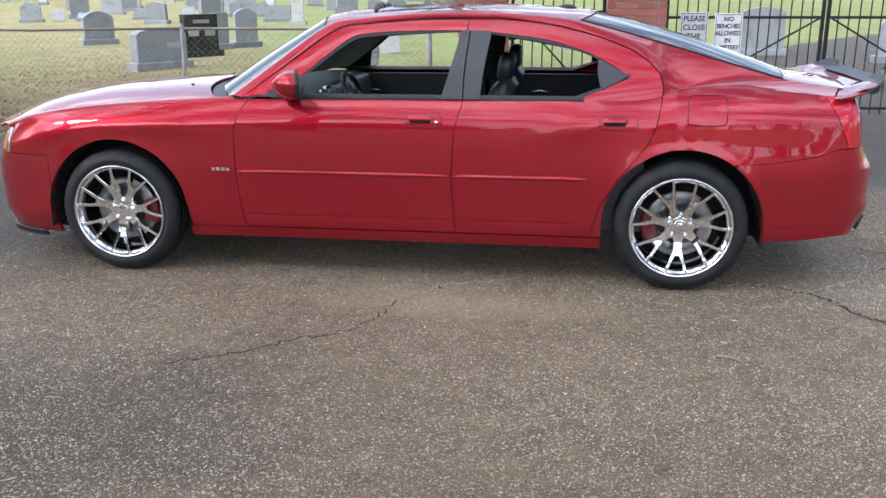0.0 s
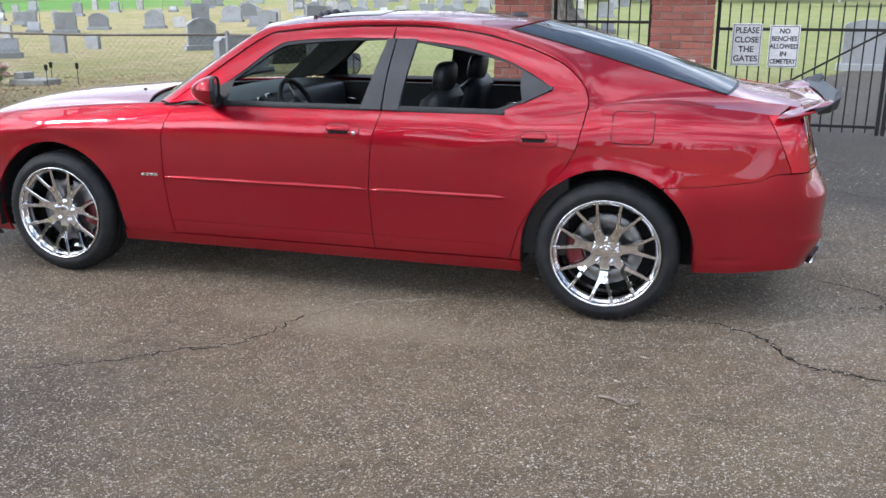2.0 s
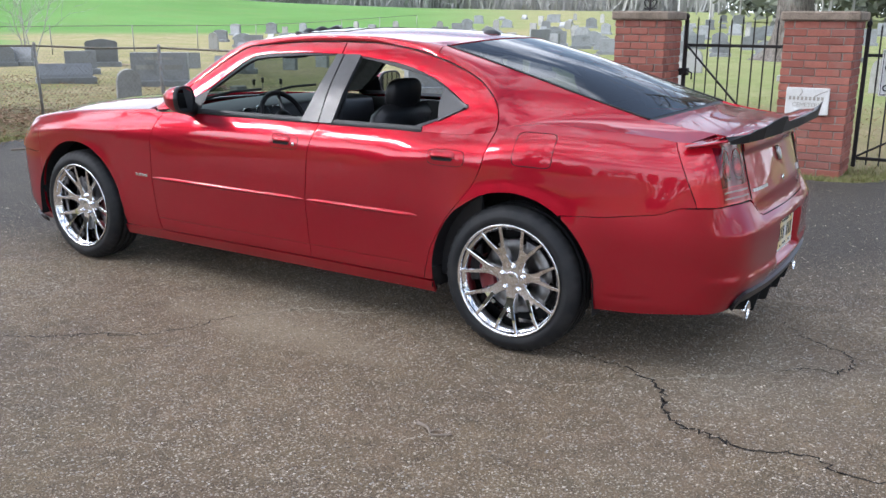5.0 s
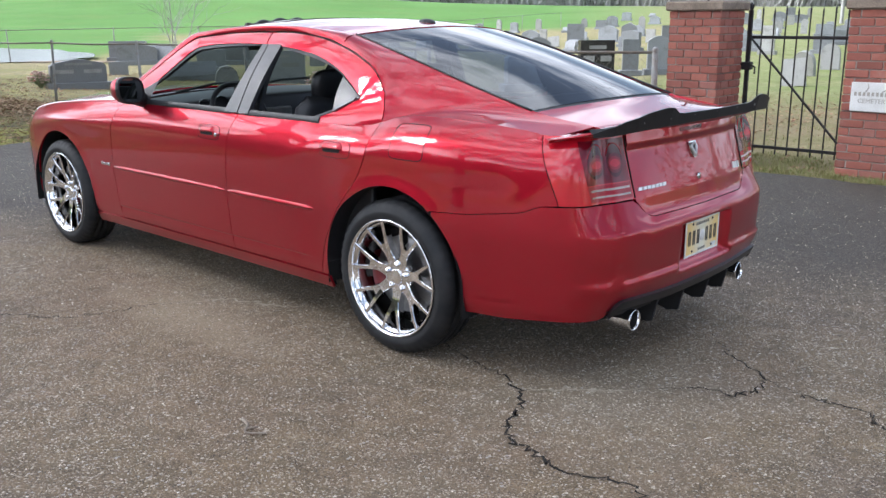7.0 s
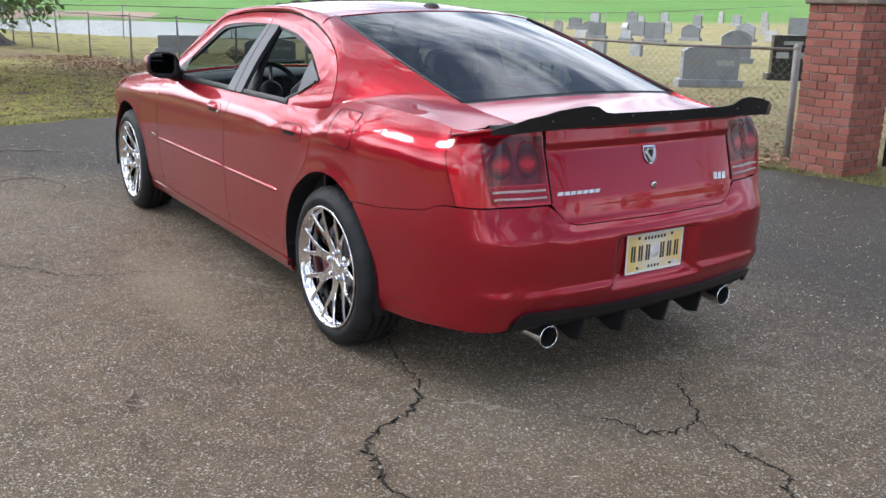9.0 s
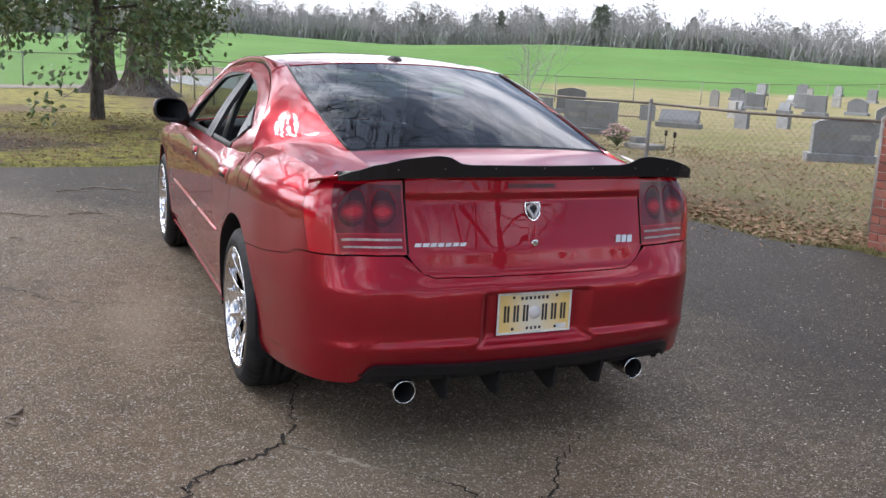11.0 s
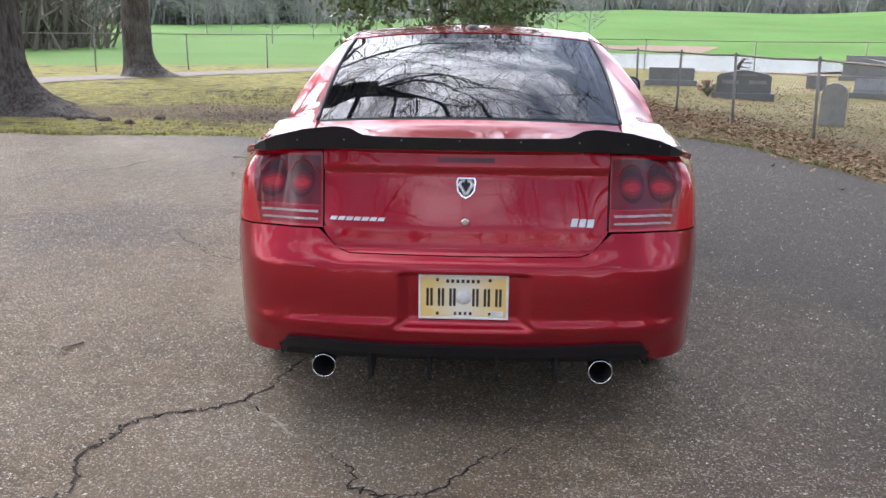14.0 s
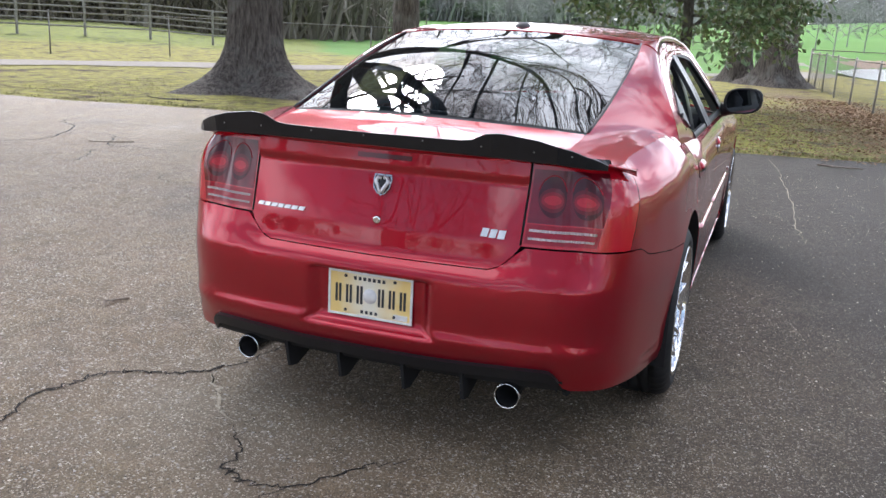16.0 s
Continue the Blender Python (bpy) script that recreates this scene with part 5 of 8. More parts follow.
# lower body: doors, wings, quarter panels, sills
for side in (-1, 1):
    # front wing
    xs = sorted(set([-2.235 + 0.03 * k for k in range(9)] + [HUB_F - ARCH * math.cos(a) for a in np.linspace(0.02, math.pi - 0.02, 26)] + [-1.14 + 0.04 * k for k in range(8)]))
    xl, xr = -2.235, -0.855
    us = [(x - xl) / (xr - xl) for x in xs if xl <= x <= xr - 0.01] + [1.0]
    low = lambda s: (lambda x: 0.665 if x < HUB_F - ARCH + 0.002 else max(arch_z(x, HUB_F, SILL), SILL))(x_of_s(s))
    part("wing", panel(lambda z: s_of_x(xl), edge(DOOR_F, -GAP), low, side_top, side, us=us, nv=16), PAINT, car)
    # doors
    fd = part("front_door", panel(edge(DOOR_F, GAP), edge(DOOR_M, -GAP), lambda s: SILL + 0.004, side_top, side, 26, vs=DOOR_VS), PAINT, car)
    rd = part("rear_door", panel(edge(DOOR_M, GAP), edge(DOOR_R, -GAP), lambda s: SILL + 0.004, side_top, side, 22, vs=DOOR_VS), PAINT, car)
    # quarter panel: a sliver behind the door, then the fields above and behind the arch
    rows = []
    for k in range(13):
        z = SILL + 0.004 + (0.656 - SILL - 0.004) * k / 12
        a = table(z, DOOR_R) + GAP
        b = HUB_R - (math.sqrt(max(0, ARCH ** 2 - (z - HUB_Z) ** 2)) if z > HUB_Z else ARCH)
        rows.append([skin(s_of_x(a + (b - a) * j / 3), z, side) for j in range(4)])
    sliver = grid(rows, 0, (1.0, 0, 0.5))
    lamp_edge = [(0.74, 2.372), (0.78, 2.375), (1.0, 2.285), (1.05, 2.27)]
    split = [(1.2, 0.66), (1.30, 0.66), (1.80, 0.692), (2.0, 0.703), (2.24, 0.735), (2.30, 0.765), (2.37, 0.77)]
    XB = 1.803
    over = lambda s: max(0.656, arch_z(x_of_s(s), HUB_R, 0))
    behind = lambda s: arch_z(XB, HUB_R, 0) if x_of_s(s) < XB + 0.0004 else table(x_of_s(s), split) + 0.001
    field = Bag()
    field.add(*panel(edge(DOOR_R, GAP), lambda z: s_of_x(HUB_R), over, side_top, side, 20, 24, lip=0))
    field.add(*panel(lambda z: s_of_x(HUB_R), lambda z: s_of_x(XB), over, side_top, side, 12, 24, lip=0))
    field.add(*panel(lambda z: s_of_x(XB), edge(lamp_edge, -0.002), behind, side_top, side, us=[0, 0.002] + [k / 18 for k in range(1, 19)], nv=24, lip=0))
    field.add(*sliver)
    part("quarter_panel", weld(field.vf), PAINT, car)
    # sill
    part("sill", panel(lambda z: s_of_x(HUB_F + ARCH), lambda z: s_of_x(HUB_R - ARCH), lambda s: 0.221, lambda s: SILL - 0.004, side, 30, 6, push=0.006), PAINT, car)
    # dark shell under the panels, with open wheel arches
    for x0, x1 in ((-2.3, HUB_F - ARCH - 0.005), (HUB_F + ARCH + 0.005, HUB_R - ARCH - 0.005), (HUB_R + ARCH + 0.005, 2.33)):
        part("inner_shell", panel(lambda z: s_of_x(x0), lambda z: s_of_x(x1), lambda s: 0.228 if abs(x0) < 1.5 else 0.31, lambda s: side_top(s) - 0.04, side, 16, 6, 0, push=-0.022), UNDER, car)
    for hx in (HUB_F, HUB_R):
        rows = []
        for a in np.linspace(0, math.pi, 25):
            rows.append([Vector((hx - (ARCH + 0.004) * math.cos(a), side * y, HUB_Z + (ARCH + 0.004) * math.sin(a) - (0.10 if math.sin(a) < 0.01 else 0))) for y in (0.92 if abs(math.cos(a)) > 0.9 else 0.915, 0.80, 0.60)])
        part("wheel_liner", grid(rows), UNDER, car)
        part("inner_wing", box(hx - 0.44, hx + 0.44, min(side * 0.58, side * 0.61), max(side * 0.58, side * 0.61), 0.24, 0.80), UNDER, car, "", False)
        rows = []
        for a in np.linspace(0, math.pi, 25):
            rows.append([skin(s_of_x(hx - (ARCH + 0.002) * math.cos(a)), HUB_Z + (ARCH + 0.002) * math.sin(a), side, p) for p in (-0.002, -0.03, -0.12)])
        part("arch_lip", grid(rows), BLACK, car)
    # rub strips along the doors
    for door, x0, x1 in ((fd, -0.836, 0.33), (rd, 0.362, 1.06)):
        pts = [skin(s_of_x(x0 + (x1 - x0) * k / 24), 0.602, side, 0.006) for k in range(25)]
        bag = Bag()
        rows = []
        for i, p in enumerate(pts):
            k = min(1, i / 1.5, (24 - i) / 1.5)
            k = 0.25 + 0.75 * k
            rows.append([p + Vector((0, side * o * k - 0.004 * side, h * k)) for o, h in ((-0.006, 0.013), (0.007, 0.009), (0.009, 0.0), (0.005, -0.010), (-0.006, -0.013))])
        part("rub_strip", grid(rows, 0, (0, 0, 0.6)), PAINT, door)
    # recessed handles
    for door, x0 in ((fd, 0.105), (rd, 1.115)):
        xc, zc = x0 + 0.095, 0.895

        def oval(w, h, n=40):
            """A rounded rectangle about the handle's middle."""
            return [(math.copysign(abs(math.cos(q)) ** 0.45, math.cos(q)) * w, math.copysign(abs(math.sin(q)) ** 0.45, math.sin(q)) * h) for q in [2 * math.pi * k / n for k in range(n + 1)]]

        rows = [[skin(s_of_x(xc + px_ * t), zc + pz * t, side, 0.0012 - 0.0004 * t) for px_, pz in oval(0.096, 0.036)] for t in (0.02, 0.35, 0.7, 0.95, 1.0)]
        part("handle_plate", grid(rows, 0, (xc, 0, zc)), PAINT, door)
        part("handle_seam", tube([skin(s_of_x(xc + px_), zc + pz, side, 0.0) for px_, pz in oval(0.097, 0.037)], 0.0016, 4, False), UNDER, door, "thin dark seam")
        xg = x0 + 0.077
        # flat dark oval stands in for the shaded red cup under the grip
        rows = [[skin(s_of_x(xg + px_ * t), zc - 0.004 + pz * t, side, 0.0022) for px_, pz in oval(0.056, 0.0115)] for t in (0.02, 0.5, 1.0)]
        part("handle_recess", grid(rows, 0, (xg, 0, zc)), UNDER, door, "dark oval painting the shade in the red cup under the grip")
        rows = []
        for k in range(17):
            u = -1 + k / 8
            w = (1 - abs(u) ** 5) ** 0.5
            rows.append([skin(s_of_x(xg + 0.066 * u), zc + h * (0.4 + 0.6 * w), side, 0.002 + o * w) for h, o in ((0.034, 0.0), (0.030, 0.005), (0.021, 0.011), (0.010, 0.0135), (0.003, 0.012), (0.001, 0.006), (0.003, 0.001))])
        part("door_handle", grid(rows, 0, (xg, 0, zc)), PAINT, door)
    key = skin(s_of_x(0.268), 0.886, side, 0.002)
    part("lock", lathe([(0.011, 0), (0.011, 0.004), (0.008, 0.006), (0.001, 0.006)], 14, Matrix.Translation(key) @ pose(0, 0, 0, 90 * -side, 0, 0)), CHROME, fd, "chrome key lock")
    # badge on the wing: plain chrome bars
    for k in range(4):
        x = -0.985 + 0.027 * k
        p = [skin(s_of_x(x), 0.606, side, 0.003), skin(s_of_x(x + 0.021), 0.622, side, 0.003)]
        part("badge", box(p[0].x, p[1].x, min(p[0].y, p[0].y + side * 0.003), max(p[0].y, p[0].y + side * 0.003), 0.604, 0.620, 0.001), CHROME, car, "plain chrome badge bar", False)
    # cabin side: door frames in body colour
    F = lambda pts, o=0.0: [(x, yt(z) + o, z) for x, z in pts]
    G = lambda x, z, o=0.0: Vector((x, flank(x, z) + o, z))
    w1 = [(-0.62, 1.025), (-0.45, 1.14), (-0.25, 1.295), (-0.13, 1.33), (0.14, 1.345), (0.40, 1.345)]
    d1 = [(-0.80, 1.003), (-0.57, 1.165), (-0.32, 1.340), (-0.16, 1.375), (0.14, 1.397), (0.405, 1.402)]
    w2 = [(0.41, 1.345), (0.56, 1.335), (0.81, 1.305), (1.0, 1.255), (1.13, 1.20), (1.25, 1.125), (1.19, 1.085), (1.02, 1.02), (0.98, 1.001)]
    d2 = [(0.412, 1.402), (0.63, 1.397), (0.88, 1.366), (1.12, 1.305), (1.29, 1.238), (1.395, 1.155), (1.428, 1.09), (1.432, 1.052), (1.427, 1.026)]
    part("window_frame", flip(strip(F(w1), F(d1), 4, (0, 0.002, 0.001), lip=0.012, toward=(0, 0, 1.0)), side), PAINT, fd)
    a, b = spline([(x, z, 0) for x, z in w2], 6), spline([(x, z, 0) for x, z in d2], 6)
    rows = []
    for i, (p, q) in enumerate(zip(a, b)):
        row = []
        for k in range(9):
            m = p.lerp(q, k / 8)
            m.y = max(m.y, table(m.x, ZT))
            if i == len(a) - 1:
                m.y = table(m.x, ZT)
            row.append(G(m.x, m.y, 0.0025 * 4 * (k / 8) * (1 - k / 8) * (1 - smooth01(i / len(a), 0.45, 0.7))))
        rows.append(row)
    part("window_frame", flip(grid(rows, 0.010, (0.5, 0, 1.0)), side), PAINT, rd)
    # black seals round the openings
    for door, w, c in ((fd, w1, (-0.05, 1.12)), (rd, w2, (0.75, 1.15))):
        inn = []
        for x, z in w:
            q = Vector((c[0] - x, c[1] - z)).normalized() * 0.020
            inn.append((x + q.x, z + q.y))
        part("window_seal", flip(strip(F(w, -0.004), F(inn, -0.010), 2, lip=0.02, toward=(c[0], 0, 1.0)), side), BLACK, door)
    for door, x0, x1 in ((fd, -0.64, 0.34), (rd, 0.46, 1.035)):
        part("belt_moulding", flip(strip([(x0 + (x1 - x0) * k / 4, yt(1.0) - 0.006, 0.996) for k in range(5)], [(x0 + (x1 - x0) * k / 4, yt(1.02) - 0.006, 1.024) for k in range(5)], 3, (0, 0.004, 0), lip=0.03, toward=(0, 0, 1)), side), BLACK, door)
    part("frame_lining", flip(strip(F(w1, -0.022), F(d1, -0.035), 2, toward=(0, 2, 1.0)), side), HEADCLOTH, fd, "grey frame lining")
    part("frame_lining", flip(strip(F(w2[:6], -0.022), F(d2[:6], -0.035), 2, toward=(0, 2, 1.0)), side), HEADCLOTH, rd, "grey frame lining")
    # wide satin pillar between the doors
    part("pillar_trim", flip(strip([(0.285, yt(1.005) + 0.003, 1.005), (0.33, yt(1.17) + 0.004, 1.17), (0.375, yt(1.345) + 0.003, 1.345)], [(0.398, yt(1.005) + 0.003, 1.005), (0.402, yt(1.17) + 0.004, 1.17), (0.418, yt(1.345) + 0.003, 1.345)], 3, lip=0.02, toward=(0, 0, 1)), side), SATIN, fd)
    part("pillar_trim", flip(strip([(0.406, yt(1.005) + 0.003, 1.005), (0.41, yt(1.17) + 0.004, 1.17), (0.426, yt(1.345) + 0.003, 1.345)], [(0.490, yt(1.005) + 0.003, 1.005), (0.508, yt(1.17) + 0.004, 1.17), (0.535, yt(1.345) + 0.003, 1.345)], 3, lip=0.02, toward=(0, 0, 1)), side), SATIN, rd)
    part("quarter_trim", flip(strip([(1.10, yt(1.208) + 0.004, 1.208), (1.10, yt(1.13) + 0.004, 1.13), (1.12, yt(1.056) + 0.004, 1.056)], [(1.256, yt(1.128) + 0.004, 1.131), (1.262, yt(1.125) + 0.004, 1.125), (1.25, yt(1.12) + 0.004, 1.12)], 4, lip=0.012, toward=(1, 0, 1)), side), SATIN, rd)
    # roof rail from the windscreen foot to the rear window
    D = [(-0.81, yt(1.0) - 0.002, 1.0), (-0.575, yt(1.172), 1.172), (-0.325, yt(1.348), 1.348), (-0.165, yt(1.383), 1.383), (0.14, yt(1.405), 1.405), (0.405, yt(1.41), 1.41), (0.63, yt(1.405), 1.405), (0.88, yt(1.375), 1.375), (1.0, yt(1.347), 1.347)]
    R = [(-0.91, 0.80, 0.995), (-0.67, 0.715, 1.17), (-0.39, 0.605, 1.368), (-0.2, 0.592, 1.405), (0.14, 0.587, 1.43), (0.405, 0.585, 1.435), (0.63, 0.582, 1.43), (0.88, 0.578, 1.412), (1.0, 0.576, 1.397)]
    part("rail_lining", flip(strip([(x + 0.01, y - 0.03, z - 0.02) for x, y, z in D], [(x - 0.035, y - 0.022, z - 0.022) for x, y, z in R], 2), side), HEADCLOTH, car, "grey pillar lining")
    part("roof_rail", flip(strip(D, R, 5, (0, 0.012, 0.012), lip=0.010, toward=(0, 0, 0.9)), side), PAINT, car)
    # rear pillar flowing into the shoulder
    lead = spline([(1.0, 1.347, 0), (1.12, 1.313, 0), (1.29, 1.245, 0), (1.40, 1.158, 0), (1.434, 1.09, 0), (1.438, 1.052, 0), (1.434, table(1.434, ZT), 0)], 6)
    a = [G(p.x, p.y) for p in lead] + [skin(s_of_x(x), table(x, ZT), 1) for x in (1.46, 1.49, 1.53, 1.58, 1.64, 1.70, 1.76, 1.82, 1.88, 1.94, 2.0, 2.06, 2.12, 2.18, 2.24, 2.29, 2.32)]
    B = [(1.0, 0.576, 1.397), (1.22, 0.590, 1.34), (1.5, 0.597, 1.262), (1.68, 0.597, 1.208), (1.82, 0.594, 1.168), (1.95, 0.590, 1.13), (2.08, 0.583, 1.095), (2.2, 0.575, 1.073), (2.36, 0.563, 1.052)]
    bl = spline(B, 12)
    bs = np.concatenate([[0], np.cumsum([(q - p).length for p, q in zip(bl, bl[1:])])])
    rows = []
    for i, p in enumerate(a):
        f = i / (len(a) - 1)
        w = bs[-1] * (f ** 1.15)
        q = Vector([float(np.interp(w, bs, [c[j] for c in bl])) for j in range(3)])
        t = smooth01(p.x, 1.36, 1.50)
        hollow = -0.005 * smooth01(p.x, 1.40, 1.66) * (1 - 0.8 * smooth01(p.x, 1.9, 2.25))
        rows.append([p.lerp(q, k / 14) + Vector((0, 0.010 * (1 - t) + hollow * 0.5, 0.008 * (1 - t) + hollow)) * (4 * (k / 14) * (1 - k / 14)) for k in range(15)])
    part("rear_pillar", flip(grid(rows, 0.010, (1.5, 0, 0.6)), side), PAINT, car)
    # top of the wing up to the bonnet's edge
    A = [tuple(skin(s_of_x(x), table(x, ZT), 1)) for x in (-2.30, -2.1, -1.8, -1.5, -1.2, -0.85)]
    B = [(-2.33, 0.69, 0.812), (-2.1, 0.748, 0.882), (-1.8, 0.775, 0.93), (-1.5, 0.787, 0.956), (-1.2, 0.795, 0.976), (-0.90, 0.80, 0.992)]
    part("wing_top", flip(strip(A, B, 4, (0, 0.010, 0.012), lip=0.008, toward=(-1.5, 0, 0.5)), side), PAINT, car)
    # fuel flap on the driver's side only
    if side < 0:
        ring = [(math.copysign(abs(math.cos(q)) ** 0.28, math.cos(q)) * 0.097, math.copysign(abs(math.sin(q)) ** 0.28, math.sin(q)) * 0.072) for q in [2 * math.pi * k / 56 for k in range(57)]]
        spot = lambda px_, pz, o: skin(s_of_x(1.655 + px_ + 0.04 * pz), 0.962 + pz, side, o)
        rows = [[spot(px_ * t, pz * t, 0.0008) for px_, pz in ring] for t in (0.02, 0.25, 0.5, 0.75, 0.985)]
        part("fuel_flap", grid(rows, 0, (1.65, 0, 0.9)), PAINT, car)
        part("flap_gap", tube([spot(px_, pz, 0.0) for px_, pz in ring], 0.0026, 4, False), UNDER, car, "dark gap round the flap")
    # front lamp at the corner
    part("headlamp", panel(lambda z: s_of_x(-2.50), lambda z: s_of_x(-2.245), lambda s: 0.665, lambda s: min(0.80, side_top(s) + 0.02), side, 14, 6, push=0.002), LAMP_CLEAR, car, "clear headlamp lens")
    part("turn_lamp", panel(lambda z: s_of_x(-2.36), lambda z: s_of_x(-2.275), lambda s: 0.675, lambda s: 0.77, side, 8, 4, push=0.006), AMBER, car, "amber side lens")

# bumpers
s0, s1 = s_of_x(1.805), 2 * SMAX - s_of_x(1.805)
fold = lambda s: s if s <= SMAX else 2 * SMAX - s


def bump_top(s):
    s = fold(s)
    x, y = x_of_s(s), float(np.interp(s, PS, PY))
    if x < 2.37:
        return table(x, [(1.80, 0.692), (2.0, 0.703), (2.24, 0.735), (2.30, 0.765), (2.37, 0.768)]) - GAP
    return table(y, [(0.0, 0.690), (0.40, 0.692), (0.44, 0.704), (0.475, 0.738), (0.505, 0.768), (0.9, 0.769)]) - GAP


def bump_low(s):
    s = fold(s)
    x, y = x_of_s(s), float(np.interp(s, PS, PY))
    if x < HUB_R + ARCH - 0.001:
        return arch_z(x, HUB_R, 0.285)
    return 0.285 + 0.02 * smooth01(x, 2.1, 2.4) + 0.072 * (1 - smooth01(y, 0.615, 0.70)) * smooth01(x, 2.3, 2.4) - 0.012 * (1 - smooth01(y, 0.2, 0.6)) * smooth01(x, 2.3, 2.4)


marks = [s_of_x(HUB_R + ARCH * math.cos(a)) for a in np.linspace(0.9, 0.02, 10)]
half = marks + list(np.linspace(s_of_x(1.985), s_of_x(2.42), 16)) + list(np.linspace(s_of_x(2.44), s_rear(0.34), 18)) + list(np.linspace(s_rear(0.33), s_rear(0.16), 18)) + list(np.linspace(s_rear(0.13), SMAX, 5))
full = half + [2 * SMAX - s for s in half[-2::-1]]
vs = [k / 44 for k in range(45)]
part("rear_bumper", panel(lambda z: full[0], lambda z: full[-1], bump_low, bump_top, -1, us=[(s - full[0]) / (full[-1] - full[0]) for s in full], vs=vs), PAINT, car)
f0 = s_of_x(HUB_F - ARCH)
part("front_bumper", panel(lambda z: -f0, lambda z: f0, lambda s: 0.20 + 0.03 * smooth01(-abs(s), -0.9, -0.5), lambda s: 0.66, 1, 60, 14), PAINT, car)
part("front_splitter", panel(lambda z: -f0 * 0.9, lambda z: f0 * 0.9, lambda s: 0.165, lambda s: 0.20, 1, 50, 2, push=0.02), BLACK, car, "black lower lip")
part("grille", panel(lambda z: -s_of_x(-2.50), lambda z: s_of_x(-2.50), lambda s: 0.665, lambda s: 0.80, 1, 20, 6, push=0.004), GLOSSBLACK, car, "dark front grille")

# bonnet, cowl, windscreen, roof, rear window, boot
hood = part("bonnet", crossed([(-2.37, 0.675, 0.802, -0.14, 0.030), (-2.1, 0.742, 0.884, -0.14, 0.040), (-1.8, 0.769, 0.932, -0.15, 0.042), (-1.5, 0.781, 0.958, -0.16, 0.040), (-1.2, 0.789, 0.978, -0.19, 0.036), (-0.985, 0.793, 0.989, -0.235, 0.030)]), PAINT, car)
part("cowl", crossed([(-0.975, 0.79, 0.972, -0.235, 0.030), (-0.90, 0.79, 0.972, -0.225, 0.032)], per=2), BLACK, car, "black plastic cowl under the windscreen")
for y in (-0.30, 0.28):
    part("wiper", Bag().add(*tube([(-1.10, y, 1.0), (-1.03, y + 0.25, 1.045), (-0.99, y + 0.48, 1.050)], 0.009, 5)).vf, BLACK, car, "black wiper arm")
for y in (-0.35, 0.35):
    part("washer_jet", lathe([(0.012, 0), (0.010, 0.012), (0.001, 0.016)], 8, pose(-1.30, y, 1.003)), BLACK, car)
part("windscreen", crossed([(-0.905, 0.795, 0.998, -0.225, 0.030), (-0.66, 0.712, 1.172, -0.165, 0.045), (-0.395, 0.602, 1.366, -0.09, 0.045)], lip=0.0), FRONT_GLASS, car, "clear windscreen")
roof = part("roof", crossed([(-0.385, 0.602, 1.371, -0.085, 0.045), (-0.2, 0.589, 1.405, -0.05, 0.043), (0.14, 0.584, 1.43, 0, 0.040), (0.405, 0.582, 1.435, 0.03, 0.038), (0.63, 0.579, 1.43, 0.06, 0.036), (0.88, 0.575, 1.412, 0.09, 0.034), (1.0, 0.573, 1.397, 0.105, 0.034)]), PAINT, car)
part("rear_window", crossed([(1.012, 0.573, 1.391, 0.105, 0.034), (1.22, 0.586, 1.335, 0.10, 0.042), (1.5, 0.593, 1.258, 0.09, 0.046), (1.82, 0.590, 1.163, 0.08, 0.040), (2.06, 0.580, 1.096, 0.07, 0.026)], lip=0.0), REAR_GLASS, car, "dark tinted rear window")
part("window_gasket", crossed([(1.002, 0.577, 1.390, 0.105, 0.034), (1.016, 0.577, 1.386, 0.105, 0.034)], lip=0, per=1), BLACK, car)
for side in (-1, 1):
    edge_line = spline([(1.005, 0.5755 * side, 1.397), (1.22, 0.590 * side, 1.341), (1.5, 0.597 * side, 1.263), (1.82, 0.594 * side, 1.168), (2.07, 0.584 * side, 1.098)], 5)
    part("window_gasket", tube(edge_line, 0.0055, 5), BLACK, car)
part("window_gasket", crossed([(2.055, 0.582, 1.095, 0.07, 0.026), (2.078, 0.583, 1.086, 0.07, 0.022)], lip=0, per=1), BLACK, car)
# tilted sunroof pane and its wind deflector
part("sunroof", crossed([(-0.12, 0.40, 1.441, 0.0, 0.020), (0.05, 0.40, 1.452, 0.0, 0.019), (0.24, 0.40, 1.459, 0.0, 0.018)], lip=0.008, per=3), GLOSSBLACK, roof, "dark glass sunroof pane")
part("deflector", tube([(-0.20 + 0.05 * (abs(y) / 0.38) ** 2, y, 1.462 - 0.03 * (abs(y) / 0.38) ** 2 + 0.007 * math.sin(y * 45)) for y in np.linspace(-0.38, 0.38, 61)], 0.014, 6), BLACK, roof, "black sunroof wind deflector")
part("aerial", lathe([(0.048, -0.01), (0.046, 0.006), (0.036, 0.018), (0.02, 0.026), (0.001, 0.028)], 18, pose(0.93, 0, 1.441) @ Matrix.Diagonal((1.25, 0.85, 1, 1))), BLACK, roof, "black roof aerial dome")

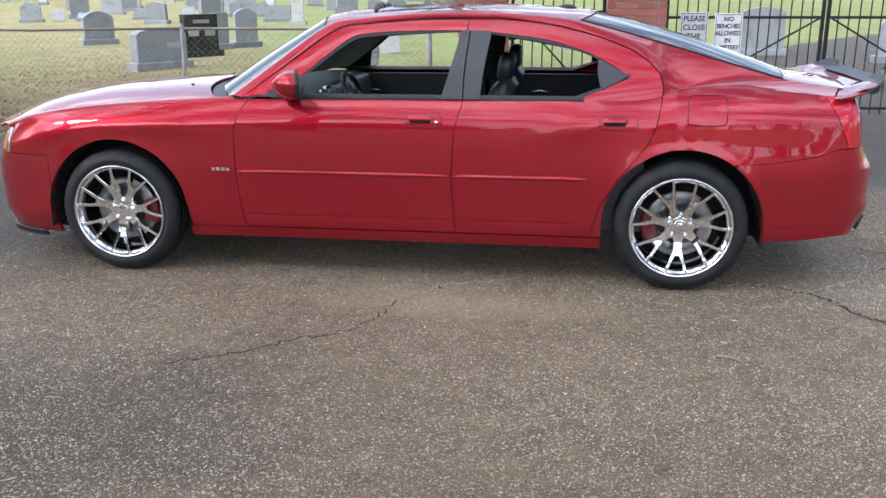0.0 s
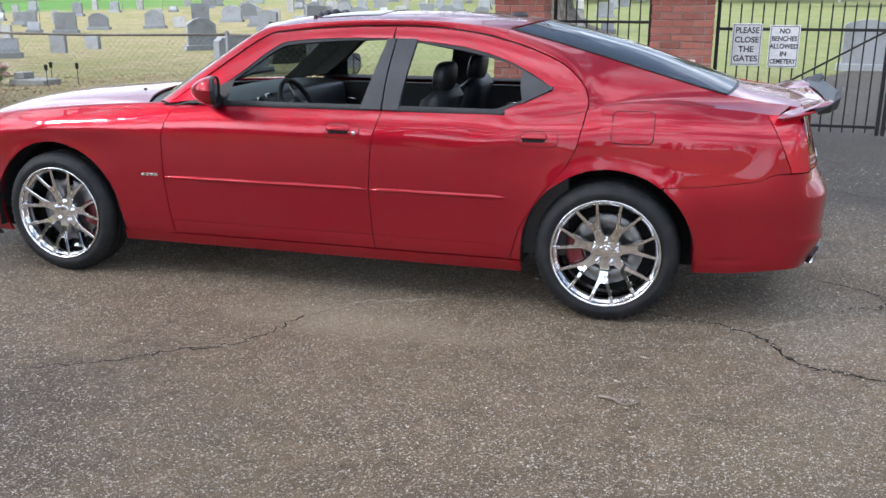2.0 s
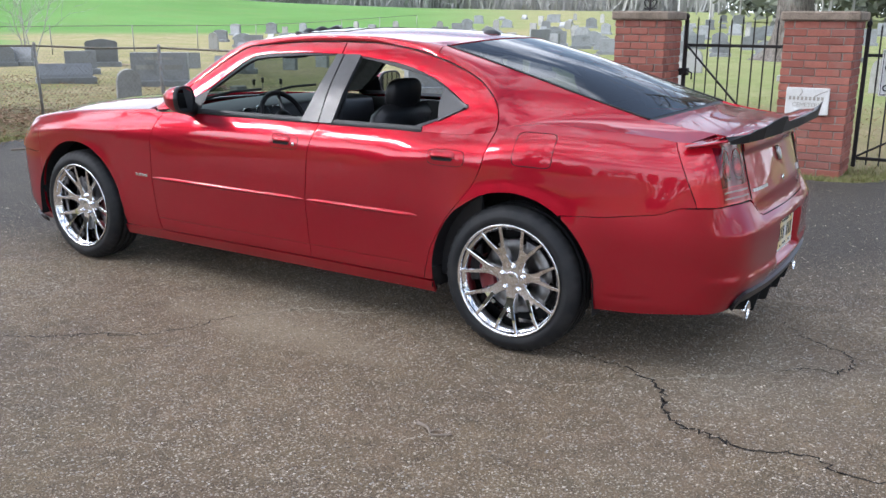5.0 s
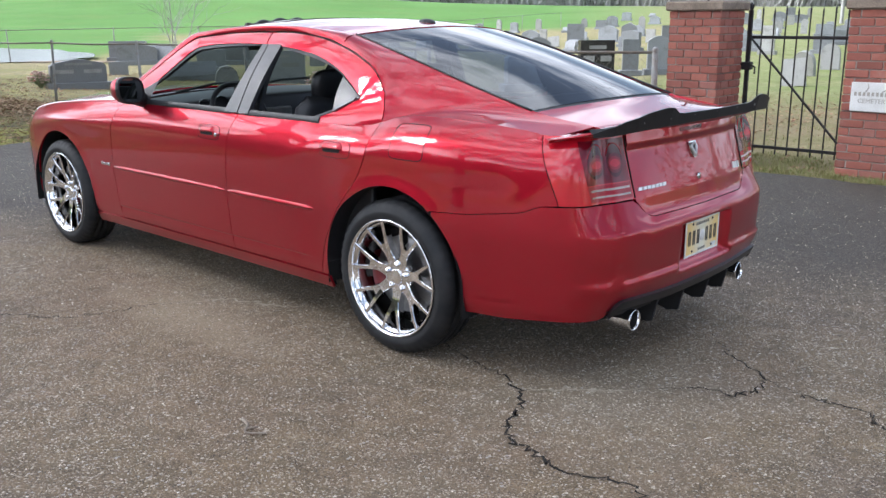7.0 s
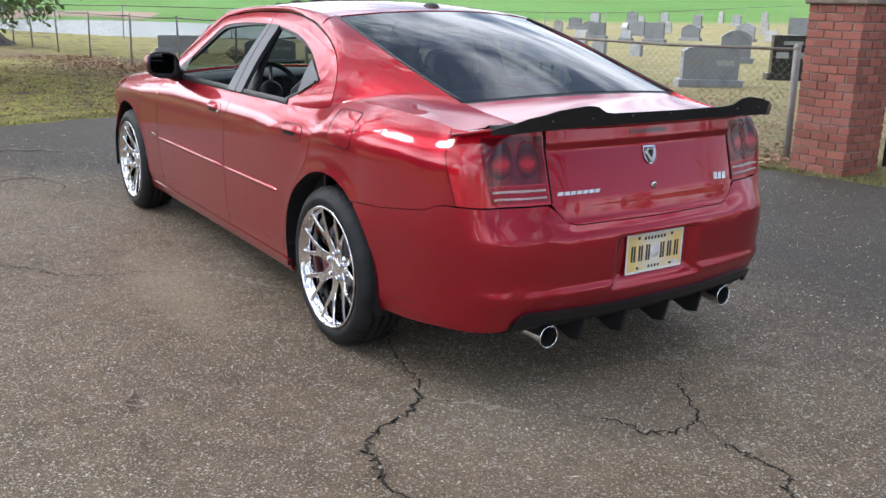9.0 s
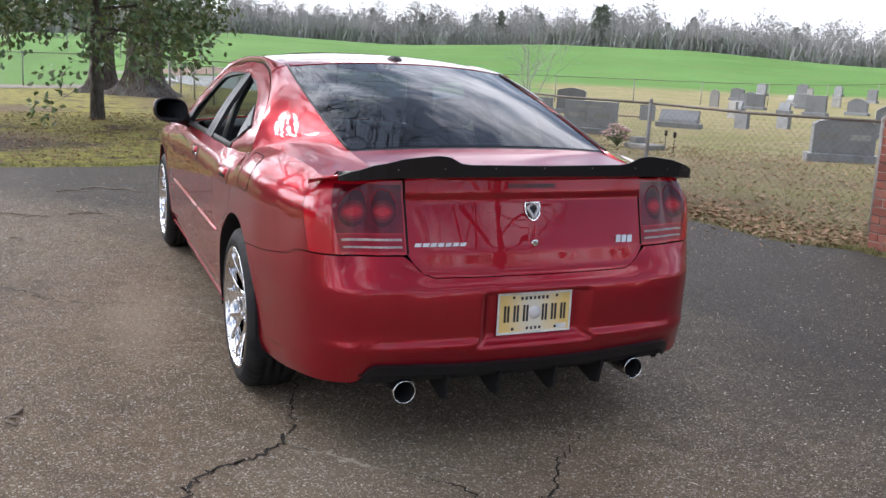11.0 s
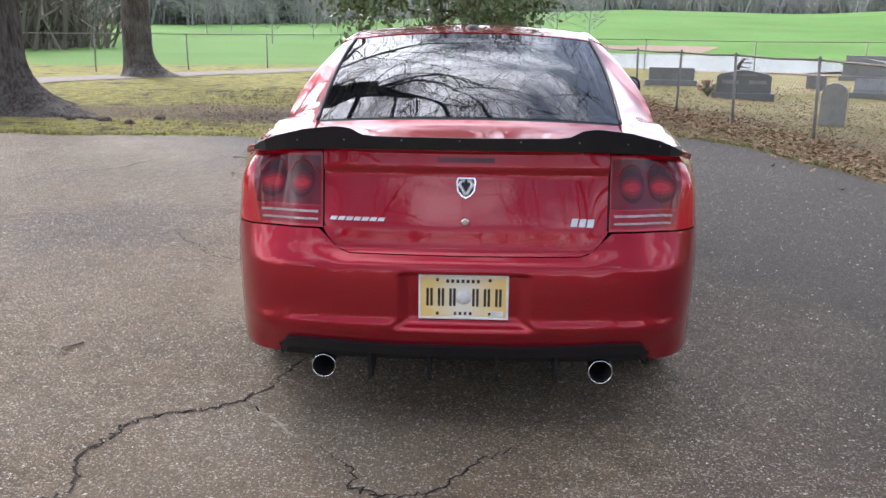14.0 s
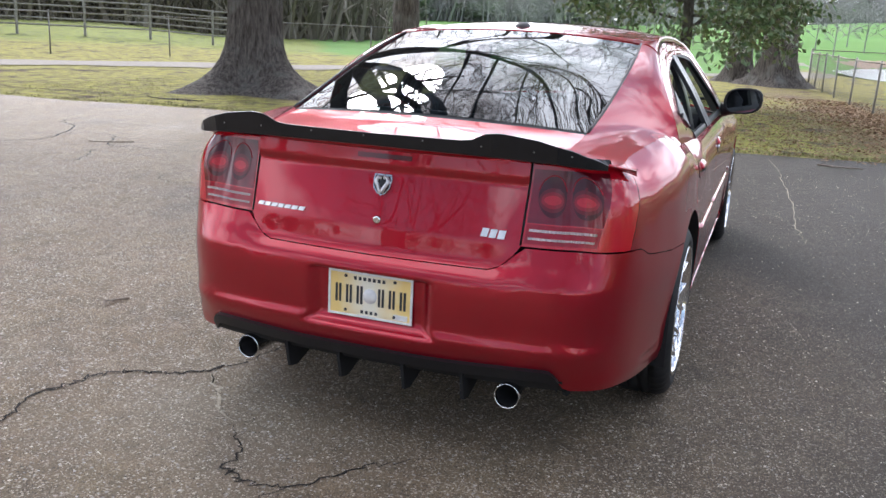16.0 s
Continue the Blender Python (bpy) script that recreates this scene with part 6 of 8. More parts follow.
boot_rows = []
ys = sorted(set([-0.5 + k / 40 for k in range(41)] + [-0.47, -0.44, 0.44, 0.47]))
for v in [k / 44 for k in range(45)]:
    row = []
    for y in ys:
        lo = table(abs(y), [(0.0, 0.690), (0.40, 0.692), (0.44, 0.705), (0.475, 0.74), (0.50, 0.775)]) + 0.5 * GAP
        z = lo + (1.035 - lo) * v
        yy = y * (1 + 0.008 * (z - 0.7) / 0.3)
        row.append(skin(s_rear(yy), z, -1 if yy < 0 else 1, 0.010 * smooth01(z, 0.955, 0.985)))
    boot_rows.append(row)
boot = part("boot_lid", grid(boot_rows, 0.012, (2.0, 0, 0.85)), PAINT, car)
part("boot_top", crossed([(2.074, 0.576, 1.0895, 0.07, 0.022), (2.13, 0.574, 1.078, 0.068, 0.018), (2.22, 0.570, 1.066, 0.06, 0.016), (2.36, 0.560, 1.050, 0.06, 0.012), (2.43, 0.515, 1.036, 0.055, 0.010)], lip=0.008), PAINT, car)
part("tail_shell", panel(lambda z: s_of_x(2.25), lambda z: 2 * SMAX - s_of_x(2.25), lambda s: 0.30, lambda s: 1.0, -1, 40, 8, 0, push=-0.045), UNDER, car)


# tail lamps
def lamp_patch(side, sa, sb, za, zb, push, nu=14, nv=8):
    rows = []
    for v in range(nv + 1):
        z = za + (zb - za) * v / nv
        a, b = (sa(z), sb(z))
        rows.append([skin(a + (b - a) * u / nu, z, side, push) for u in range(nu + 1)])
    return rows


for side in (-1, 1):
    outer = lambda z: s_of_x(table(z, lamp_edge) + 0.002)
    inner = lambda z: s_rear(table(z, [(0.77, 0.500), (1.03, 0.512)]))
    mixs = lambda t: (lambda z: outer(z) + (inner(z) - outer(z)) * t)
    body = part("tail_lamp", grid(lamp_patch(side, outer, inner, 0.772, 1.028, 0.0, 26, 12), 0.012, (2.2, 0, 0.9)), LAMP_RED, car, "red tail lamp lens")
    part("lens", grid(lamp_patch(side, mixs(0.33), mixs(0.985), 0.846, 1.012, 0.0015, 20, 8), 0, (2.2, 0, 0.9)), LAMP_DARK, body, "smoked lens field")
    part("lower_lens", grid(lamp_patch(side, mixs(0.33), mixs(0.985), 0.782, 0.842, 0.0015, 16, 4), 0, (2.2, 0, 0.9)), LAMP_MID, body, "dark red lower lens")

    def disc_on(t, z, a, b, push, low=0.0):
        """An oval laid on the lens, cut off below at a share of its height."""
        sc = mixs(t)(z)
        ring = [(a * math.cos(q), max(-low, math.sin(q)) * b if low else b * math.sin(q)) for q in [2 * math.pi * k / 28 for k in range(29)]]
        return grid([[skin(sc + px_ * k, z + pz * k, side, push) for px_, pz in ring] for k in (0.02, 0.5, 0.85, 1.0)], 0, (2.2, 0, 0.9))

    for t in (0.50, 0.81):
        part("bulb_bowl", disc_on(t, 0.930, 0.056, 0.064, 0.0024), LAMP_DEEP, body, "dark round lamp bowl")
        # three ovals, brighter inwards, paint a soft red glow on the unlit lens
        for k, (wide, tall, tone) in enumerate(((0.052, 0.038, LAMP_DIM), (0.044, 0.026, LAMP_MID), (0.034, 0.015, LAMP_BRIGHT))):
            part("reflector", disc_on(t, 0.920, wide, tall, 0.0030 + 0.0006 * k), tone, body, "graded red oval painting a soft glow in the lamp")
        part("bowl_ring", tube([skin(mixs(t)(0.93) + 0.058 * math.cos(q), 0.930 + 0.066 * math.sin(q), side, 0.0022) for q in np.linspace(0.3, 2.85, 18)], 0.0016, 4), LAMP_BRIGHT, body)
    for z0, z1 in ((0.795, 0.802), (0.820, 0.828)):
        rows = []
        for z in (z0, 0.5 * (z0 + z1), z1):
            rows.append([skin(mixs(0.36 + 0.60 * k / 48)(z), z, side, 0.0028 + 0.0016 * (k % 2)) for k in range(49)])
        part("reverse_lens", grid(rows, 0.002, (2.2, 0, 0.9)), LAMP_CLEAR, body, "ribbed clear reversing lens bar", False)
    part("lamp_gap", tube([skin(inner(z) + 0.004, z, side, 0.0012) for z in np.linspace(0.775, 1.03, 8)], 0.0035, 4), UNDER, car)

# spoiler in body colour with a bolted black flap on its trailing edge
ys = list(np.linspace(-0.80, 0.80, 81))
top_s = [(0, 1.066), (0.35, 1.068), (0.46, 1.080), (0.60, 1.082), (0.68, 1.068), (0.735, 1.050), (0.77, 1.036), (0.80, 1.022)]
tail_x = [(0, 2.595), (0.4, 2.585), (0.6, 2.555), (0.68, 2.515), (0.735, 2.455), (0.77, 2.40), (0.80, 2.32)]
nose_x = [(0, 2.41), (0.4, 2.40), (0.6, 2.355), (0.70, 2.32), (0.80, 2.285)]
rows = []
for y in ys:
    a = abs(y)
    xt, xn, zt_ = table(a, tail_x), table(a, nose_x), table(a, top_s)
    zn = table(a, [(0, 1.046), (0.5, 1.044), (0.62, 1.036), (0.70, 1.030), (0.80, 1.018)])
    zl = zt_ - 0.022 * (1 - 0.7 * smooth01(a, 0.62, 0.80))
    rows.append([Vector(p) for p in ((xn, y, zn), (xn + 0.3 * (xt - xn), y, zn + 0.003), (xn + 0.7 * (xt - xn), y, zt_ - 0.006), (xt, y, zt_), (xt + 0.003, y, zt_ - 0.008), (xt - 0.006, y, zl), (xn + 0.6 * (xt - xn), y, zl - 0.012), (xn + 0.2 * (xt - xn), y, zl - 0.02))])
spoiler = part("spoiler", grid(rows, 0, (2.45, 0, 1.03)), PAINT, car, "body-colour boot spoiler")
top_f = [(0, 1.098), (0.30, 1.100), (0.34, 1.105), (0.385, 1.128), (0.43, 1.132), (0.54, 1.118), (0.64, 1.092), (0.71, 1.062), (0.735, 1.046)]
low_f = [(0, 1.058), (0.4, 1.056), (0.6, 1.049), (0.70, 1.036), (0.735, 1.032)]
rows = []
for y in sorted([v for v in ys if abs(v) < 0.735] + [-0.735, 0.735] + [-0.36, 0.36, -0.345, 0.345]):
    a = abs(y)
    xt, zl, zh = table(a, tail_x), table(a, low_f), table(a, top_f)
    lean = 0.30 * (zh - zl)
    rows.append([Vector(p) for p in ((xt - 0.05, y, zl + 0.012), (xt - 0.01, y, zl + 0.03), (xt + lean, y, zh), (xt + lean + 0.005, y, zh - 0.001), (xt + 0.010, y, zl), (xt - 0.004, y, zl - 0.004))])
flap = part("rear_flap", grid(rows, 0, (2.5, 0, 1.0)), FLAP, spoiler, "satin black bolted rear flap", False)
for y in (-0.56, -0.40, -0.21, -0.02, 0.18, 0.37, 0.53, 0.64):
    part("bolt", lathe([(0.0032, 0), (0.0026, 0.0015), (0.001, 0.002)], 8, pose(table(abs(y), tail_x) + 0.0165, y, table(abs(y), low_f) + 0.03, 0, 90, 0)), DISC, flap, "small steel bolt")

# boot details
part("brake_lamp", grid([[skin(s_rear(y), z, -1 if y < 0 else 1, 0.0115) for y in np.linspace(-0.10, 0.10, 9)] for z in (1.000, 1.008, 1.016)], 0.004, (2.3, 0, 1.0)), LAMP_DARK, boot, "slim dark high brake lamp")
part("lock", lathe([(0.014, 0), (0.014, 0.005), (0.009, 0.007), (0.001, 0.006)], 16, Matrix.Translation(skin(SMAX, 0.803, -1, 0.001)) @ pose(0, 0, 0, 0, 90, 0)), CHROME, boot, "chrome boot lock")
shield = [(-0.030, 0.950), (0.030, 0.950), (0.034, 0.935), (0.030, 0.905), (0.016, 0.888), (0, 0.880), (-0.016, 0.888), (-0.030, 0.905), (-0.034, 0.935)]


def shield_part(name, k, thick, mat, parent, label):
    c = 0.917
    v = []
    for o in (0.001, thick):
        v += [skin(SMAX, c + (z - c) * k, -1, o) + Vector((0, y * k, 0)) for y, z in shield]
    n = len(shield)
    f = [tuple(range(n, 2 * n))] + [(i, (i + 1) % n, n + (i + 1) % n, n + i) for i in range(n)]
    return part(name, (v, f), mat, parent, label, False)


em = shield_part("emblem", 1.0, 0.006, CHROME, boot, "chrome shield emblem, plain")
shield_part("field", 0.84, 0.0068, BLACK, em, "black inner field")
for s in (-1, 1):
    part("motif", tube([skin(SMAX, z, -1, 0.009) + Vector((0, s * y, 0)) for y, z in ((0.004, 0.938), (0.016, 0.940), (0.022, 0.926), (0.014, 0.914), (0.006, 0.90), (0.003, 0.89))], 0.0072, 6), SILVER, em, "plain curled bar")


def chrome_bars(y0, y1, z, h, n, slope, label):
    w = (y1 - y0) / n
    for k in range(n):
        ya, yb = y0 + w * k, y0 + w * (k + 0.8)
        za = z + slope * (k / n)
        v = []
        for o in (0.001, 0.005):
            for y, zz in ((ya - 0.004, za), (yb - 0.004, za), (yb + 0.002, za + h), (ya + 0.002, za + h)):
                v.append(skin(s_rear(y), zz, -1 if y < 0 else 1, o))
        part("badge", (v, [(0, 1, 2, 3), (4, 5, 6, 7), (0, 1, 5, 4), (1, 2, 6, 5), (2, 3, 7, 6), (3, 0, 4, 7)]), SILVER, boot, label, False)


chrome_bars(-0.470, -0.272, 0.800, 0.012, 7, 0.0, "plain chrome badge bar")
chrome_bars(0.368, 0.452, 0.792, 0.026, 3, -0.004, "plain chrome badge bar")

# number plate with plain bars for its writing
px = skin(SMAX, 0.545, -1).x + 0.004
plate = part("number_plate", box(px, px + 0.003, -0.1525, 0.1525, 0.470, 0.622, 0.001), PLATE, car, "yellow and white number plate with plain bars", False)
for y0, y1, z0, z1 in ((-0.155, 0.155, 0.617, 0.625), (-0.155, 0.155, 0.467, 0.475), (-0.155, -0.147, 0.475, 0.617), (0.147, 0.155, 0.475, 0.617)):
    part("plate_rim", box(px + 0.0005, px + 0.0052, y0, y1, z0, z1, 0.001), WHITE, plate, "pale plate rim", False)
for k in range(7):
    if k != 3:
        y = -0.128 + 0.0395 * k
        for y0 in (y, y + 0.0135):
            part("plate_bar", box(px + 0.003, px + 0.0042, y0, y0 + 0.0085, 0.514, 0.577), INK, plate, "plain dark bar", False)
for k in range(7):
    y = -0.060 + 0.0175 * k
    part("plate_bar", box(px + 0.003, px + 0.004, y, y + 0.010, 0.597, 0.609), INK, plate, "plain dark bar", False)
for k in range(4):
    y = -0.033 + 0.0175 * k
    part("plate_bar", box(px + 0.003, px + 0.004, y, y + 0.009, 0.482, 0.493), INK, plate, "plain dark bar", False)
part("plate_seal", lathe([(0.026, 0.0), (0.026, 0.0006), (0.001, 0.0006)], 24, pose(px + 0.003, 0.0, 0.546, 0, 90, 0)), WHITE, plate, "pale round seal")
part("plate_sticker", box(px + 0.003, px + 0.004, 0.088, 0.138, 0.478, 0.497), WHITE, plate, "pale sticker", False)
for y in (-0.09, 0.09):
    for z in (0.487, 0.607):
        part("screw", lathe([(0.006, 0), (0.005, 0.003), (0.001, 0.003)], 8, pose(px + 0.003, y, z, 0, 90, 0)), INK, plate, "dark plate screw")

# rear diffuser with fins, and tail pipes
sA, sB = s_rear(0.66), 2 * SMAX - s_rear(0.66)
part("diffuser_lip", panel(lambda z: sA, lambda z: sB, lambda s: bump_low(s) - 0.035, lambda s: bump_low(s) + 0.003, -1, 70, 4, 0.03, push=0.016), FLAP, car, "gloss black diffuser lip")
rows = []
for y in np.linspace(-0.66, 0.66, 31):
    x = skin(s_rear(y), 0.33, 1).x
    rows.append([Vector(p) for p in ((x + 0.005, y, 0.345), (x - 0.03, y, 0.30), (x - 0.14, y, 0.262), (x - 0.40, y, 0.245))])
part("diffuser", grid(rows, 0, (2.2, 0, 0.6)), UNDER, car, "black diffuser panel")
for y in (-0.33, -0.12, 0.12, 0.33):
    x = skin(s_rear(y), 0.33, 1).x
    v, f = [], []
    for o in (-0.006, 0.006):
        v += [(x + 0.010, y + o, 0.345), (x - 0.02, y + o, 0.225), (x - 0.07, y + o, 0.215), (x - 0.22, y + o, 0.26)]
    f = [(0, 1, 2, 3), (7, 6, 5, 4), (0, 4, 5, 1), (1, 5, 6, 2), (2, 6, 7, 3), (3, 7, 4, 0)]
    part("fin", (v, f), UNDER, car, "black diffuser fin", False)
for y in (-0.495, 0.487):
    m = pose(2.545, y, 0.272, 0, 90, 0)
    pipe = part("tail_pipe", lathe([(0.032, -0.32), (0.038, -0.10), (0.0425, -0.03), (0.0435, -0.006), (0.0425, 0.0), (0.0395, -0.004), (0.038, -0.05), (0.037, -0.2)], 28, m), CHROME, car, "chrome tail pipe")
    part("inside", lathe([(0.0375, -0.012), (0.036, -0.15), (0.001, -0.16)], 20, m), UNDER, pipe, "sooty inside")
part("floor_pan", box(-2.2, 1.10, -0.78, 0.78, 0.222, 0.25), UNDER, car, "", False)
part("rear_floor", box(1.10, 2.30, -0.55, 0.55, 0.25, 0.28), UNDER, car, "", False)
part("hanger", tube([(2.35, 0.66, 0.30), (2.44, 0.66, 0.28)], 0.014, 6), UNDER, car)

# door mirrors
for side in (-1, 1):
    shell = []
    n, mrows = 18, 9
    for i in range(mrows + 1):
        t = i / mrows
        r = math.sin(math.pi * min(0.999, 0.5 * t + 0.02)) ** 0.62 if t < 1 else 1.0
        x = -0.60 + 0.125 * t
        shell.append([Vector((x, side * (0.985 + 0.118 * r * (1 if math.cos(a) > 0 else 0.9) * abs(math.cos(a)) ** 0.72 * math.copysign(1, math.cos(a))), 1.082 + 0.078 * r * abs(math.sin(a)) ** 0.72 * math.copysign(1, math.sin(a)) + 0.012 * math.cos(a))) for a in [6.28319 * k / n for k in range(n + 1)]])
    aim = Matrix.Translation((-0.53, side * 0.95, 0)) @ pose(0, 0, 0, 0, 0, 20 if side < 0 else -7) @ Matrix.Translation((0.53, -side * 0.95, 0))
    shell = [[aim @ p for p in r] for r in shell]
    mir = part("door_mirror", grid(shell[:9], 0, (-0.55, side * 0.985, 1.08)), PAINT, car, "red door mirror cap")
    part("housing", grid(shell[8:], 0, (-0.55, side * 0.985, 1.08)), BLACK, mir, "black mirror housing")
    rim = [shell[-1], [p + Vector((0.006, (side * 0.985 - p.y) * 0.03, (1.082 - p.z) * 0.03)) for p in shell[-1]], [p + Vector((0.004, (side * 0.985 - p.y) * 0.14, (1.082 - p.z) * 0.14)) for p in shell[-1]]]
    part("mirror_rim", grid(rim, 0, (-0.6, side * 0.985, 1.08)), BLACK, mir, "black rim")
    glass = [p + Vector((0.003, (side * 0.985 - p.y) * 0.13, (1.082 - p.z) * 0.13)) for p in shell[-1][:-1]]
    part("mirror_glass", (glass, [tuple(range(len(glass)))]), MIRROR, mir, "mirror glass", False)
    part("mirror_foot", tube([(-0.53, side * 0.86, 1.02), (-0.53, side * 0.93, 1.03), (-0.535, side * 0.98, 1.045)], [0.045, 0.032, 0.028], 8), BLACK, mir, "black mirror foot")
    part("sail_panel", flip(([(-0.72, yt(1.01) + 0.004, 1.005), (-0.47, yt(1.01) + 0.004, 1.005), (-0.44, yt(1.13) + 0.004, 1.135)], [(0, 1, 2)]), side), BLACK, mir, "black sail panel", False)


# wheels
def wheel_parts():
    """The outer side of a wheel faces -y; axle along y."""
    turn = pose(0, 0, 0, 90, 0, 0)     # lathe axis z to -y
    R, r = 0.352, 0.261
    prof = [(r - 0.012, -0.195), (r + 0.004, -0.215), (r + 0.03, -0.222), (R - 0.035, -0.218), (R - 0.012, -0.200), (R - 0.002, -0.175)]
    prof += [(R, -0.15), (R - 0.007, -0.148), (R - 0.007, -0.140), (R, -0.138), (R, -0.112), (R - 0.007, -0.11), (R - 0.007, -0.10), (R, -0.098), (R, -0.070), (R - 0.007, -0.068), (R - 0.007, -0.058), (R, -0.056)]
    prof += [(R - 0.002, -0.032), (R - 0.012, -0.010), (R - 0.033, 0.004), (r + 0.042, 0.011), (r + 0.038, 0.0125), (r + 0.022, 0.011), (r + 0.008, 0.004), (r, -0.008)]
    tyre = lathe(prof, 144, turn)
    for i, (pr, ph) in enumerate(prof):            # cut sipes into the shoulders
        if pr > R - 0.02 and (ph > -0.056 or ph < -0.15):
            for k in range(0, 144, 3):
                p = tyre[0][i * 144 + k]
                tyre[0][i * 144 + k] = Vector((p.x * (1 - 0.017), p.y, p.z * (1 - 0.017)))
    rim = Bag().add(*lathe([(r + 0.002, -0.20), (r - 0.02, -0.19), (r - 0.028, -0.10), (r - 0.026, -0.03), (r - 0.020, -0.012), (r - 0.004, -0.004), (r + 0.004, 0.004), (r + 0.008, 0.010), (r + 0.004, 0.013), (r - 0.001, 0.012), (r - 0.006, 0.005), (r - 0.011, -0.016)], 72, turn))
    def spoke(line):
        cuts = []
        for c, t, h, w in line:
            p = Vector((c.x, c.y, h))
            cuts.append([p - t * w + Vector((0, 0, -0.036)), p - t * w + Vector((0, 0, -0.003)), p - t * (w - 0.0022), p + t * (w - 0.0022), p + t * w + Vector((0, 0, -0.003)), p + t * w + Vector((0, 0, -0.036))])
        for j in range(5):
            v, f = grid([q[j:j + 2] for q in cuts])
            rim.add([turn @ p for p in v], f)

    tall = [(0.05, -0.040), (0.09, -0.036), (0.13, -0.027), (0.17, -0.016), (0.21, -0.007), (0.25, -0.001), (0.266, 0.002)]
    for k in range(7):
        base = 2 * math.pi * k / 7 + math.pi / 14
        c, t = Vector((math.cos(base), math.sin(base), 0)), Vector((-math.sin(base), math.cos(base), 0))
        spoke([(c * r_, t, table(r_, tall), w) for r_, w in ((0.045, 0.030), (0.060, 0.0290), (0.074, 0.0262), (0.088, 0.0236), (0.104, 0.0222), (0.120, 0.0225), (0.136, 0.0245), (0.150, 0.0280), (0.157, 0.0265))])
        for s in (-1, 1):
            pts = [c * r_ + t * (s * o) for r_, o in ((0.120, 0.0105), (0.140, 0.0152), (0.160, 0.0225), (0.188, 0.0340), (0.218, 0.0445), (0.245, 0.0530), (0.262, 0.0585))]
            line = []
            for i, p in enumerate(pts):
                d = (pts[min(i + 1, 6)] - pts[max(i - 1, 0)]).normalized()
                line.append((p, Vector((-d.y, d.x, 0)), table(p.length, tall) + 0.0006, (0.0115, 0.0112, 0.0104, 0.0094, 0.0086, 0.0080, 0.0086)[i]))
            spoke(line)
    rim.add(*lathe([(0.080, -0.075), (0.079, -0.046), (0.070, -0.041), (0.036, -0.0385)], 40, turn))
    cap = lathe([(0.036, -0.042), (0.036, -0.034), (0.032, -0.031), (0.028, -0.033), (0.02, -0.030), (0.001, -0.029)], 28, turn)
    nuts = []
    for k in range(5):
        a = 2 * math.pi * k / 5 + 0.3
        nuts.append(lathe([(0.0135, -0.040), (0.0135, -0.0372), (0.0105, -0.0372), (0.0098, -0.026), (0.007, -0.024), (0.001, -0.0235)], 6, turn @ pose(0.057 * math.cos(a), 0.057 * math.sin(a), 0)))
    barrel = lathe([(r - 0.022, -0.20), (r - 0.024, -0.05)], 48, turn)
    disc = lathe([(0.001, -0.105), (0.09, -0.105), (0.09, -0.095), (0.175, -0.095), (0.178, -0.10), (0.178, -0.12), (0.09, -0.125)], 48, turn)
    back = lathe([(0.001, -0.175), (r - 0.024, -0.175)], 40, turn)
    cal = Bag()
    rows = []
    for a in np.linspace(-0.42, 0.42, 11):
        rows.append([Vector((rr * math.cos(a), rr * math.sin(a), h)) for rr, h in ((0.115, -0.13), (0.115, -0.078), (0.125, -0.066), (0.185, -0.066), (0.20, -0.08), (0.20, -0.13))])
    v, f = grid(rows)
    cal.add([turn @ p for p in v], f)
    return tyre, rim.vf, cap, nuts, barrel, disc, back, cal.vf


TY, RI, CA, NU, BA, DI, BK, CL = wheel_parts()
first = None
for hx in (HUB_F, HUB_R):
    for side in (-1, 1):
        rotate = pose(0, 0, 0, 0, 0, 0 if side < 0 else 180)
        spin = pose(0, 0, 0, 0, {(-1, -1): 6, (1, -1): 2}.get((int(math.copysign(1, hx)), side), 15), 0)
        m = Matrix.Translation((hx, side * 0.918, HUB_Z)) @ rotate
        tyre = part("wheel", ([m @ Vector(p) for p in TY[0]], TY[1]), RUBBER, car, "black road tyre on a chrome rim")
        part("rim", ([m @ spin @ p for p in RI[0]], RI[1]), CHROME, tyre, "chrome rim with seven split spokes")
        part("hub_cap", ([m @ spin @ p for p in CA[0]], CA[1]), CHROME, tyre)
        for nut in NU:
            part("wheel_nut", ([m @ spin @ p for p in nut[0]], nut[1]), CHROME, tyre, "", False)
        part("brake_disc", ([m @ p for p in DI[0]], DI[1]), DISC, tyre, "bare steel brake disc")
        part("dust_shield", ([m @ p for p in BK[0]], BK[1]), UNDER, tyre)
        way = 180 if (hx > 0) == (side < 0) else 0
        part("brake_caliper", ([m @ pose(0, 0, 0, 0, way, 0) @ p for p in CL[0]], CL[1]), CALIPER, tyre, "red brake caliper")


# cabin
def cushion(x0, x1, y0, y1, z0, z1, r, lean=0.0):
    """A padded block with rounded edges; lean moves its top backwards."""
    v, f = box(x0, x1, y0, y1, z0, z1, r)
    return [Vector((p[0] + lean * (p[2] - z0), p[1], p[2])) for p in v], f


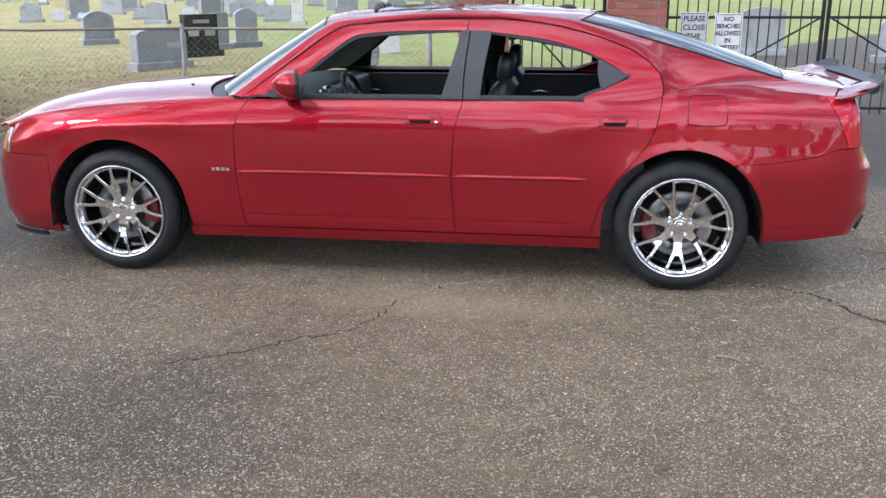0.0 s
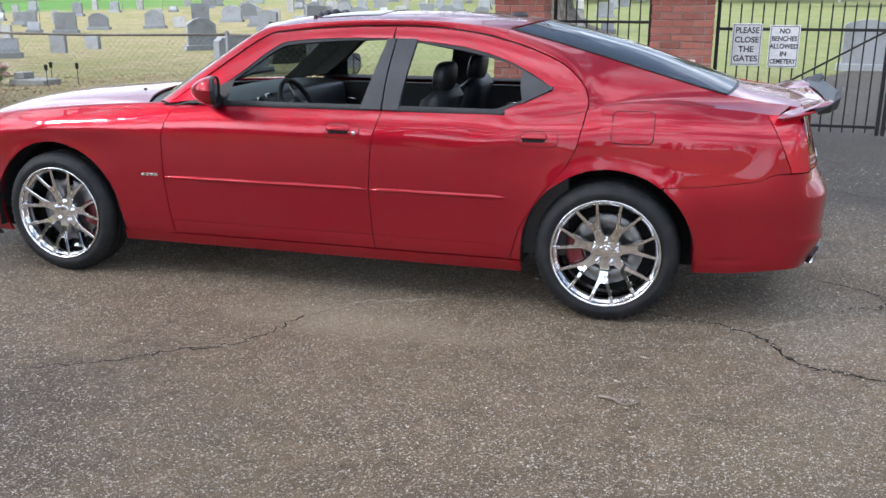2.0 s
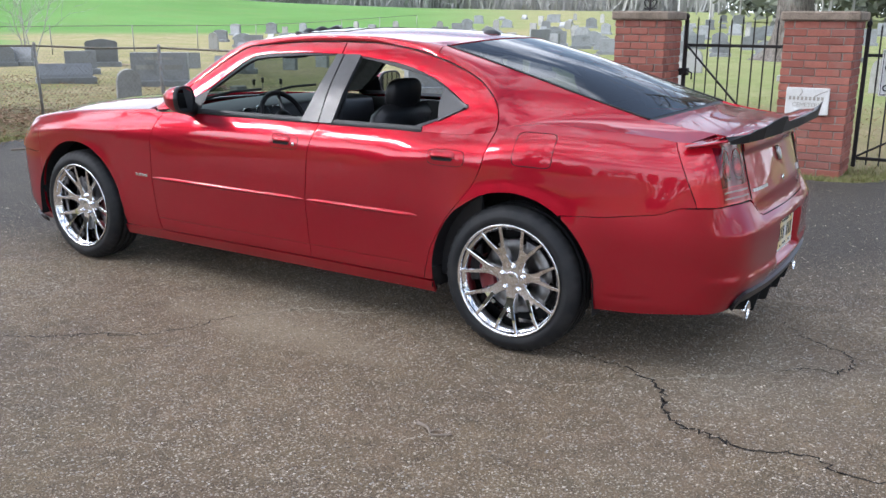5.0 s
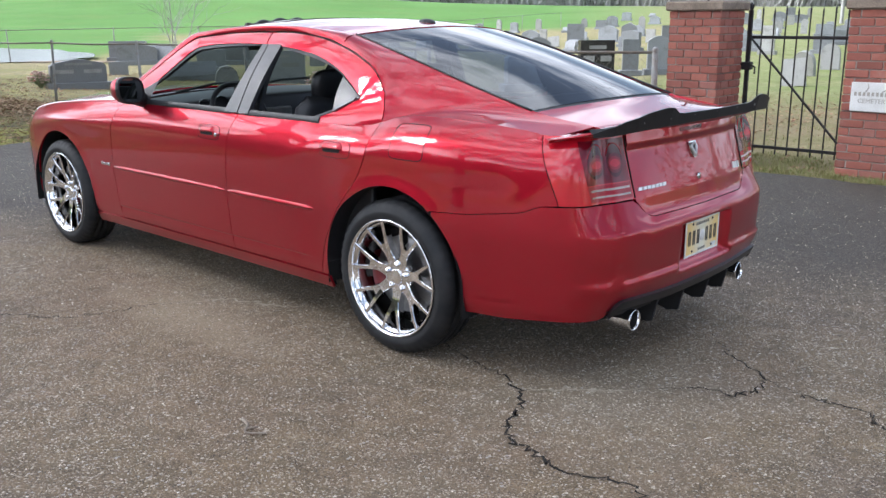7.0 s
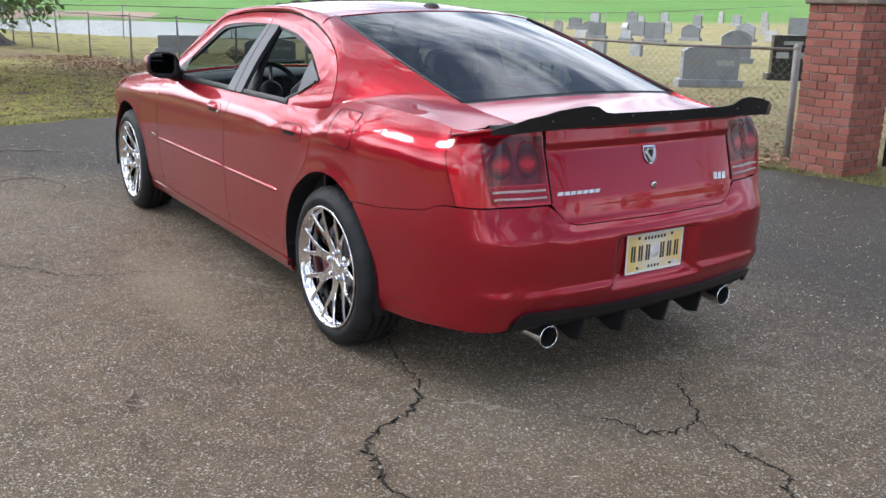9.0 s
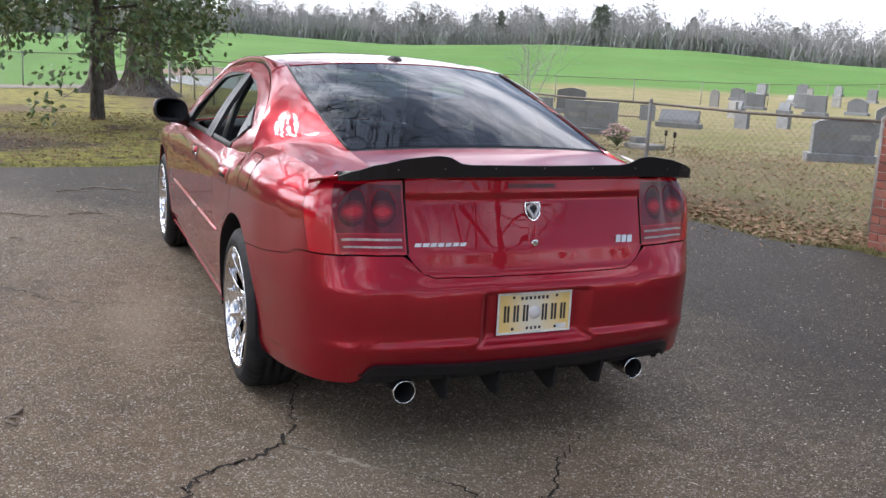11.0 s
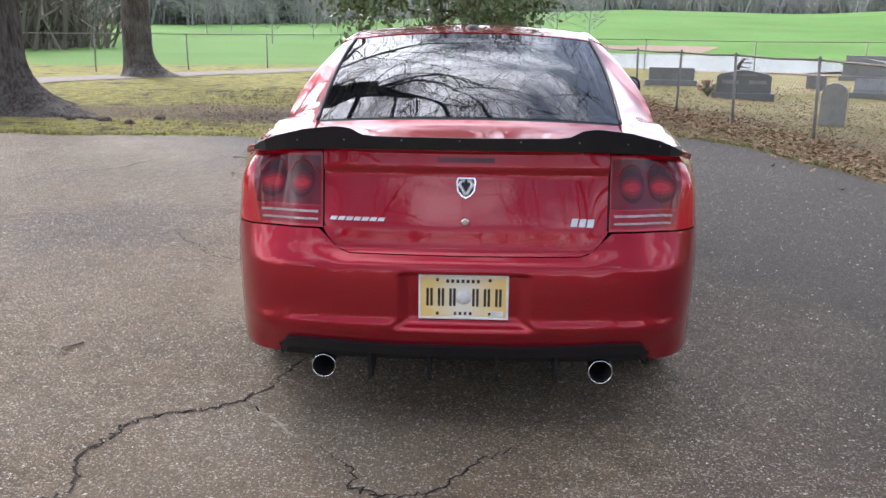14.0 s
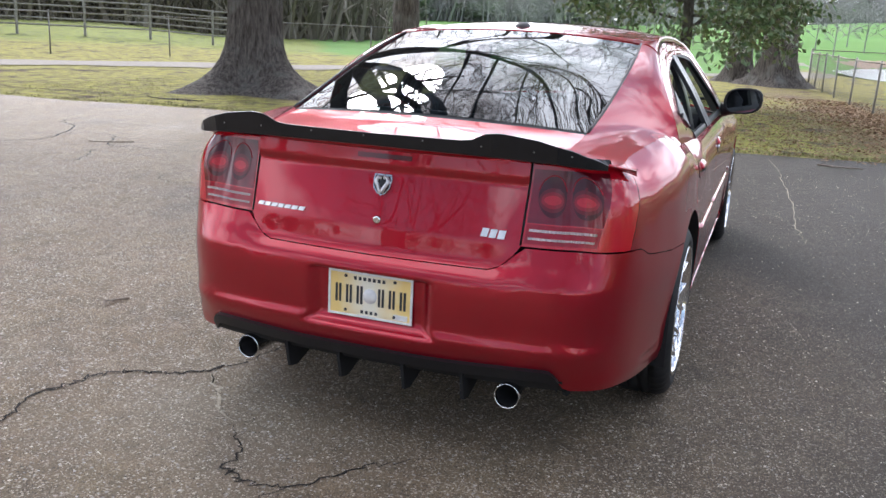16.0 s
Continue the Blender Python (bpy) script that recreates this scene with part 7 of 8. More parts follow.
for y in (-0.38, 0.38):
    seat = part("front_seat", cushion(-0.10, 0.42, y - 0.26, y + 0.26, 0.42, 0.60, 0.06), LEATHER, car, "black leather front seat")
    part("backrest", cushion(0.36, 0.50, y - 0.25, y + 0.25, 0.55, 1.08, 0.06, 0.34), LEATHER, seat)
    rows = []
    for i in range(9):
        e = -math.pi / 2 + math.pi * i / 8
        ce, se = abs(math.cos(e)) ** 0.55, math.copysign(abs(math.sin(e)) ** 0.75, math.sin(e))
        rows.append([Vector((0.60 + 0.10 * 0.12 * se + 0.05 * ce * math.copysign(abs(math.cos(a)) ** 0.7, math.cos(a)), y + 0.145 * ce * math.copysign(abs(math.sin(a)) ** 0.7, math.sin(a)), 1.13 + 0.085 * se)) for a in [2 * math.pi * k / 20 for k in range(21)]])
    part("headrest", grid(rows, 0, (0.6, y, 1.13)), LEATHER, seat)
    part("headrest_stalk", tube([(0.57, y - 0.05, 1.04), (0.60, y - 0.05, 1.10)], 0.007, 6), CHROME, seat)
bench = part("rear_bench", cushion(0.95, 1.40, -0.68, 0.68, 0.42, 0.62, 0.06), LEATHER, car, "black leather rear bench")
part("backrest", cushion(1.36, 1.50, -0.66, 0.66, 0.56, 1.08, 0.05, 0.28), LEATHER, bench)
part("parcel_shelf", box(1.5, 2.12, -0.60, 0.60, 1.015, 1.03), LEATHER, car, "", False)
part("dashboard", crossed([(-0.95, 0.76, 0.93, -0.1, 0.02), (-0.72, 0.76, 1.0, -0.05, 0.03), (-0.50, 0.75, 0.99, 0, 0.03), (-0.44, 0.74, 0.93, 0, 0.01), (-0.42, 0.74, 0.6, 0, 0)], lip=0), LEATHER, car, "black dashboard")
for y, r in ((-0.50, 0.045), (-0.38, 0.055), (-0.26, 0.045)):
    part("gauge", lathe([(r, 0), (r * 1.08, 0.012), (r * 1.12, 0.006), (r * 1.12, -0.02)], 22, pose(-0.452, y, 0.955, 0, 75, 0)), CHROME, car, "chrome ringed gauge")
part("console", cushion(-0.45, 0.35, -0.11, 0.11, 0.4, 0.66, 0.03), LEATHER, car, "black centre console")
part("centre_stack", box(-0.46, -0.42, -0.14, 0.14, 0.62, 0.92, 0.01), DISC, car, "silver centre stack", False)
wm = pose(-0.27, -0.38, 0.92, 0, 66, 0)
wheel = part("steering_wheel", ([wm @ Vector(((0.185 + 0.016 * math.cos(b)) * math.cos(a), (0.185 + 0.016 * math.cos(b)) * math.sin(a), 0.016 * math.sin(b))) for a in np.linspace(0, 6.28319, 33)[:-1] for b in np.linspace(0, 6.28319, 9)[:-1]],
              [(i * 8 + j, i * 8 + (j + 1) % 8, ((i + 1) % 32) * 8 + (j + 1) % 8, ((i + 1) % 32) * 8 + j) for i in range(32) for j in range(8)]), LEATHER, car, "black leather steering wheel")
part("wheel_hub", lathe([(0.001, 0.03), (0.05, 0.03), (0.075, 0.01), (0.07, -0.02)], 18, wm), LEATHER, wheel)
for a in (0.15, 3.0, -1.57):
    part("spoke", tube([wm @ Vector((0.05 * math.cos(a), 0.05 * math.sin(a), 0.005)), wm @ Vector((0.18 * math.cos(a), 0.18 * math.sin(a), 0))], 0.013, 6), DISC, wheel, "silver spoke")
part("steering_column", tube([(-0.55, -0.38, 0.80), (-0.30, -0.38, 0.905)], 0.045, 10), LEATHER, car)
for side in (-1, 1):
    for x0, x1 in ((-0.80, 0.37), (0.40, 1.36)):
        card = part("door_card", box(x0, x1, min(side * 0.80, side * 0.83), max(side * 0.80, side * 0.83), 0.30, 0.985, 0.006), LEATHER, car, "black door trim", False)
        part("armrest", box(x0 + 0.25, x1 - 0.15, min(side * 0.73, side * 0.80), max(side * 0.73, side * 0.80), 0.66, 0.73, 0.015), LEATHER, card, "", False)
        part("pull", tube([(x0 + 0.30, side * 0.795, 0.86), (x0 + 0.36, side * 0.785, 0.865), (x0 + 0.42, side * 0.795, 0.86)], 0.008, 6), CHROME, card, "chrome door pull")
    part("inner_pillar", flip(strip([(0.33, 0.80, 0.95), (0.35, 0.73, 1.17), (0.39, 0.63, 1.36)], [(0.47, 0.80, 0.95), (0.48, 0.73, 1.17), (0.50, 0.63, 1.36)], 2, lip=0.02, toward=(0.4, 0, 1)), side), SATIN, car)
    part("rear_inner_pillar", flip(strip([(1.16, 0.80, 0.98), (1.18, 0.72, 1.17), (1.05, 0.62, 1.33)], [(1.9, 0.60, 1.05), (1.6, 0.58, 1.17), (1.15, 0.57, 1.34)], 3), side), LEATHER, car)
part("headlining", crossed([(-0.36, 0.58, 1.345, -0.06, 0.03), (0.2, 0.57, 1.395, 0, 0.03), (0.95, 0.56, 1.37, 0.08, 0.03)], lip=0), HEADCLOTH, car, "grey headlining")
part("inside_mirror", box(-0.52, -0.49, -0.12, 0.12, 1.28, 1.34, 0.01), BLACK, car, "", False)
part("bulkhead", box(-1.02, -0.98, -0.78, 0.78, 0.22, 0.93), UNDER, car, "", False)


# ---- trees ----
def branch(bag, p, d, r, length, depth, rng, sides, droop=0.0, twist=0.25, kids=(3, 5), tips=None, low=-9.0):
    """A limb with its side limbs, tapering to twigs."""
    n = 5 if depth > 2 else 4
    pts, rad = [p.copy()], [r]
    q = p.copy()
    for k in range(n):
        d = (d + Vector([rng.uniform(-twist, twist) for _ in range(3)]) + Vector((0, 0, 0.06 - droop))).normalized()
        if q.z < low:
            d = Vector((d.x, d.y, abs(d.z) + 0.3)).normalized()
        q = q + d * length / n
        pts.append(q.copy())
        rad.append(r * (1 - 0.62 * (k + 1) / n))
    bag.add(*tube(pts, rad, sides, False))
    if depth == 0:
        if tips is not None:
            tips.append((q.copy(), d.copy()))
        return
    m = rng.randint(*kids)
    for k in range(m):
        t = 0.35 + 0.65 * (k + rng.random()) / m
        i = min(n - 1, int(t * n))
        at = pts[i].lerp(pts[i + 1], t * n - i)
        out = d.cross(Vector([rng.uniform(-1, 1) for _ in range(3)])).normalized()
        nd = (d * rng.uniform(0.35, 0.9) + out * rng.uniform(0.6, 1.0) + Vector((0, 0, 0.12))).normalized()
        rr = (rad[i] * (1 - (t * n - i)) + rad[i + 1] * (t * n - i)) * rng.uniform(0.5, 0.72)
        branch(bag, at, nd, max(rr, 0.010 if low > 0 else 0.006), length * rng.uniform(0.55, 0.78), depth - 1, rng, max(3, sides - 2), droop, twist, kids, tips, low)


def trunk_mesh(r, h, rng, flare=1.15):
    """A trunk with buttress roots."""
    rows = []
    n = 40
    lobes = [(rng.uniform(0, 6.28), rng.uniform(0.5, 1.0)) for _ in range(7)]
    for i in range(20):
        t = i / 19
        z = h * t ** 1.5
        row = []
        for k in range(n):
            a = 2 * math.pi * k / n
            root = sum(w * max(0, math.cos(a - b)) ** 11 for b, w in lobes)
            rr = r * (1 - 0.22 * t) * (1 + flare * (0.45 + 1.3 * root) * math.exp(-z / (0.30 + 0.25 * min(1, root)) / (r * 1.1)))
            rr *= 1 + 0.05 * noise.noise(Vector((math.cos(a) * 3, math.sin(a) * 3, z * 0.6))) + 0.03 * noise.noise(Vector((math.cos(a) * 9, math.sin(a) * 9, z * 1.2)))
            row.append(Vector((rr * math.cos(a), rr * math.sin(a), z - 0.12)))
        row.append(row[0].copy())
        rows.append(row)
    return grid(rows, 0, (0, 0, h / 2))


def oak(x, y, r, h, seed, label, depth=4, spread=5.5, limbs=6, kids=(3, 5), flare=1.15, spin=0, stout=0.19):
    rng = random.Random(seed)
    ob = empty("oak_tree", pose(x, y, height(x, y)))
    foot = trunk_mesh(r, h, rng, flare)
    part("trunk", ([pose(0, 0, 0, 0, 0, spin) @ p for p in foot[0]], foot[1]), BARK, ob, "thick grey-brown trunk with flaring roots")
    bag = Bag()
    top = Vector((0, 0, h - 0.2))
    for k in range(limbs):
        a = 2 * math.pi * (k + rng.uniform(-0.2, 0.2)) / limbs
        d = Vector((math.cos(a), math.sin(a), rng.uniform(0.35, 1.1))).normalized()
        at = top + Vector((0, 0, -rng.uniform(0, 0.18 * h)))
        branch(bag, at, d, r * stout * rng.uniform(0.8, 1.2), spread * rng.uniform(0.85, 1.2), depth, rng, 7, 0.03, 0.22, kids, low=5.2)
    branch(bag, top, Vector((0.1, 0.1, 1)), r * 0.45, spread * 1.1, depth, rng, 7, 0, 0.2)
    tagged(part("crown", bag.vf, BARK, ob, "bare winter branches"), kind="stuff")
    return tagged(ob, label, "tree")


oak(-10.25, -8.6, 0.58, 5.5, 17, "large bare oak with buttressed roots on the mossy lawn", 5, 9.6, 8, (4, 5), 1.45, 160, 0.33)
oak(-22.13, -10.5, 0.46, 6.5, 8, "bare oak near the gravel lane", 4, 5.0)
oak(-26.35, 0.9, 0.58, 9.5, 12, "bare oak at the fence corner", 4, 5.0)
oak(-27.6, -0.35, 0.42, 9.5, 14, "second bare oak close behind the corner oak", 3, 4.5)
oak(-5.5, -17.0, 0.48, 5.5, 21, "bare oak at the edge of the asphalt", 5, 8.0, 7, (3, 5), stout=0.3)
oak(20.0, 7.5, 0.5, 4.0, 27, "bare spreading oak behind the drive", 4, 6.0)
oak(26.0, -9.0, 0.5, 4.5, 31, "bare oak across the lot", 4, 6.0)
oak(-4.0, 32.3, 0.72, 8.0, 40, "huge old oak among the graves", 3, 6.0)


def magnolia(x, y, seed):
    rng = random.Random(seed)
    ob = empty("magnolia_tree", pose(x, y, height(x, y)))
    bag, tips = Bag(), []
    bag.add(*tube([(0, 0, -0.1), (0.03, 0, 0.6), (0.0, 0.05, 1.5), (0.05, 0, 3.0), (0, 0, 8.4)], [0.16, 0.13, 0.12, 0.09, 0.03], 10, False))
    for k in range(54):
        z = 1.5 + 6.7 * k / 54
        a = k * 2.4 + rng.uniform(-0.3, 0.3)
        reach = (1.55 if z < 2.9 else 1.9 if z < 5.0 else 1.9 * (9.0 - z) / 4.0) * rng.uniform(0.8, 1.15)
        branch(bag, Vector((0, 0, z)), Vector((math.cos(a), math.sin(a), 0.22)), 0.035, reach, 2, rng, 5, 0.10, 0.22, (3, 4), tips)
    part("trunk", bag.vf, BARK, ob, "slim brown trunk and limbs")
    leaves = Bag()
    V, F = [], []
    for p, d in tips:
        for _ in range(34):
            c = p + Vector([rng.gauss(0, 0.19) for _ in range(3)])
            u = (d * 0.5 + Vector([rng.uniform(-1, 1) for _ in range(3)]) + Vector((0, 0, -0.35))).normalized() * rng.uniform(0.12, 0.20)
            w = u.cross(Vector([rng.uniform(-1, 1) for _ in range(3)])).normalized() * 0.044
            n = u.cross(w).normalized() * 0.012
            k = len(V)
            V += [c, c + u * 0.5 + w + n, c + u, c + u * 0.5 - w + n]
            F += [(k, k + 1, k + 2), (k, k + 2, k + 3)]
    tagged(part("crown", (V, F), MAGNOLIA, ob, "glossy evergreen leaves", False), kind="stuff")
    tagged(ob, "small evergreen magnolia with glossy leaves", "tree")


magnolia(-14.97, -0.95, 6)


def sapling(x, y, h, seed):
    rng = random.Random(seed)
    ob = empty("bare_sapling", pose(x, y, height(x, y)))
    bag = Bag()
    for k in range(5):
        branch(bag, Vector((rng.uniform(-.2, .2), rng.uniform(-.2, .2), -0.1)), Vector((rng.uniform(-.35, .35), rng.uniform(-.35, .35), 1)).normalized(), 0.028, h * rng.uniform(0.6, 1), 2, rng, 5, 0, 0.14, (4, 6))
    part("trunk", bag.vf, WOODS, ob, "thin grey stems")
    tagged(ob, "thin bare sapling by the pasture fence", "sapling")


sapling(-30.0, 17.5, 2.9, 4)


def small_tree(seed, h, thick, limbs):
    """A bare tree seen from afar: trunk, limbs and flat twigs."""
    rng = random.Random(seed)
    bag = Bag()
    bag.add(*tube([(0, 0, -0.3), (rng.uniform(-.1, .1), 0, 0.35 * h), (rng.uniform(-.2, .2), rng.uniform(-.2, .2), 0.7 * h), (0, 0, h)], [thick, thick * 0.75, thick * 0.4, 0.02], 5, False))
    for k in range(limbs):
        t = 0.18 + 0.8 * (k / limbs) ** 0.8
        a = k * 2.4 + rng.uniform(-.5, .5)
        reach = h * 0.36 * (1.12 - t) ** 0.6 * rng.uniform(0.7, 1.15)
        p = Vector((0, 0, t * h))
        d = Vector((math.cos(a), math.sin(a), rng.uniform(0.35, 0.9))).normalized()
        q = p + d * reach
        bag.add(*tube([p, q], [thick * 0.28 * (1.1 - t), 0.012], 3, False))
        for _ in range(9):
            c = p.lerp(q, rng.uniform(0.25, 1.0))
            e = (d + Vector([rng.uniform(-1, 1) for _ in range(3)])).normalized() * reach * rng.uniform(0.25, 0.5)
            w = e.cross(Vector((rng.uniform(-1, 1), rng.uniform(-1, 1), 0.3))).normalized() * 0.04
            bag.add([c - w, c + w, c + e], [(0, 1, 2)])
            f = c + e * 0.5
            g = (e + Vector([rng.uniform(-1, 1) for _ in range(3)]) * e.length).normalized() * e.length * 0.7
            bag.add([f - w * 0.7, f + w * 0.7, f + g], [(0, 1, 2)])
    return bag


def far_woods():
    """The distant winter woods round the fields, one sheet of many small trees."""
    rng = random.Random(9)
    kinds = [small_tree(300 + k, 9.0, 0.09, 38) for k in range(6)]
    for k in range(3):                         # brush at the woods' foot
        r2, b = random.Random(400 + k), Bag()
        for _ in range(150):
            p = Vector((r2.gauss(0, 1.6), r2.gauss(0, 1.6), -0.2))
            q = p + Vector((r2.gauss(0, 0.9), r2.gauss(0, 0.9), r2.uniform(1.2, 4.6)))
            w = Vector((r2.uniform(-1, 1), r2.uniform(-1, 1), 0)).normalized() * r2.uniform(0.05, 0.14)
            b.add([p - w, p + w, q], [(0, 1, 2)])
            m = p.lerp(q, 0.5)
            e = m + Vector((r2.gauss(0, 0.9), r2.gauss(0, 0.9), r2.uniform(0.3, 1.4)))
            b.add([m - w * 0.8, m + w * 0.8, e], [(0, 1, 2)])
        kinds.append(b)
    pine = []
    for k in range(3):
        V, F = [], []
        r2 = random.Random(200 + k)
        for _ in range(1100):
            z = r2.uniform(0.10, 1)
            rr = (1.05 - z) ** 0.7 * 0.26 * math.sqrt(r2.random()) * (0.75 + 0.4 * math.sin(z * 34))
            a = r2.uniform(0, 6.28)
            c = Vector((rr * math.cos(a), rr * math.sin(a), z))
            i = len(V)
            V += [c + Vector([r2.uniform(-0.045, 0.045) for _ in range(3)]) for _ in range(3)]
            F.append((i, i + 1, i + 2))
        pine.append((V, F))
    spots = []
    for _ in range(620):                       # along the far crest
        spots.append((rng.uniform(108, 188), rng.uniform(178, 235), rng.uniform(0.75, 1.15), 0.12))
    for _ in range(40):                        # single trees in the pasture behind the lawn
        spots.append((rng.uniform(168, 200), rng.uniform(70, 150), rng.uniform(0.45, 0.8), 0.0))
    for _ in range(330):                       # close woods past the lane
        az = rng.uniform(190, 262)
        spots.append((az, rng.uniform(56, 120) if az > 205 else rng.uniform(135, 172), rng.uniform(0.9, 1.5), 0.16))
    for _ in range(190):                       # woods round the rest
        spots.append((rng.uniform(262, 468), rng.uniform(85, 150), rng.uniform(1.0, 1.6), 0.2))
    for _ in range(34):                        # nearer trees across the road
        spots.append((rng.uniform(300, 425), rng.uniform(46, 75), rng.uniform(1.1, 1.7), 0.1))
    for _ in range(26):                        # tall trees beyond the graves
        spots.append((rng.uniform(78, 108), rng.uniform(70, 105), rng.uniform(1.5, 2.1), 0.25))
    for _ in range(900):
        spots.append((rng.uniform(106, 190), rng.uniform(176, 215), -rng.uniform(0.6, 1.1), 0.0))
    for _ in range(260):
        az = rng.uniform(190, 262)
        spots.append((az, rng.uniform(60, 110) if az > 206 else rng.uniform(140, 175), -rng.uniform(0.6, 1.2), 0.0))
    bare_v, bare_f, green_v, green_f, near_v, near_f = [], [], [], [], [], []
    for az, r, s, ever in spots:
        a = radians(az)
        x, y = r * math.cos(a), r * math.sin(a)
        z = height(x, y) - 0.2
        turn = rng.uniform(0, 6.28)
        c, q = math.cos(turn) * s, math.sin(turn) * s
        if rng.random() < ever:
            V, F = pine[rng.randrange(3)]
            h = rng.uniform(6, 9) * s
            k = len(green_v)
            green_v += [(x + p.x * h * 1.3, y + p.y * h * 1.3, z + p.z * h) for p in V]
            green_f += [tuple(i + k for i in f) for f in F]
        else:
            b = kinds[rng.randrange(6) if s > 0 else 6 + rng.randrange(3)]
            c, q, s = (c, q, s) if s > 0 else (-1.5 * c, -1.5 * q, -1.5 * s)
            vs_, fs_ = (near_v, near_f) if 203 < az < 262 else (bare_v, bare_f)
            k = len(vs_)
            vs_ += [(x + p.x * c - p.y * q, y + p.x * q + p.y * c, z + p.z * s) for p in b.v]
            fs_ += [tuple(i + k for i in f) for f in b.f]
    tagged(part("far_woods", (bare_v, bare_f), WOODS, None, "", False), "grey-brown bare winter woods with haze painted into their colour", "woods", kind="stuff")
    tagged(part("near_woods", (near_v, near_f), THICKET, None, "", False), "brown leafless thicket past the gravel lane", "woods", kind="stuff")
    tagged(part("far_pines", (green_v, green_f), PINES, None, "", False), "dull green pines, greyed by painted haze, among the bare woods", "woods", kind="stuff")


far_woods()


# ---- litter: leaves, grass, twigs ----
def scatter_leaves():
    rng = random.Random(2)
    V, F = [], []
    spots = []
    while len(spots) < 15000:
        x = rng.uniform(-20, -0.4)
        y = fence_y(x) - 0.55 + rng.gauss(0, 0.62)
        if rng.random() < 0.35:
            y = rng.uniform(4.4, 12)
        if on_pave(x, y) and rng.random() > 0.06:
            continue
        spots.append((x, y, 1.0))
    for _ in range(7500):
        x, y = rng.uniform(-17, -6.9), -6 + 10 * rng.random() ** 0.7
        spots.append((x, y, 0.8))
    for _ in range(1500):
        x, y = rng.uniform(-3, 8), rng.uniform(4.9, 14)
        if not on_pave(x, y):
            spots.append((x, y, 0.8))
    for x, y, k in spots:
        s = rng.uniform(0.018, 0.046) * k
        a = rng.uniform(0, 6.28)
        z = height(x, y) + rng.uniform(0.0, 0.02)
        u = Vector((math.cos(a), math.sin(a), rng.uniform(-0.3, 0.5))) * s
        w = Vector((-math.sin(a), math.cos(a), rng.uniform(-0.4, 0.6))) * s * 0.55
        c = Vector((x, y, z + 0.012))
        i = len(V)
        V += [c - u, c + w, c + u, c - w, c + Vector((0, 0, -0.008))]
        F += [(i, i + 1, i + 4), (i + 1, i + 2, i + 4), (i + 2, i + 3, i + 4), (i + 3, i, i + 4)]
    tagged(part("fallen_leaves", (V, F), LEAVES, None, "", False), "dry brown fallen leaves along the fence", "leaves", kind="stuff")


def grass():
    rng = random.Random(4)
    V, F = [], []

    def tuft(x, y, n, h):
        for _ in range(n):
            px, py = x + rng.gauss(0, 0.035), y + rng.gauss(0, 0.035)
            a = rng.uniform(0, 6.28)
            b = h * rng.uniform(0.5, 1.2)
            z = height(px, py) - 0.015
            i = len(V)
            V.extend([(px - 0.004 * math.sin(a), py + 0.004 * math.cos(a), z), (px + 0.004 * math.sin(a), py - 0.004 * math.cos(a), z), (px + b * 0.6 * math.cos(a), py + b * 0.6 * math.sin(a), z + b)])
            F.append((i, i + 1, i + 2))
    for p in EDGE[::1]:
        if p.y > 15 or p.y < -14:
            continue
        for _ in range(9):
            tuft(p.x - (0.10 + rng.random() * 0.25 if p.y < 3 else -0.02), p.y + (rng.uniform(0.03, 0.30) if p.y > 3 else rng.uniform(-0.1, 0.1)), 4, 0.055)
    for _ in range(8000):
        x, y = rng.uniform(-16, -6.8), rng.uniform(-12, 4)
        tuft(x, y, 3, 0.028)
    for _ in range(4500):
        x, y = rng.uniform(-12, 9), rng.uniform(4.7, 15)
        if not on_pave(x, y):
            tuft(x, y, 4, 0.06)
    for _ in range(900):
        x, y = rng.uniform(-0.6, 2.4), rng.uniform(4.75, 6.2)
        if not on_pave(x, y):
            tuft(x, y, 6, 0.055)
    tagged(part("grass_tufts", (V, F), STRAW, None, "", False), "short straw and green winter grass tufts", "grass", kind="stuff")


def grit():
    """Loose stone chips, bits of bark and straw strewn over the worn surface."""
    rng = random.Random(11)
    V, F = [], []
    while len(V) < 5 * 52000:
        x, y = rng.uniform(-6, 7), rng.uniform(-5.5, 4.5)
        if rng.random() > (0.35 + 0.65 * max(0, min(1, 0.5 + 1.4 * noise.noise(Vector((x * 0.8, y * 0.8, 4)))))) or not on_pave(x, y):
            continue
        if y + max(-0.8 * x, -0.12 * x) > 1.4 and rng.random() < 0.7:
            continue
        s = 0.0024 + 0.0058 * rng.random() ** 3.0
        a, t = rng.uniform(0, 6.28), rng.uniform(0.45, 0.95)
        long = rng.random() < 0.012
        u = Vector((math.cos(a), math.sin(a), 0)) * (s * 4 if long else s)
        w = Vector((-math.sin(a), math.cos(a), 0)) * (0.0015 if long else s * t)
        c = Vector((x, y, height(x, y) + 0.0035))
        i = len(V)
        V += [c - u, c + w * rng.uniform(0.7, 1.2), c + u, c - w * rng.uniform(0.7, 1.2), c + Vector((0, 0, min(0.004, 0.6 * s)))]
        F += [(i + 1, i, i + 4), (i + 2, i + 1, i + 4), (i + 3, i + 2, i + 4), (i, i + 3, i + 4)]
    tagged(part("loose_grit", (V, F), CHIPS, None, "", False), "loose pale stone chips and straw on the asphalt", "grit", kind="stuff")


scatter_leaves()
grass()
grit()


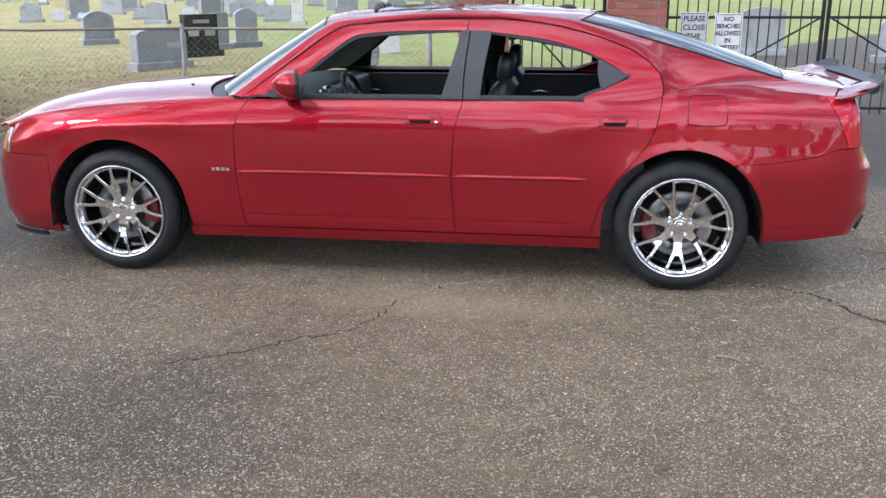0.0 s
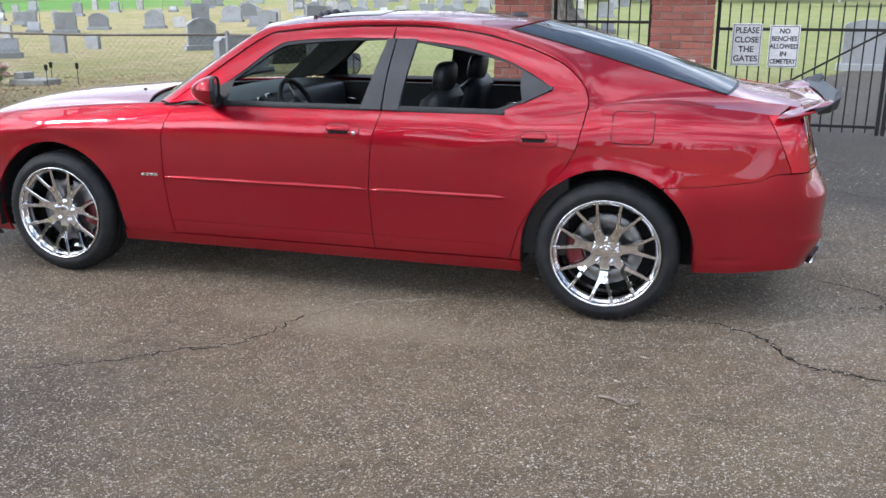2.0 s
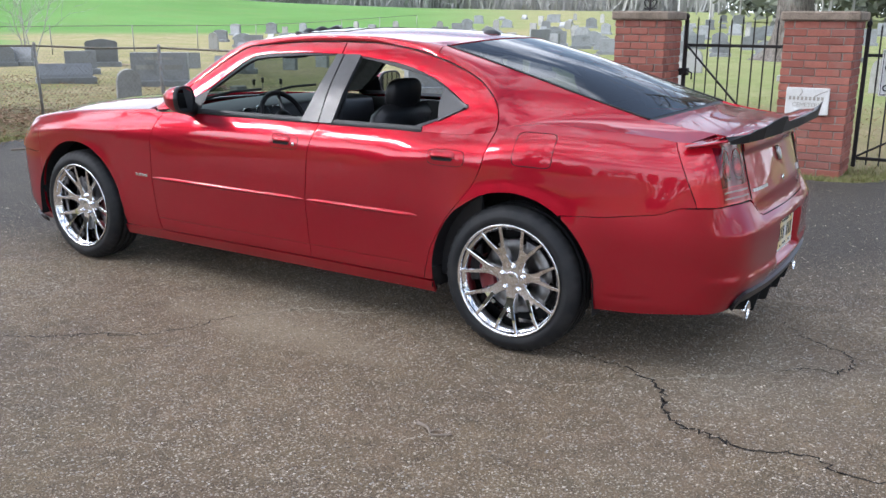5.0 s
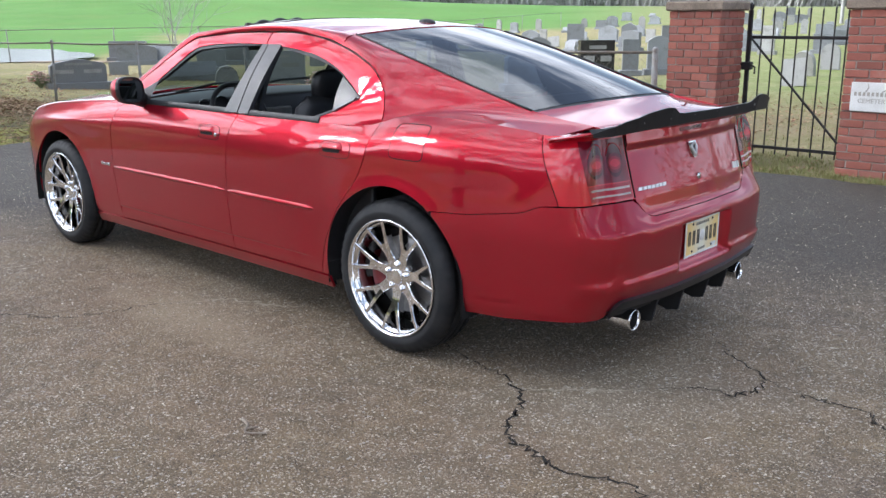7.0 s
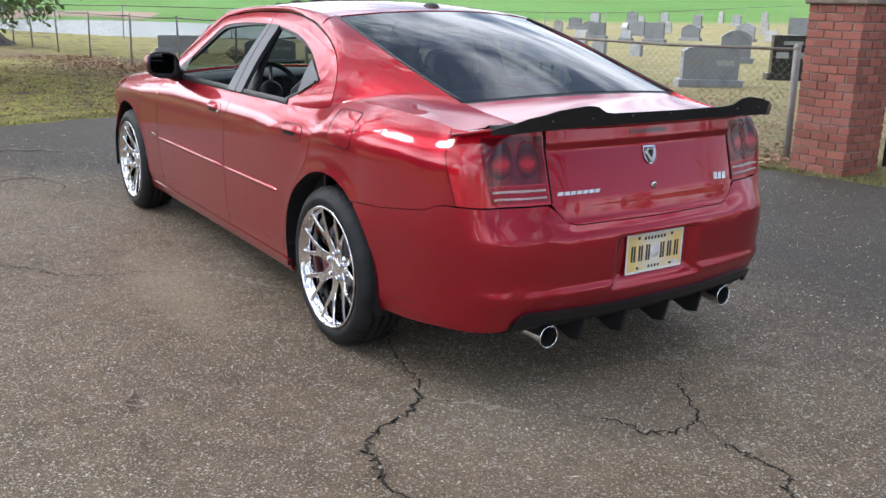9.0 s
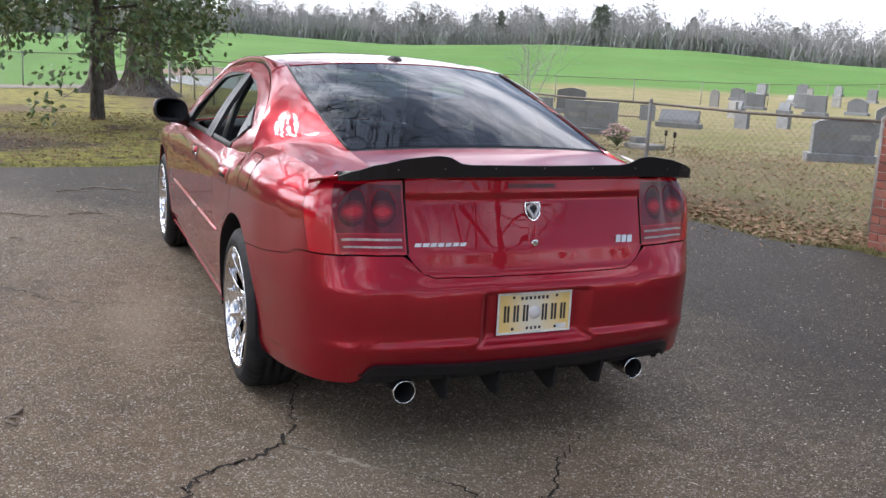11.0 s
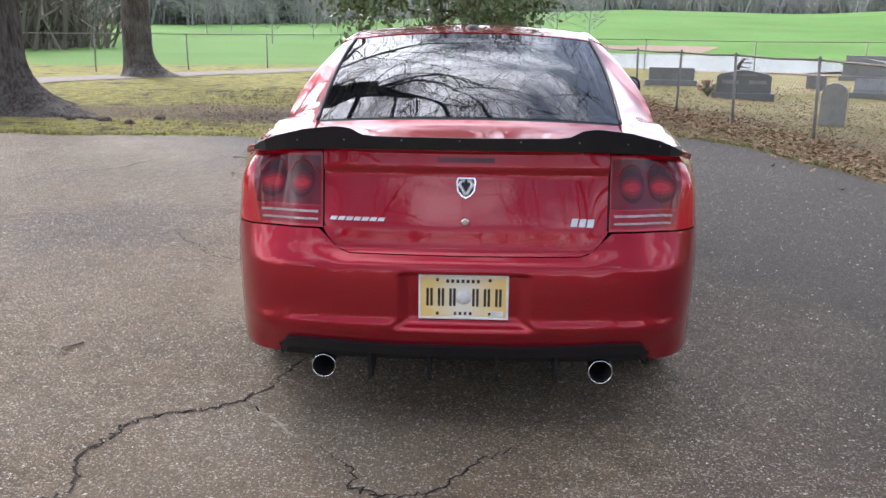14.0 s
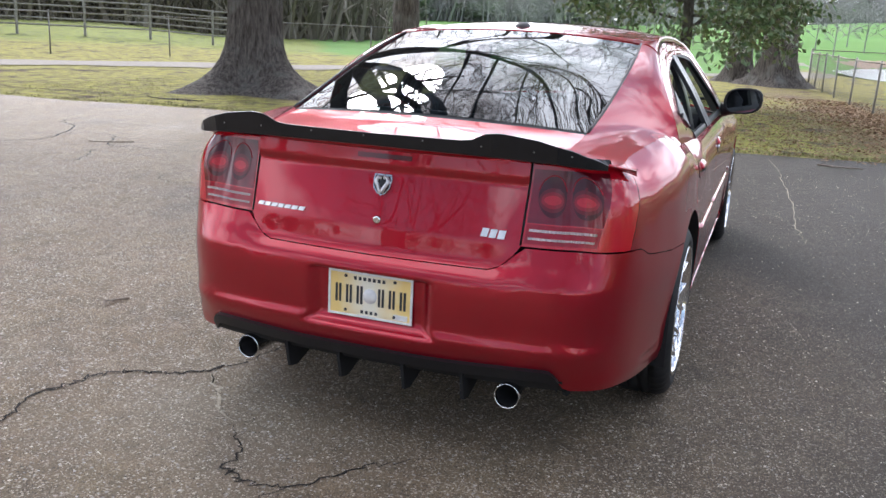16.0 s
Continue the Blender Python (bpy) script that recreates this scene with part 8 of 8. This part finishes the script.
def twig(pts, r, label="dry brown twig lying on the asphalt"):
    line = spline(pts, 4)
    rad = [r * (1 - 0.6 * k / len(line)) for k in range(len(line))]
    bag = Bag().add(*tube(line, rad, 6))
    k = line[len(line) // 2]
    bag.add(*tube([k, k + Vector((r * 3, r * 5, r * 0.5))], [r * 0.6, r * 0.3], 5))
    tagged(part("twig", bag.vf, TWIG), label, "twig", "twigs")


twig([(1.64, -1.79, 0.008), (1.70, -1.81, 0.012), (1.745, -1.85, 0.010), (1.80, -1.80, 0.007)], 0.0075)
for x, y, turn, size in ((-4.55, -1.25, 80, 0.42), (-4.42, -1.0, 62, 0.34), (-3.02, -1.40, 70, 0.20), (-3.35, -2.45, 20, 0.24), (-3.05, -2.05, 75, 0.36), (-2.9, -1.85, 110, 0.22), (-4.40, -1.55, 95, 0.3), (-4.5, -2.65, 65, 0.26), (-1.92, -1.95, 40, 0.16), (-3.0, -1.5, 88, 0.18)):
    c, q = math.cos(radians(turn)) * size, math.sin(radians(turn)) * size
    twig([(x - 0.5 * c, y - 0.5 * q, 0.007), (x - 0.1 * c - 0.12 * q, y - 0.1 * q + 0.12 * c, 0.014), (x + 0.2 * c + 0.05 * q, y + 0.2 * q - 0.05 * c, 0.010), (x + 0.5 * c, y + 0.5 * q, 0.006)], 0.004 + 0.012 * size, "bleached broken twig on the asphalt")
twig([(0.15, -1.75, 0.004), (0.23, -1.70, 0.006), (0.34, -1.67, 0.004)], 0.003)
twig([(-0.25, -1.78, 0.004), (-0.15, -1.73, 0.006), (0.0, -1.71, 0.004)], 0.0025)
twig([(-6.5, 1.7, 0.008), (-6.4, 1.95, 0.014), (-6.45, 2.2, 0.01)], 0.012)
twig([(-2.9, -5.5, 0.008), (-2.7, -5.7, 0.01), (-2.65, -5.9, 0.008)], 0.008)


def surface_root(pts, r):
    line = spline(pts, 5)
    for k, p in enumerate(line):
        p.z = height(p.x, p.y) - 0.35 * r + 0.3 * r * noise.noise(p * 3)
        p.x += 0.06 * noise.noise(p * 4)
        p.y += 0.06 * noise.noise(p * 4 + Vector((7, 0, 0)))
    n = len(line)
    tagged(part("surface_root", tube(line, [r * (1 - 0.6 * k / n) * min(1, (n - 1 - k) / 4 + 0.08, k / 3 + 0.15) * (1 + 0.25 * noise.noise(Vector((k * 0.7, r * 50, 0)))) for k in range(n)], 7), BARK), "bare root breaking the mossy ground", "root", "surface roots")


surface_root([(-9.7, -7.7, 0.05), (-9.2, -6.9, 0.06), (-8.9, -6.2, 0.03), (-8.4, -5.7, 0.02)], 0.11)
surface_root([(-9.8, -8.6, 0.05), (-9.0, -9.0, 0.05), (-8.6, -9.6, 0.03)], 0.05)
surface_root([(-7.6, -7.9, 0.02), (-7.4, -8.6, 0.03), (-7.6, -9.2, 0.02)], 0.022)
for x, y, r in ((-8.7, -6.0, 0.16), (-8.2, -5.4, 0.12), (-9.0, -5.2, 0.14), (-8.8, -6.6, 0.10)):
    v, f = lathe([(r, -0.05), (r * 0.95, 0.05), (r * 0.7, 0.09), (r * 0.3, 0.12), (0.001, 0.11)], 10)
    v = [Vector((p.x * (1 + 0.4 * noise.noise(p * 9 + Vector((x, y, 0)))) + x, p.y * 0.7 * (1 + 0.4 * noise.noise(p * 8 + Vector((y, x, 0)))) + y, p.z * 0.45 + height(x, y))) for p in v]
    tagged(part("root_knuckle", (v, f), BARK), "worn root knuckle in bare earth", "root", "surface roots")
stump = Bag()
branch(stump, Vector((-38.0, 12.2, -0.4)), Vector((0.3, 0.1, 1)).normalized(), 0.13, 0.85, 1, random.Random(3), 7, 0, 0.35, (2, 3))
tagged(part("dead_stump", stump.vf, BARK), "twisted dead stump at the pond's edge", "stump")
